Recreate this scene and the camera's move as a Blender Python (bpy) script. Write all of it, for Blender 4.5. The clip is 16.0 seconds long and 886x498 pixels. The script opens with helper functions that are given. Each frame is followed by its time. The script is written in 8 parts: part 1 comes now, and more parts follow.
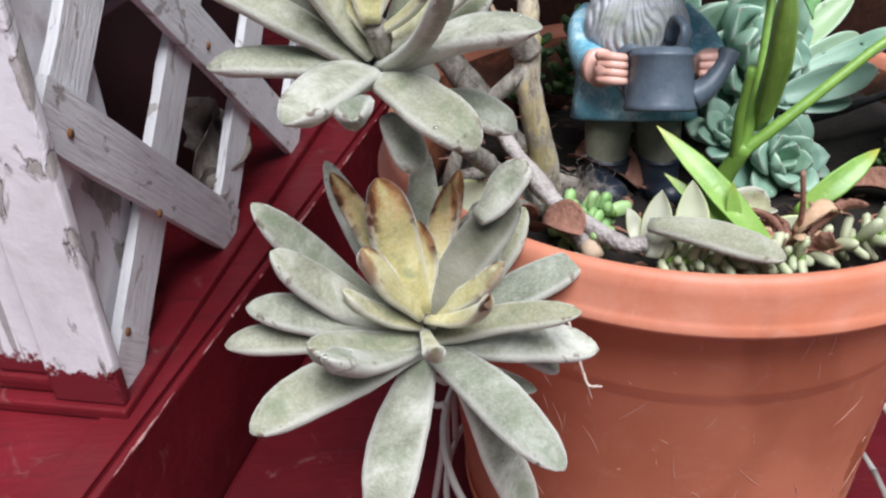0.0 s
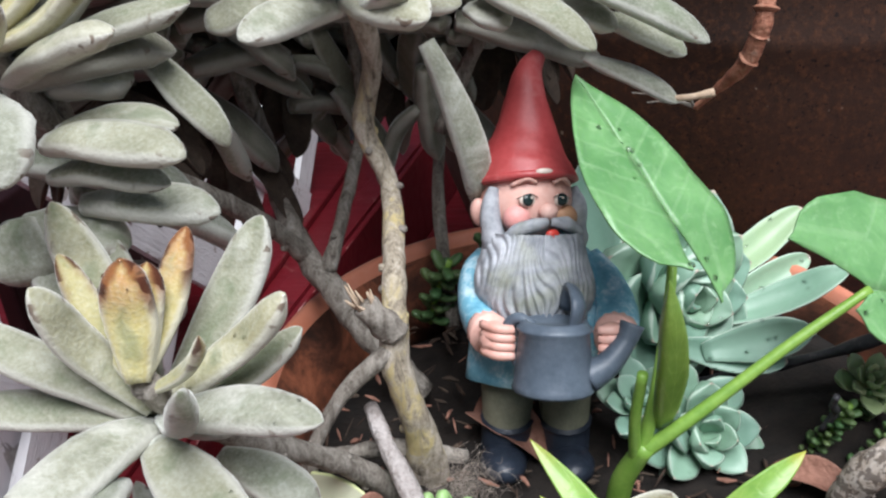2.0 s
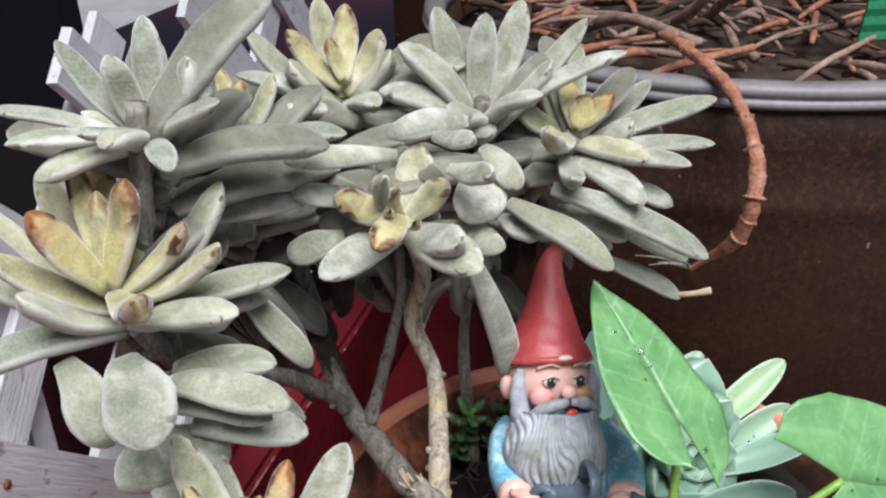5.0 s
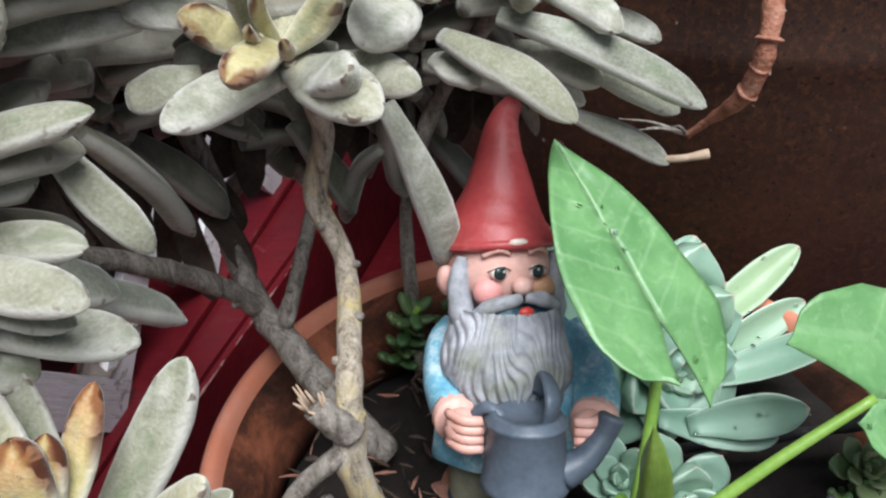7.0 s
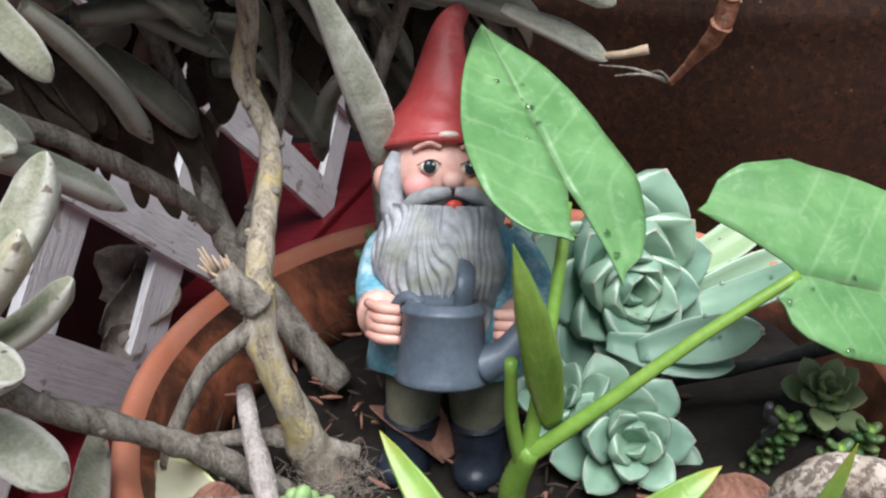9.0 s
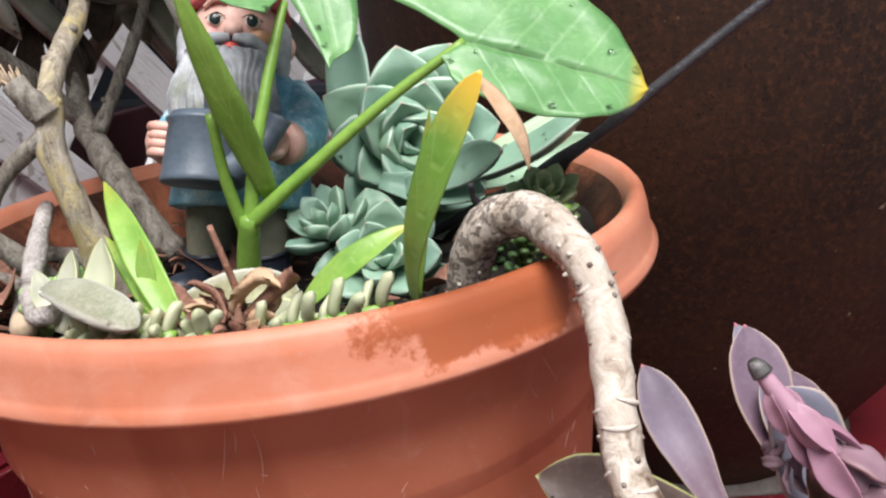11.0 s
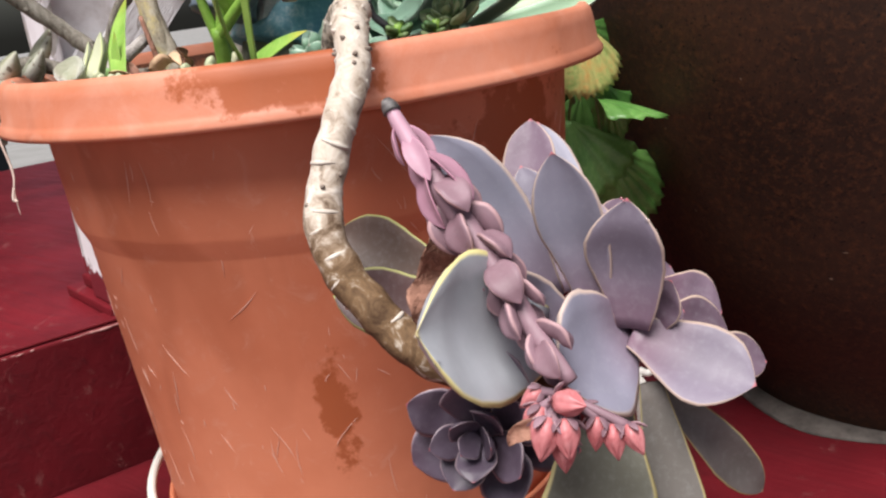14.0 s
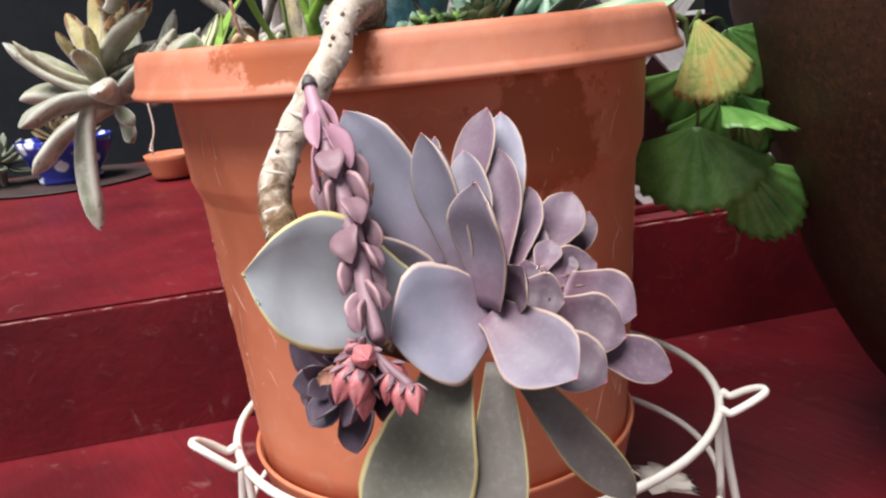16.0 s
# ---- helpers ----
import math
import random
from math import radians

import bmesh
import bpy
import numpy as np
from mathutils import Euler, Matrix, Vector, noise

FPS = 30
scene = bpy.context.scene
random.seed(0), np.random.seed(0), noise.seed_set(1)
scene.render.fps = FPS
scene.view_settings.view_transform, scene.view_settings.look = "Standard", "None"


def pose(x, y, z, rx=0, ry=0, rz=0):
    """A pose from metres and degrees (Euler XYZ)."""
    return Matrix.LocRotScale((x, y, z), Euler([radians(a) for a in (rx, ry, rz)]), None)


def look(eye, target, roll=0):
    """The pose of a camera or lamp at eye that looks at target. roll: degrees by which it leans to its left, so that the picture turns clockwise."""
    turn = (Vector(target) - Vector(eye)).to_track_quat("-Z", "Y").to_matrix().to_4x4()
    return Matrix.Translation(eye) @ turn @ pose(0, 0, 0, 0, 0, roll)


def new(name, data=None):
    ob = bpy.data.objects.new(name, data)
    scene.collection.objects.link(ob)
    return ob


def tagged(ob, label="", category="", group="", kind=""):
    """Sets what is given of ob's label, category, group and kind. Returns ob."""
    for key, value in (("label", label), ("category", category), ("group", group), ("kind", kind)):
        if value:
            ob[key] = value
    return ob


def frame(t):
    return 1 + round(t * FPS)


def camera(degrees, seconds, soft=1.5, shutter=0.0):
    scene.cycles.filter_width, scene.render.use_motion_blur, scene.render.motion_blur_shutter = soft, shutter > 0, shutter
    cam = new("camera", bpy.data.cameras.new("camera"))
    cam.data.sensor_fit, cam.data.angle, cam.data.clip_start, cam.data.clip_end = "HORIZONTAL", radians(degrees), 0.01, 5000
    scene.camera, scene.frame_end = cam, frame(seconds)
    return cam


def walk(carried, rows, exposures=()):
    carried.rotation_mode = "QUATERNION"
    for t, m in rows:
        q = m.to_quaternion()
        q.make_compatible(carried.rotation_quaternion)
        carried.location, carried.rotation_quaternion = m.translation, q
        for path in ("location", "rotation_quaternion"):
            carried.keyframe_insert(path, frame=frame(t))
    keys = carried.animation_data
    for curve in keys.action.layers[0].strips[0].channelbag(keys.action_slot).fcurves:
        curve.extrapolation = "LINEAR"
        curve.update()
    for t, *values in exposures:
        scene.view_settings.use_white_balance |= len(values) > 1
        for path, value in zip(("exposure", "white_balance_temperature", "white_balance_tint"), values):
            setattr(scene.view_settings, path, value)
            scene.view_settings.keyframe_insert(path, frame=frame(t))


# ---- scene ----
cam = camera(52.6, 16.0, 2.3)
PATH = [
    (0.0, pose(-0.1029, -0.3373, 0.3595, 57.44, 2.33, -1.49)),
    (0.5, pose(-0.0957, -0.3270, 0.3768, 58.49, 2.58, -1.08)),
    (1.0, pose(-0.0829, -0.3096, 0.3967, 59.69, 2.66, -0.43)),
    (1.5, pose(-0.0639, -0.2831, 0.4024, 60.72, 2.60, -0.08)),
    (2.0, pose(-0.0453, -0.2604, 0.4002, 61.36, 2.68, 0.16)),
    (2.5, pose(-0.0536, -0.2567, 0.4067, 63.02, 2.53, 0.61)),
    (3.0, pose(-0.0617, -0.2587, 0.4248, 64.12, 1.79, 0.53)),
    (3.5, pose(-0.0659, -0.2818, 0.4416, 65.41, 1.47, -0.13)),
    (3.7, pose(-0.0697, -0.2912, 0.4505, 65.91, 1.35, -0.43)),
    (5.8, pose(-0.0582, -0.2495, 0.4786, 59.12, 1.57, -0.52)),
    (6.0, pose(-0.0568, -0.2416, 0.4673, 58.22, 1.70, -0.42)),
    (6.5, pose(-0.0462, -0.2250, 0.4434, 56.88, 1.81, -0.60)),
    (7.0, pose(-0.0371, -0.2097, 0.4267, 56.33, 2.00, -0.45)),
    (7.5, pose(-0.0345, -0.1982, 0.4160, 55.99, 2.07, 0.23)),
    (8.0, pose(-0.0240, -0.1980, 0.3985, 56.90, 2.55, 1.62)),
    (8.2, pose(-0.0179, -0.2027, 0.3942, 57.64, 2.66, 2.43)),
    (10.3, pose(0.0874, -0.2736, 0.3109, 71.72, 5.35, 12.05)),
    (10.5, pose(0.0985, -0.2760, 0.3026, 72.17, 5.52, 12.28)),
    (11.0, pose(0.1217, -0.2854, 0.2794, 72.20, 5.46, 11.76)),
    (11.2, pose(0.1372, -0.2847, 0.2706, 72.71, 5.56, 12.32)),
    (11.5, pose(0.1519, -0.2942, 0.2638, 72.85, 5.21, 11.82)),
    (12.0, pose(0.1820, -0.3008, 0.2487, 72.83, 4.91, 12.89)),
    (12.5, pose(0.2088, -0.3076, 0.2354, 72.88, 4.91, 14.64)),
    (13.0, pose(0.2264, -0.3011, 0.2173, 73.28, 5.59, 19.82)),
    (13.5, pose(0.2590, -0.2863, 0.2182, 73.77, 6.83, 29.56)),
    (14.0, pose(0.2954, -0.2667, 0.2196, 73.40, 7.27, 38.97)),
    (14.5, pose(0.3468, -0.2428, 0.2100, 74.29, 8.14, 49.13)),
    (15.0, pose(0.3828, -0.2206, 0.2094, 74.96, 7.52, 55.34)),
    (15.5, pose(0.3898, -0.2036, 0.2028, 75.53, 6.63, 58.92)),
    (16.0, pose(0.3828, -0.1972, 0.2044, 75.89, 5.46, 60.37)),
]
walk(cam, PATH, [(0.0, 0.20, 6000, 10), (3.7, 0.22, 6000, 10), (8.0, 0.15, 6050, 10), (11.0, 0.36, 6400, 10), (12.5, 0.53, 6450, 10), (13.5, 0.40, 6550, 10), (15.0, 0.57, 6600, 10), (16.0, 0.57, 6550, 10)])

# ---- world and light ----
world = bpy.data.worlds.new("sky_world")
scene.world = world
world.use_nodes = True
wn = world.node_tree
sky = wn.nodes.new("ShaderNodeTexSky")
sky.sky_type = "NISHITA"
sky.sun_disc = False
sky.sun_elevation = radians(65)
sky.sun_rotation = radians(161)
sky.dust_density = 4.0
wn.nodes["Background"].inputs["Strength"].default_value = 0.042
wn.links.new(sky.outputs[0], wn.nodes["Background"].inputs["Color"])
sun = new("sun", bpy.data.lights.new("sun", "SUN"))
sun.data.energy = 5.0
sun.data.angle = radians(40)
sun.data.color = (1.0, 0.98, 0.96)
sun.matrix_world = look((0.34, -1.02, 2.60), (0, 0, 0.2))


# ---- materials ----
def material(name, rough=0.6, metal=0.0, spec=0.5):
    m = bpy.data.materials.new(name)
    m.use_nodes = True
    b = m.node_tree.nodes["Principled BSDF"]
    b.inputs["Roughness"].default_value = rough
    b.inputs["Metallic"].default_value = metal
    b.inputs["Specular IOR Level"].default_value = spec
    return m, m.node_tree, b


def node(nt, kind, **props):
    n = nt.nodes.new(kind)
    for k, v in props.items():
        n.inputs[k].default_value = v
    return n


def coords(nt):
    return nt.nodes.new("ShaderNodeTexCoord").outputs["Object"]


def noise_tex(nt, scale, detail=4.0, rough=0.55, vec=None, dist=0.0):
    n = node(nt, "ShaderNodeTexNoise", Scale=scale, Detail=detail, Roughness=rough, Distortion=dist)
    nt.links.new(vec if vec else coords(nt), n.inputs["Vector"])
    return n.outputs["Fac"]


def ramp(nt, fac, stops):
    r = nt.nodes.new("ShaderNodeValToRGB")
    e = r.color_ramp.elements
    while len(e) < len(stops):
        e.new(0.5)
    for i, (p, c) in enumerate(stops):
        e[i].position = p
        e[i].color = (*c, 1) if len(c) == 3 else c
    nt.links.new(fac, r.inputs["Fac"])
    return r.outputs["Color"]


def mix(nt, fac, a, b, mode="MIX"):
    m = nt.nodes.new("ShaderNodeMix")
    m.data_type, m.blend_type = "RGBA", mode
    for sock, v in ((m.inputs["Factor"], fac), (m.inputs["A"], a), (m.inputs["B"], b)):
        if isinstance(v, (int, float)):
            sock.default_value = v
        elif isinstance(v, tuple):
            sock.default_value = (*v, 1)
        else:
            nt.links.new(v, sock)
    return m.outputs["Result"]


def calc(nt, op, a, b=0.0, clamp=True):
    m = nt.nodes.new("ShaderNodeMath")
    m.operation, m.use_clamp = op, clamp
    for sock, v in ((m.inputs[0], a), (m.inputs[1], b)):
        if isinstance(v, (int, float)):
            sock.default_value = v
        else:
            nt.links.new(v, sock)
    return m.outputs[0]


def span(nt, v, lo, hi):
    """0 below lo, 1 above hi, smooth between."""
    m = node(nt, "ShaderNodeMapRange")
    m.interpolation_type = "SMOOTHSTEP"
    m.inputs["From Min"].default_value, m.inputs["From Max"].default_value = lo, hi
    nt.links.new(v, m.inputs["Value"])
    return m.outputs["Result"]


def bump(nt, b, height, strength=0.3, distance=0.001):
    n = node(nt, "ShaderNodeBump", Strength=strength, Distance=distance)
    nt.links.new(height, n.inputs["Height"])
    nt.links.new(n.outputs["Normal"], b.inputs["Normal"])


def simple(name, stops, scale, rough=0.6, fine=0.0, relief=0.25, dist=0.001, metal=0.0, spec=0.5, detail=6.0):
    """A two-scale mottled surface."""
    m, nt, b = material(name, rough, metal, spec)
    a = noise_tex(nt, scale, detail, 0.6)
    f = noise_tex(nt, fine or scale * 9, 4.0)
    v = calc(nt, "ADD", calc(nt, "MULTIPLY", a, 0.7), calc(nt, "MULTIPLY", f, 0.3))
    nt.links.new(ramp(nt, v, stops), b.inputs["Base Color"])
    if relief:
        bump(nt, b, f, relief, dist)
    return m


def plastic_terracotta(name, strength=1.0):
    m, nt, b = material(name, 0.5, 0.0, 0.35)
    co = coords(nt)
    cloud = noise_tex(nt, 14, 5, 0.6, co)
    col = ramp(nt, cloud, [(0.3, (0.50, 0.150, 0.075)), (0.62, (0.62, 0.215, 0.118))])
    stretch = nt.nodes.new("ShaderNodeMapping")
    stretch.inputs["Scale"].default_value = (1, 1, 0.22)
    nt.links.new(co, stretch.inputs["Vector"])
    streak = noise_tex(nt, 26, 3, 0.5, stretch.outputs["Vector"], 0.6)
    col = mix(nt, calc(nt, "MULTIPLY", span(nt, streak, 0.56, 0.7), 0.5), col, (0.36, 0.10, 0.045))
    pale = noise_tex(nt, 60, 8, 0.7, co, 1.5)
    col = mix(nt, calc(nt, "MULTIPLY", span(nt, pale, 0.52, 0.80), 0.42), col, (0.68, 0.38, 0.29))
    zz = nt.nodes.new("ShaderNodeSeparateXYZ")
    nt.links.new(co, zz.inputs["Vector"])
    chalk = calc(nt, "MULTIPLY", span(nt, zz.outputs["Z"], 0.183, 0.187), span(nt, noise_tex(nt, 38, 7, 0.7, co, 0.8), 0.22, 0.8))
    col = mix(nt, calc(nt, "MULTIPLY", chalk, 0.6), col, (0.64, 0.31, 0.23))
    line = noise_tex(nt, 210, 5, 0.75, stretch.outputs["Vector"], 0.3)
    col = mix(nt, calc(nt, "MULTIPLY", span(nt, line, 0.66, 0.72), 0.3), col, (0.7, 0.45, 0.36))
    wet = None
    for at, size in (((0.074, -0.092, 0.200), (0.026, 0.022, 0.012)), ((0.094, -0.078, 0.198), (0.022, 0.020, 0.014)), ((0.066, -0.078, 0.075), (0.006, 0.014, 0.03)), ((0.104, 0.0, 0.160), (0.03, 0.03, 0.03))):
        mp = nt.nodes.new("ShaderNodeMapping")
        mp.vector_type = "TEXTURE"
        mp.inputs["Location"].default_value, mp.inputs["Scale"].default_value = at, size
        nt.links.new(co, mp.inputs["Vector"])
        ln = nt.nodes.new("ShaderNodeVectorMath")
        ln.operation = "LENGTH"
        nt.links.new(mp.outputs["Vector"], ln.inputs[0])
        d = calc(nt, "ADD", ln.outputs["Value"], calc(nt, "MULTIPLY", calc(nt, "SUBTRACT", noise_tex(nt, 75, 5, 0.7, co), 0.5, False), 2.4, False), False)
        f = calc(nt, "SUBTRACT", 1.0, span(nt, d, 0.72, 1.0))
        wet = f if wet is None else calc(nt, "MAXIMUM", wet, f)
    col = mix(nt, calc(nt, "MULTIPLY", wet, 0.9), col, (0.36, 0.09, 0.03))
    nt.links.new(col, b.inputs["Base Color"])
    r = node(nt, "ShaderNodeMapRange")
    r.inputs["To Min"].default_value, r.inputs["To Max"].default_value = 0.4, 0.62
    nt.links.new(pale, r.inputs["Value"])
    nt.links.new(r.outputs["Result"], b.inputs["Roughness"])
    bump(nt, b, noise_tex(nt, 420, 4, 0.6, co), 0.12, 0.0006)
    return m


M_POT = plastic_terracotta("terracotta_plastic")


# Soil mottling, darkened further to paint in the shadow inside the rim.
def shaded_stain_terracotta():
    m, nt, b = material("soil_and_shade_terracotta", 0.7, 0.0, 0.3)
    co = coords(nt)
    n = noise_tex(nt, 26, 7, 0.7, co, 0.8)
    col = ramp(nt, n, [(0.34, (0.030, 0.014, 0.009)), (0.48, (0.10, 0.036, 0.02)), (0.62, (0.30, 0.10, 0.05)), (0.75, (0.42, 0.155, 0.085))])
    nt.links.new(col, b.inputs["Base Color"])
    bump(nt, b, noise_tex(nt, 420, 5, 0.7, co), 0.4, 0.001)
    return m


M_STAIN_SHADE = shaded_stain_terracotta()
M_SCRATCH = simple("pale_scratch", [(0.3, (0.62, 0.36, 0.28)), (0.7, (0.75, 0.5, 0.42))], 80, 0.8)
M_SOIL = simple("potting_soil", [(0.3, (0.003, 0.0022, 0.0016)), (0.7, (0.018, 0.012, 0.008))], 120, 0.95, 500, 0.4, 0.002)
M_WIRE = simple("white_enamel", [(0.28, (0.35, 0.2, 0.1)), (0.36, (0.72, 0.69, 0.63)), (0.7, (0.8, 0.78, 0.74))], 160, 0.4, 900, 0.2, 0.0004)


def slat_paint(name, d, paint, bare, crack=0.5):
    """White paint cracked along the grain d, with bare patches."""
    m, nt, b = material(name, 0.75, 0.0, 0.3)
    co = coords(nt)
    d = Vector(d).normalized()
    n = Vector((0.98, -0.195, 0))
    comb = nt.nodes.new("ShaderNodeCombineXYZ")
    for axis, v, k in (("X", d, 0.06), ("Y", d.cross(n), 1.0), ("Z", n, 1.0)):
        dot = nt.nodes.new("ShaderNodeVectorMath")
        dot.operation = "DOT_PRODUCT"
        nt.links.new(co, dot.inputs[0])
        dot.inputs[1].default_value = v * k
        nt.links.new(dot.outputs["Value"], comb.inputs[axis])
    grain = noise_tex(nt, 420, 5, 0.7, comb.outputs["Vector"], 0.5)
    cloud = noise_tex(nt, 30, 6, 0.65, co, 0.5)
    col = ramp(nt, cloud, [(0.3, tuple(c * 0.88 for c in paint)), (0.65, paint)])
    col = mix(nt, calc(nt, "MULTIPLY", span(nt, grain, 0.55, 0.68), crack), col, (0.25, 0.21, 0.20))
    peel = span(nt, calc(nt, "ADD", noise_tex(nt, 48, 6, 0.6, co, 0.7), calc(nt, "MULTIPLY", grain, 0.12), False), 0.685, 0.70)
    col = mix(nt, peel, col, bare)
    nt.links.new(col, b.inputs["Base Color"])
    bump(nt, b, calc(nt, "SUBTRACT", calc(nt, "MULTIPLY", calc(nt, "SUBTRACT", 1.0, grain), 0.9, False), peel, False), 0.7, 0.0022)
    return m


def post_paint():
    """Thick white paint in curling shards over grey wood, smeared with red near the floor."""
    m, nt, b = material("peeling_white_paint", 0.7, 0.0, 0.3)
    co = coords(nt)
    st = nt.nodes.new("ShaderNodeMapping")
    st.inputs["Scale"].default_value = (1, 1, 0.35)
    nt.links.new(co, st.inputs["Vector"])
    flake = noise_tex(nt, 26, 5, 0.6, st.outputs["Vector"], 1.2)
    fine = noise_tex(nt, 160, 5, 0.7, co)
    col = ramp(nt, noise_tex(nt, 14, 5, 0.6, co), [(0.3, (0.64, 0.60, 0.62)), (0.6, (0.82, 0.80, 0.83))])
    stain = noise_tex(nt, 17, 5, 0.65, co, 0.8)
    col = mix(nt, calc(nt, "MULTIPLY", span(nt, stain, 0.52, 0.72), 0.55), col, (0.36, 0.30, 0.27))
    bare = span(nt, flake, 0.575, 0.588)
    col = mix(nt, bare, col, ramp(nt, fine, [(0.3, (0.30, 0.27, 0.25)), (0.7, (0.52, 0.49, 0.47))]))
    line = calc(nt, "MULTIPLY", span(nt, flake, 0.545, 0.575), calc(nt, "SUBTRACT", 1.0, bare))
    col = mix(nt, calc(nt, "MULTIPLY", line, 0.55), col, (0.16, 0.13, 0.12))
    z = nt.nodes.new("ShaderNodeSeparateXYZ")
    nt.links.new(co, z.inputs["Vector"])
    tall = nt.nodes.new("ShaderNodeMapping")
    tall.inputs["Scale"].default_value = (1, 1, 0.07)
    nt.links.new(co, tall.inputs["Vector"])
    crack = span(nt, noise_tex(nt, 90, 3, 0.5, tall.outputs["Vector"], 0.4), 0.66, 0.70)
    col = mix(nt, calc(nt, "MULTIPLY", crack, 0.6), col, (0.15, 0.12, 0.11))
    low = calc(nt, "SUBTRACT", 1.0, span(nt, calc(nt, "ADD", z.outputs["Z"], calc(nt, "MULTIPLY", fine, 0.03, False), False), 0.066, 0.070))
    col = mix(nt, low, col, (0.16, 0.012, 0.02))
    nt.links.new(col, b.inputs["Base Color"])
    bump(nt, b, calc(nt, "ADD", calc(nt, "SUBTRACT", 1.0, bare), calc(nt, "MULTIPLY", fine, 0.3, False), False), 0.9, 0.0015)
    return m


M_SLAT_DOWN = slat_paint("lattice_paint_down", (0.195 * 0.707, 0.981 * 0.707, -0.707), (0.87, 0.86, 0.88), (0.50, 0.46, 0.44))
M_SLAT_UP = slat_paint("lattice_paint_up", (0.195 * 0.707, 0.981 * 0.707, 0.707), (0.88, 0.87, 0.89), (0.52, 0.48, 0.46))
M_PEEL = post_paint()


def deck_paint():
    m, nt, b = material("red_deck_paint", 0.34, 0.0, 0.36)
    co = coords(nt)
    st = nt.nodes.new("ShaderNodeMapping")
    st.inputs["Rotation"].default_value = (0, 0, radians(-74))
    st.inputs["Scale"].default_value = (0.12, 1, 1)
    nt.links.new(co, st.inputs["Vector"])
    grain = noise_tex(nt, 90, 6, 0.65, st.outputs["Vector"], 0.4)
    cloud = noise_tex(nt, 7, 5, 0.6, co)
    col = ramp(nt, cloud, [(0.3, (0.076, 0.0053, 0.0086)), (0.7, (0.170, 0.0120, 0.0185))])
    col = mix(nt, calc(nt, "MULTIPLY", span(nt, grain, 0.5, 0.75), 0.5), col, (0.055, 0.006, 0.009))
    worn = calc(nt, "MULTIPLY", span(nt, noise_tex(nt, 34, 8, 0.75, co, 1.0), 0.58, 0.74), 0.55)
    col = mix(nt, worn, col, (0.32, 0.14, 0.13))
    nt.links.new(col, b.inputs["Base Color"])
    r = node(nt, "ShaderNodeMapRange")
    r.inputs["To Min"].default_value, r.inputs["To Max"].default_value = 0.24, 0.55
    nt.links.new(grain, r.inputs["Value"])
    nt.links.new(r.outputs["Result"], b.inputs["Roughness"])
    bump(nt, b, calc(nt, "ADD", grain, calc(nt, "MULTIPLY", worn, 0.5), False), 0.55, 0.0018)
    return m


M_RED = deck_paint()


def bark_material(name, stops, lichen=None, moss=0.0):
    """Fissured bark: long plates along the stem, fine grit, and lichen in broad patches."""
    m, nt, b = material(name, 0.92, 0.0, 0.2)
    co = coords(nt)
    st = nt.nodes.new("ShaderNodeMapping")
    st.inputs["Scale"].default_value = (1, 1, 0.28)
    nt.links.new(co, st.inputs["Vector"])
    plate = noise_tex(nt, 230, 6, 0.7, st.outputs["Vector"], 0.8)
    grit = noise_tex(nt, 900, 4, 0.7, co)
    v = calc(nt, "ADD", calc(nt, "MULTIPLY", plate, 0.72), calc(nt, "MULTIPLY", grit, 0.28))
    col = ramp(nt, v, stops)
    if lichen:
        patch = span(nt, noise_tex(nt, 55, 4, 0.6, co, 0.5), 0.50, 0.62)
        col = mix(nt, calc(nt, "MULTIPLY", calc(nt, "MULTIPLY", patch, span(nt, plate, 0.4, 0.6)), moss), col, lichen)
    nt.links.new(col, b.inputs["Base Color"])
    bump(nt, b, v, 0.9, 0.0022)
    return m


M_BARK = bark_material("grey_bark", [(0.34, (0.06, 0.05, 0.042)), (0.46, (0.21, 0.185, 0.155)), (0.56, (0.33, 0.30, 0.26)), (0.72, (0.52, 0.48, 0.43))])
M_RUST = simple("rust_iron", [(0.3, (0.12, 0.05, 0.02)), (0.7, (0.3, 0.14, 0.05))], 300, 0.8)


def glazed_brown():
    m, nt, b = material("rust_brown_glaze", 0.60, 0.0, 0.24)
    co = coords(nt)
    a = noise_tex(nt, 9, 6, 0.65, co, 0.6)
    f = noise_tex(nt, 260, 6, 0.75, co)
    col = ramp(nt, a, [(0.3, (0.017, 0.0085, 0.006)), (0.7, (0.045, 0.020, 0.0115))])
    col = mix(nt, span(nt, f, 0.45, 0.7), col, (0.072, 0.028, 0.013))
    col = mix(nt, span(nt, noise_tex(nt, 420, 3, 0.6, co), 0.58, 0.70), col, (0.010, 0.0055, 0.0045))
    col = mix(nt, span(nt, noise_tex(nt, 150, 2, 0.5, co), 0.755, 0.775), col, (0.2, 0.15, 0.11))
    nt.links.new(col, b.inputs["Base Color"])
    bump(nt, b, f, 0.35, 0.001)
    return m


M_GLAZE = glazed_brown()


# ---- geometry helpers ----
def thing(name, at, label, category, group="", kind=""):
    e = new(name)
    e.location = at
    e.empty_display_size = 0.02
    return tagged(e, label, category, group, kind)


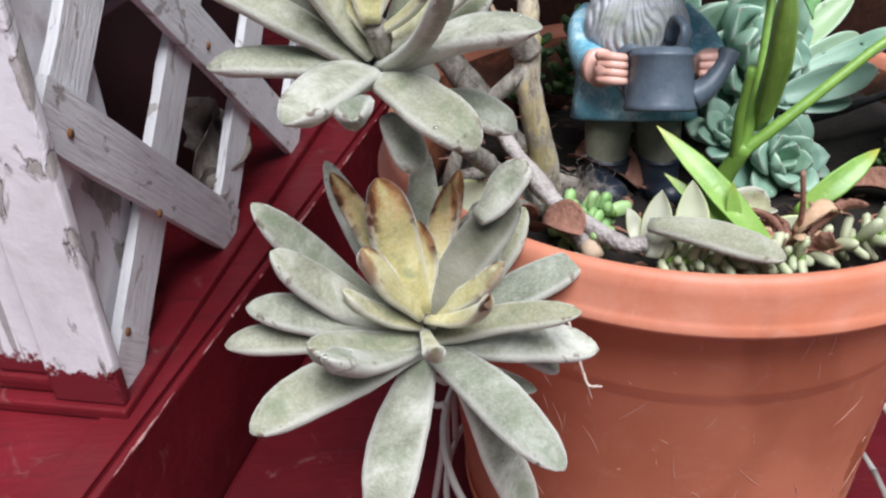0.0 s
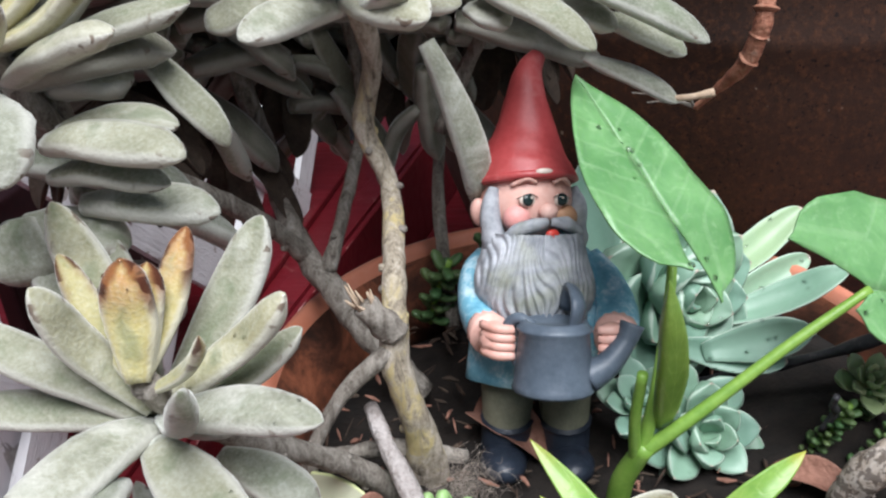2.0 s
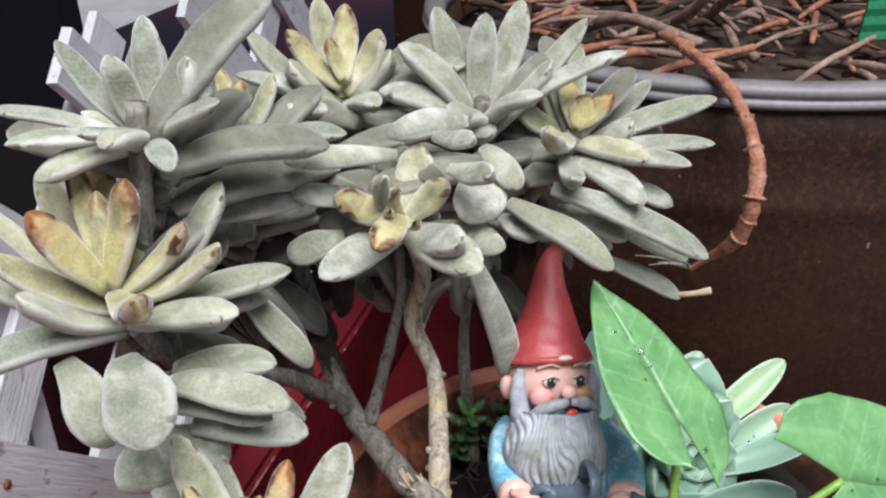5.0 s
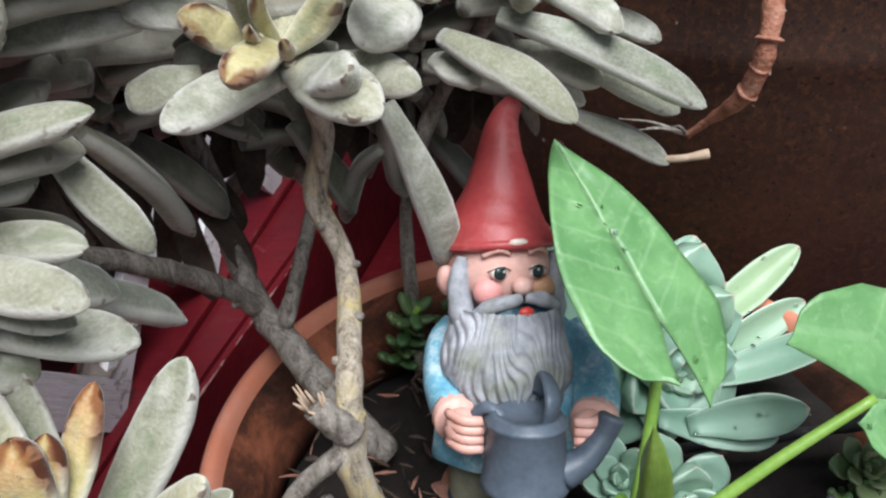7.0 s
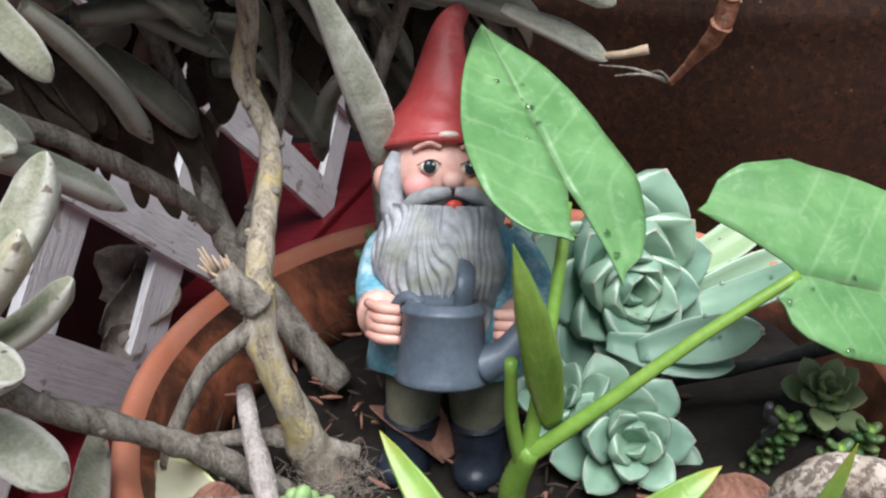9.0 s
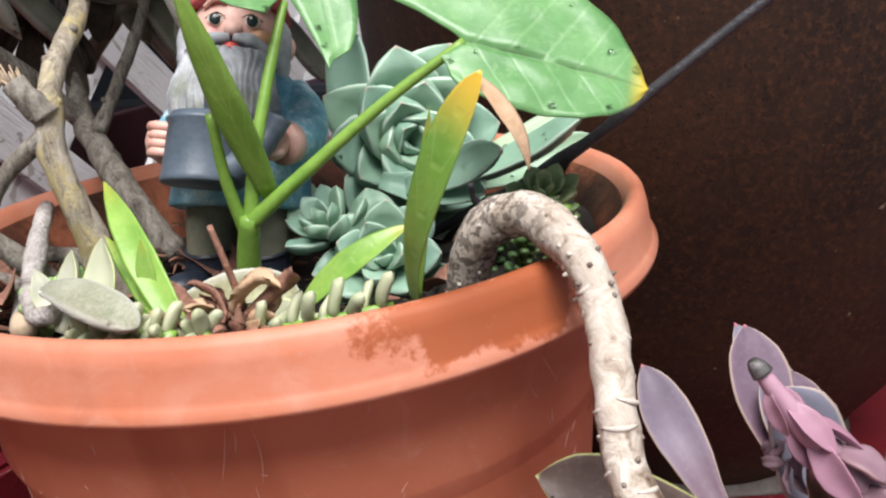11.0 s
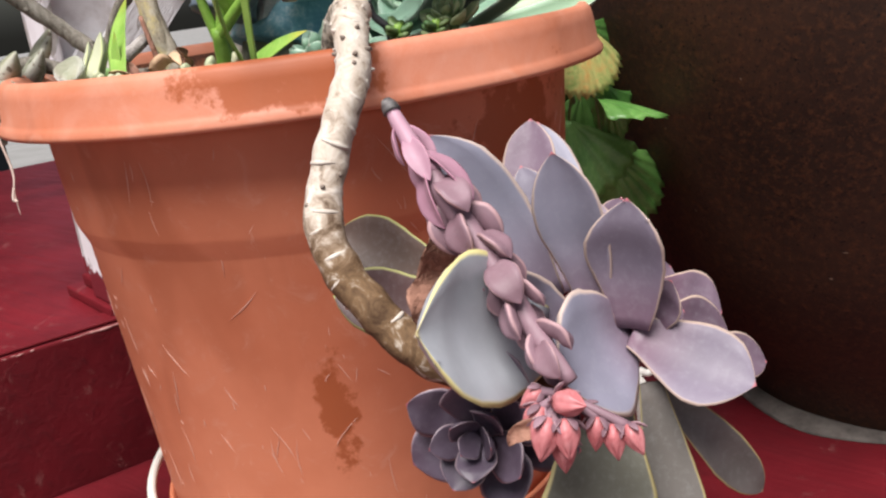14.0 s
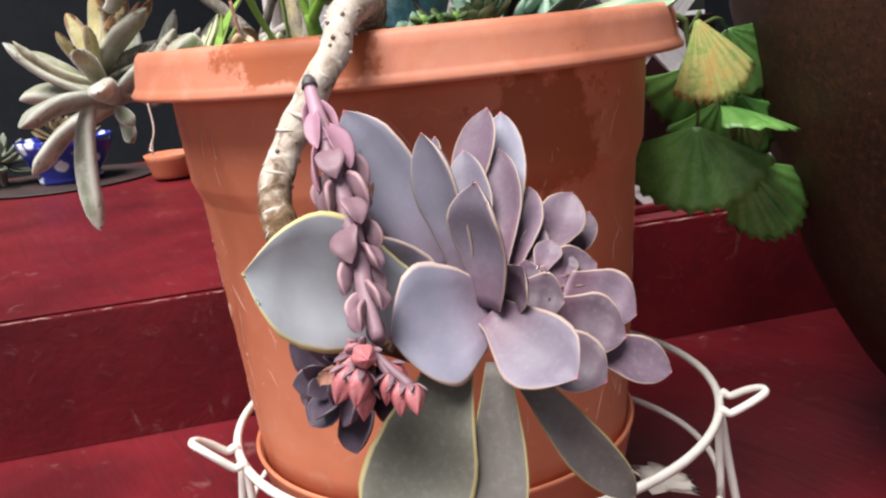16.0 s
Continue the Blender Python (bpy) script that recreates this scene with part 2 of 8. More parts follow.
def part(name, bm, mats, parent=None, label="", smooth=True):
    """Links a bmesh in world coordinates as one mesh object, under a thing or under a part."""
    me = bpy.data.meshes.new(name)
    bmesh.ops.recalc_face_normals(bm, faces=bm.faces)
    bm.to_mesh(me)
    bm.free()
    for m in mats if isinstance(mats, (list, tuple)) else [mats]:
        me.materials.append(m)
    me.polygons.foreach_set("use_smooth", [smooth] * len(me.polygons))
    ob = new(name, me)
    if parent:
        ob.parent = parent
        if parent.type == "EMPTY":
            ob.matrix_parent_inverse = Matrix.Translation(-parent.location)
    if label:
        ob["label"] = label
    return ob


def revolve(profile, n=96, at=(0, 0, 0), wobble=0.0, mat=0, bm=None, flute=None):
    """A closed ring of revolution about z from (radius, height) pairs."""
    bm = bm or bmesh.new()
    rings = []
    for r, z in profile:
        ring = []
        if r < 1e-6:
            rings.append([bm.verts.new((at[0], at[1], at[2] + z))] * n)
            continue
        for k in range(n):
            a = 2 * math.pi * k / n
            rr = r * (1 + (wobble * noise.noise((math.cos(a) * 2, math.sin(a) * 2, z * 8)) if wobble else 0))
            if flute:
                rr *= flute(a)
            ring.append(bm.verts.new((at[0] + rr * math.cos(a), at[1] + rr * math.sin(a), at[2] + z)))
        rings.append(ring)
    for a, b in zip(rings, rings[1:]):
        for k in range(n):
            loop = list(dict.fromkeys((a[k], a[(k + 1) % n], b[(k + 1) % n], b[k])))
            f = bm.faces.new(loop)
            f.material_index = mat
    for ring, r in ((rings[0], profile[0][0]), (rings[-1], profile[-1][0])):
        if r > 1e-6 and profile[0] != profile[-1]:
            bm.faces.new(ring).material_index = mat
    return bm


def curve(pts, n):
    """Points along a smooth line through pts."""
    P = [Vector(p) for p in pts]
    P = [2 * P[0] - P[1], *P, 2 * P[-1] - P[-2]]
    out = []
    for i in range(1, len(P) - 2):
        for k in range(n):
            t = k / n
            a, b, c, d = P[i - 1:i + 3]
            out.append(0.5 * (2 * b + (c - a) * t + (2 * a - 5 * b + 4 * c - d) * t * t + (3 * b - a - 3 * c + d) * t ** 3))
    return out + [P[-2]]


def tube(pts, radii, n=10, step=6, rough=0.0, knots=0.0, bm=None, mat=0, flat=1.0, seed=0.0):
    """A tapered, uneven rod along a smooth line; radii are given at pts."""
    bm = bm or bmesh.new()
    line = curve(pts, step)
    m = len(line) - 1
    tangent = [(line[min(i + 1, m)] - line[max(i - 1, 0)]).normalized() for i in range(m + 1)]
    side = tangent[0].orthogonal().normalized()
    rings = []
    for i, p in enumerate(line):
        t = tangent[i]
        side = (side - t * side.dot(t)).normalized()
        up = t.cross(side)
        u = i / m * (len(radii) - 1)
        j = min(int(u), len(radii) - 2)
        r = radii[j] * (1 - u + j) + radii[j + 1] * (u - j)
        ring = []
        for k in range(n):
            a = 2 * math.pi * k / n
            v = side * math.cos(a) + up * math.sin(a) * flat
            q = p + v * r
            f = 1 + rough * noise.noise(q * 180 + Vector((seed, 0, 0))) + knots * max(0, noise.noise(q * 70 + Vector((0, seed, 5)))) * 2
            ring.append(bm.verts.new(p + v * r * f))
        rings.append(ring)
    for a, b in zip(rings, rings[1:]):
        for k in range(n):
            bm.faces.new((a[k], a[(k + 1) % n], b[(k + 1) % n], b[k])).material_index = mat
    bm.faces.new(rings[0]).material_index = mat
    bm.faces.new(rings[-1]).material_index = mat
    return bm


def box(lo, hi, m=None, bevel=0.0, bm=None, mat=0, cuts=0):
    bm = bm or bmesh.new()
    lo, hi = Vector(lo), Vector(hi)
    made = bmesh.ops.create_cube(bm, size=1.0, matrix=(m or Matrix()) @ Matrix.Translation((lo + hi) / 2) @ Matrix.Diagonal((*(hi - lo), 1)))
    vs = made["verts"]
    fs = list({f for v in vs for f in v.link_faces})
    for f in fs:
        f.material_index = mat
    if bevel:
        es = list({e for v in vs for e in v.link_edges})
        bmesh.ops.bevel(bm, geom=es, offset=bevel, segments=2, affect="EDGES", profile=0.6)
    return bm


def ball(at, radii, m=None, seg=24, rings=14, bm=None, mat=0):
    bm = bm or bmesh.new()
    made = bmesh.ops.create_uvsphere(bm, u_segments=seg, v_segments=rings, radius=1.0, matrix=Matrix.Translation(at) @ (m or Matrix()) @ Matrix.Diagonal((*radii, 1)))
    for f in {f for v in made["verts"] for f in v.link_faces}:
        f.material_index = mat
    return bm


# ---- setting: red steps, deck, ground ----
LOW, DECK = -0.082, 0.022
EDGE = Vector((-0.282, -0.029, 0))
ALONG = Vector((0.27, 0.963, 0)).normalized()
BACK = Vector((-ALONG.y, ALONG.x, 0))
STEP = Matrix(((ALONG.x, BACK.x, 0, EDGE.x), (ALONG.y, BACK.y, 0, EDGE.y), (0, 0, 1, 0), (0, 0, 0, 1)))
# in STEP's frame: x along the nosing, y back into the deck
deck = part("deck_floor", box((-1.2, 0.0065, DECK - 0.022), (2.1, 0.95, DECK), STEP, 0.002), M_RED, smooth=False)
tagged(deck, "dark red painted wooden porch floor with worn edge", "floor", kind="structure")
riser = part("step_riser", box((-1.2, 0.0, LOW - 0.02), (2.1, 0.0055, DECK + 0.0008), STEP, 0.0018), M_RED, smooth=False)
tagged(riser, "dark red painted riser board under the porch edge", "riser", kind="structure")
tread = part("step_tread", box((-1.2, -0.468, LOW - 0.022), (2.1, -0.0005, LOW), STEP, 0.004), M_RED, smooth=False)
tagged(tread, "red painted wooden step with scuffed glossy paint", "step", kind="structure")
riser2 = part("lower_riser", box((-1.2, -0.455, LOW - 0.11), (2.1, -0.438, LOW - 0.022), STEP), M_RED, smooth=False)
tagged(riser2, "red painted lower riser board", "riser", kind="structure")
tread2 = part("lower_tread", box((-1.2, -0.95, LOW - 0.132), (2.1, -0.438, LOW - 0.11), STEP, 0.004), M_RED, smooth=False)
tagged(tread2, "bright red painted lower wooden step", "step", kind="structure")
# Added dark wall that blocks sky light from behind the planter.
wall = part("wall_house", box((-0.15, 1.45, LOW - 0.2), (2.2, 1.57, 2.4)), M_GLAZE, smooth=False)
tagged(wall, "dark wall added behind the planter to block back light", "wall", kind="structure")
M_SLATE = simple("slate_blue_paint", [(0.3, (0.007, 0.010, 0.015)), (0.7, (0.020, 0.026, 0.036))], 4, 0.7, 60)
wall2 = part("wall_side", box((-1.85, -1.6, LOW - 0.2), (-1.70, 0.62, 1.6)), M_SLATE, smooth=False)
tagged(wall2, "dark slate-blue painted wall at the far end of the deck", "wall", kind="structure")
# Unseen slab added overhead to keep sky light off the back of the steps.
sky_shield = part("porch_ceiling", box((-2.2, -0.08, 1.50), (0.25, 1.6, 1.56)), M_SLATE, smooth=False)
tagged(sky_shield, "unseen dark slab added overhead to block sky light", "ceiling", kind="structure")
# Near-black block added so that the background behind the porch is dark.
M_PITCH = simple("near_black_backdrop", [(0.3, (0.006, 0.007, 0.009)), (0.7, (0.018, 0.019, 0.022))], 8, 0.7, 90)
backdrop = part("low_wall", box((-0.80, 0.70, LOW - 0.2), (-0.155, 0.76, 0.150)), M_PITCH, smooth=False)
tagged(backdrop, "low near-black block added to darken the background behind the porch", "wall", kind="structure")
M_MAROON = simple("dark_maroon_paint", [(0.3, (0.018, 0.004, 0.005)), (0.7, (0.05, 0.009, 0.012))], 20, 0.6, 200)
dk = part("dark_post", box((-0.66, 0.86, LOW - 0.2), (-0.54, 0.93, 0.27)), M_SLATE, smooth=False)
tagged(dk, "dark painted post standing behind the lattice", "post", kind="structure")
M_GROUND = simple("grey_concrete", [(0.3, (0.17, 0.165, 0.16)), (0.7, (0.27, 0.265, 0.26))], 6, 0.9, 90)
ground = part("ground", box((-30, -30, LOW - 0.24), (30, 30, LOW - 0.2)), M_GROUND, smooth=False)
tagged(ground, "plain grey concrete ground", "ground", kind="structure")

# ---- the terracotta pot ----
pot = thing("flower_pot", (0, 0, 0.005), "scratched terracotta-coloured plastic flower pot with rolled rim", "flower pot")


def bulge(a):
    """The thin plastic pot is bent a little out of round at the back."""
    return 1 + 0.055 * max(0.0, math.cos(a - 2.36)) ** 2


body = part("body", revolve([(0.088, 0.006), (0.0925, 0.008), (0.0935, 0.02), (0.1026, 0.1375), (0.1032, 0.1390), (0.1056, 0.1450), (0.1063, 0.1470), (0.1088, 0.181), (0.1088, 0.186),
                             (0.1080, 0.186), (0.1050, 0.165), (0.1030, 0.150), (0.0905, 0.012), (0.0, 0.011)], 128, flute=bulge), M_POT, pot)
rim = part("rim", revolve([(0.1085, 0.1865), (0.1225, 0.1850), (0.1248, 0.1853), (0.1252, 0.1870), (0.1237, 0.1892), (0.1231, 0.1905), (0.1222, 0.1985), (0.1212, 0.2025), (0.1195, 0.2045),
                           (0.1175, 0.2046), (0.1158, 0.2030), (0.1143, 0.2000), (0.1126, 0.1940), (0.1106, 0.1890), (0.1085, 0.1865)], 128, flute=bulge), M_POT, pot)
part("inner_wall", revolve([(0.1139, 0.1992), (0.1118, 0.1940), (0.1072, 0.1865), (0.1045, 0.1720), (0.1034, 0.1600), (0.1040, 0.1600), (0.1062, 0.1750), (0.1082, 0.1880), (0.1128, 0.1955), (0.1139, 0.1992)], 128, flute=bulge), M_STAIN_SHADE, pot, "inner wall dark with soil stains and painted-in shadow")
bm = revolve([(0.0, 0.16), (0.1035, 0.155), (0.1052, 0.179), (0.09, 0.183), (0.06, 0.178), (0.03, 0.174), (0.0, 0.175)], 96, wobble=0.0, flute=lambda a: 1 + 0.5 * (bulge(a) - 1))
for v in bm.verts:
    if v.co.z > 0.17:
        v.co.z -= 0.016 * max(0.0, min(1.0, ((v.co.y - v.co.x) * 0.707 - 0.03) / 0.04)) - 0.002 * noise.noise(v.co * 90)
        v.co.z += 0.010 * max(0.0, min(1.0, (v.co.x - 0.05) / 0.04)) * max(0.0, min(1.0, (v.co.y + 0.06) / 0.04))
soil = part("soil", bm, M_SOIL)
tagged(soil, "dark damp potting soil filling the pot", "soil", kind="stuff")

rng = random.Random(3)
bm = bmesh.new()
for k in range(200):
    a, z = rng.uniform(-3.1, 1.2), rng.uniform(0.03, 0.176)
    lean, long, bow = rng.gauss(0, 0.5), rng.choice((0.002, 0.004, 0.006, 0.009, 0.016)), rng.uniform(-0.3, 0.3)
    pts = []
    for i in range(5):
        f = i / 4 - 0.5
        zz = z + long * f * math.cos(lean)
        aa = a + (long * f * math.sin(lean) + long * bow * f * f) / 0.1
        rr = (0.0935 + (zz - 0.02) / 0.1205 * 0.0095 if zz < 0.1415 else 0.1045 if zz < 0.147 else 0.1062 + (zz - 0.147) / 0.034 * 0.0026) + 0.00008
        pts.append((rr * math.cos(aa), rr * math.sin(aa), zz))
    tube(pts, [0.00003, 0.00012, 0.00014, 0.0001, 0.00003], 5, 2, bm=bm)
for k in range(18):
    a, z, long = rng.uniform(-3.1, 1.2), rng.uniform(0.190, 0.199), rng.choice((0.0015, 0.002, 0.003, 0.005))
    lean = rng.gauss(0.8, 0.6)
    pts = []
    for i in range(4):
        f = i / 3 - 0.5
        zz = min(0.1985, max(0.1895, z + long * f * math.cos(lean)))
        aa = a + long * f * math.sin(lean) / 0.122
        rr = 0.1228 - (zz - 0.1905) / 0.008 * 0.0013 + 0.00008
        pts.append((rr * math.cos(aa), rr * math.sin(aa), zz))
    tube(pts, [0.00002, 0.00006, 0.00006, 0.00002], 5, 2, bm=bm)
tagged(part("scratching", bm, M_SCRATCH, pot, "fine pale scratches"), kind="stuff")

saucer = part("saucer", revolve([(0.0, -0.028), (0.082, -0.028), (0.088, -0.026), (0.0955, 0.0085), (0.0965, 0.0105), (0.0955, 0.0115), (0.0942, 0.0105), (0.0870, -0.018), (0.0860, 0.0035), (0.0, 0.0035)], 96), M_POT)
tagged(saucer, "terracotta-coloured plastic saucer under the flower pot", "saucer")



def leaf_plate(a, b, width, face):
    """A thin lobed sheet-metal leaf."""
    a, b = Vector(a), Vector(b)
    d = b - a
    n = Vector(face)
    n = (n - d * n.dot(d) / d.length_squared).normalized()
    s = d.normalized().cross(n)
    bm = bmesh.new()
    rows = []
    for i in range(25):
        v = i / 24
        w = width / 2 * math.sin(math.pi * min(1, v * 0.92 + 0.06)) ** 0.7 * (1 + 0.18 * math.cos(v * 30))
        rows.append([bm.verts.new(a + d * v + s * (w * u) + n * (0.004 * abs(u) + 0.0015 * math.sin(v * 9))) for u in (-1, -0.5, 0, 0.5, 1)])
    for r, q in zip(rows, rows[1:]):
        for k in range(4):
            bm.faces.new((r[k], r[k + 1], q[k + 1], q[k]))
    bmesh.ops.solidify(bm, geom=list(bm.faces), thickness=0.0009)
    return bm


# ---- white wire stand ----
stand = thing("plant_stand", (0.012, 0.012, LOW), "white enamelled wire plant stand with looped handles and rust", "plant stand")
RC, RR, RZ = Vector((0.012, 0.012, 0.018)), 0.1195, 0.018
ring_pts = [RC + Vector((RR * math.cos(a), RR * math.sin(a), 0)) for a in [2 * math.pi * k / 48 for k in range(49)]]
part("ring", tube(ring_pts, [0.0021] * 49, 8, 2), M_WIRE, stand)
for ang, rise in ((-96, 0.0145), (43.5, 0.0085), (165, 0.0115)):
    a = radians(ang)
    o, s = Vector((math.cos(a), math.sin(a), 0)), Vector((-math.sin(a), math.cos(a), 0))
    c = RC + o * RR
    up = Vector((0, 0, rise))
    loop = [(-0.010, 0, 0), (-0.0098, 0.005, 0.15), (-0.0082, 0.0125, 0.62), (-0.0045, 0.0185, 0.95), (0, 0.0205, 1.0), (0.0045, 0.0185, 0.95), (0.0082, 0.0125, 0.62), (0.0098, 0.005, 0.15), (0.010, 0, 0)]
    bow = [c + s * u + o * v + up * w for u, v, w in loop]
    drop = Vector((0, 0, -0.042))
    part("handle", tube([bow[0] + drop] + bow + [bow[-1] + drop], [0.0019] * 11, 8, 5), M_WIRE, stand)
    part("leg", tube([c + Vector((0, 0, 0)), c + o * 0.004 + Vector((0, 0, -0.03)), c + o * 0.014 + Vector((0, 0, LOW - RZ + 0.003))], [0.0021] * 3, 8, 5), M_WIRE, stand)
orn = leaf_plate((0.118, 0.034, 0.002), (0.088, 0.072, -0.016), 0.030, (0.5, -0.4, 0.8))
part("leaf_ornament", orn, M_WIRE, stand, "white sheet-metal leaf with rust spots")
part("bottom_ring", tube([p + Vector((0, 0, -0.042)) for p in ring_pts], [0.0018] * 49, 8, 2), M_WIRE, stand)

# ---- big brown pot ----
BC = (0.150, 0.372, LOW)
big = thing("glazed_planter", BC, "large round rust-brown glazed planter with grey rim", "planter")
bp = [(0.0, 0.0), (0.101, 0.0), (0.105, 0.004), (0.108, 0.012), (0.126, 0.044), (0.145, 0.068), (0.162, 0.097), (0.176, 0.127), (0.190, 0.170), (0.209, 0.225), (0.2200, 0.280), (0.2225, 0.335), (0.2225, 0.348), (0.2240, 0.354), (0.2240, 0.360), (0.2215, 0.366), (0.2210, 0.388), (0.2220, 0.4105), (0.2200, 0.4115)]
part("body", revolve(bp + [(0.205, 0.4115), (0.203, 0.39), (0.203, 0.33), (0.0, 0.33)], 144, BC), M_GLAZE, big)
M_GREY = simple("grey_rim_glaze", [(0.3, (0.13, 0.115, 0.115)), (0.7, (0.26, 0.24, 0.245))], 30, 0.5, 300)
part("rim", revolve([(0.2200, 0.4110), (0.2247, 0.4120), (0.2257, 0.4140), (0.2247, 0.4160), (0.2233, 0.4167), (0.2233, 0.4177), (0.2245, 0.4187), (0.2240, 0.4220), (0.2205, 0.4240), (0.2115, 0.4235), (0.2095, 0.4205), (0.2090, 0.4110), (0.2200, 0.4110)], 144, BC), M_GREY, big)
M_GRIME = simple("grey_green_grime", [(0.3, (0.05, 0.04, 0.036)), (0.7, (0.17, 0.145, 0.13))], 60, 0.9, 300, 0.4)
gr = part("grime_ring", revolve([(0.095, 0.0), (0.118, 0.0004), (0.114, 0.0015), (0.110, 0.0035), (0.100, 0.0060), (0.095, 0.0060)], 96, BC, 0.05), M_GRIME)
tagged(gr, "grey-green grime caked round the planter foot", "grime", kind="stuff")


# ---- leaves ----
OUTLINE = {
    "felt": ((0, .46), (.1, .58), (.25, .77), (.42, .94), (.58, 1.0), (.74, .95), (.86, .78), (.94, .54), (.98, .30), (1, .05)),
    "eche": ((0, .42), (.12, .54), (.3, .77), (.48, .95), (.6, 1.0), (.72, .95), (.82, .80), (.89, .60), (.94, .38), (.97, .19), (.985, .08), (1, .01)),
    "bract": ((0, .45), (.15, .75), (.38, 1.0), (.6, .95), (.78, .7), (.9, .4), (.97, .15), (1, .01)),
    "strap": ((0, .30), (.3, .58), (.55, .9), (.72, 1.0), (.86, .86), (.95, .55), (1, .08)),
    "bean": ((0, .3), (.12, .7), (.35, 1.0), (.65, 1.0), (.86, .75), (.96, .42), (1, .05)),
    "blade": ((0, .55), (.2, .85), (.45, 1.0), (.7, .8), (.88, .42), (1, .02)),
}


def outline(kind, s):
    tab = OUTLINE[kind]
    for (a, u), (b, v) in zip(tab, tab[1:]):
        if s <= b:
            f = (s - a) / (b - a)
            return u + (v - u) * f
    return tab[-1][1]


def leaf_mesh(base, tip, width, thick, axis, bend=-0.1, kind="felt", young=0.0, cup=0.15, rows=16, around=12, wave=0.03, fold=0.0, twist=0.0):
    """A fleshy leaf from base to tip: its blade bows, cups and swells; 'grow' keeps how far along, how near the edge, and how young."""
    base, tip, axis = Vector(base), Vector(tip), Vector(axis).normalized()
    way = tip - base
    long = way.length
    d = way / long
    radial = d - axis * d.dot(axis)
    c = d.dot(axis)
    nrm = (axis * radial.length - (radial.normalized() if radial.length > 1e-4 else Vector((0, 0, 0))) * c)
    if nrm.length < 1e-3:
        nrm = d.orthogonal()
    nrm.normalize()
    side = d.cross(nrm)
    if twist:
        rot = Matrix.Rotation(twist, 3, d)
        nrm, side = rot @ nrm, rot @ side
    mid = base + way * 0.5 + nrm * bend * long * 2
    bm = bmesh.new()
    grow = bm.verts.layers.float_color.new("grow")
    rnd = random.random()
    seed = Vector((rnd * 50, 0, 0))
    rings = []
    for i in range(rows + 1):
        u = i / rows
        s = 1 - (1 - u) ** 1.45
        p = base * (1 - s) ** 2 + mid * 2 * s * (1 - s) + tip * s * s
        t = ((mid - base) * (1 - s) + (tip - mid) * s).normalized()
        n = side.cross(t).normalized() * (1 if side.cross(t).dot(nrm) > 0 else -1)
        w = width / 2 * outline(kind, s)
        h = thick / 2 * min(1.0, outline(kind, s) * 1.25 + 0.1) * (1.0 if s < 0.85 else 1 - (s - 0.85) * 3.5)
        p = p + (n * noise.noise(seed + Vector((s * 3, 0, 0))) + side * noise.noise(seed + Vector((s * 2.2, 7, 0)))) * width * wave * 2
        ring = []
        for k in range(around):
            a = 2 * math.pi * k / around
            x, z = math.cos(a), math.sin(a)
            edge = 1 + wave * noise.noise(seed + Vector((s * 9, x * 2, z)))
            lift = cup * x * x * w + fold * abs(x) * w
            hz = h * z * (1 - 0.35 * max(0.0, z) * (1 - x * x)) * (1 - 0.3 * x * x)
            v = bm.verts.new(p + side * (x * w * edge) + n * (lift + hz))
            v[grow] = (s, abs(x), young, rnd)
            ring.append(v)
        rings.append(ring)
    for a, b in zip(rings, rings[1:]):
        for k in range(around):
            bm.faces.new((a[k], a[(k + 1) % around], b[(k + 1) % around], b[k]))
    bm.faces.new(rings[0])
    bm.faces.new(rings[-1])
    return bm


def leaf_data(nt):
    a = nt.nodes.new("ShaderNodeAttribute")
    a.attribute_name = "grow"
    s = nt.nodes.new("ShaderNodeSeparateColor")
    nt.links.new(a.outputs["Color"], s.inputs["Color"])
    return s.outputs["Red"], s.outputs["Green"], s.outputs["Blue"], a.outputs["Alpha"]


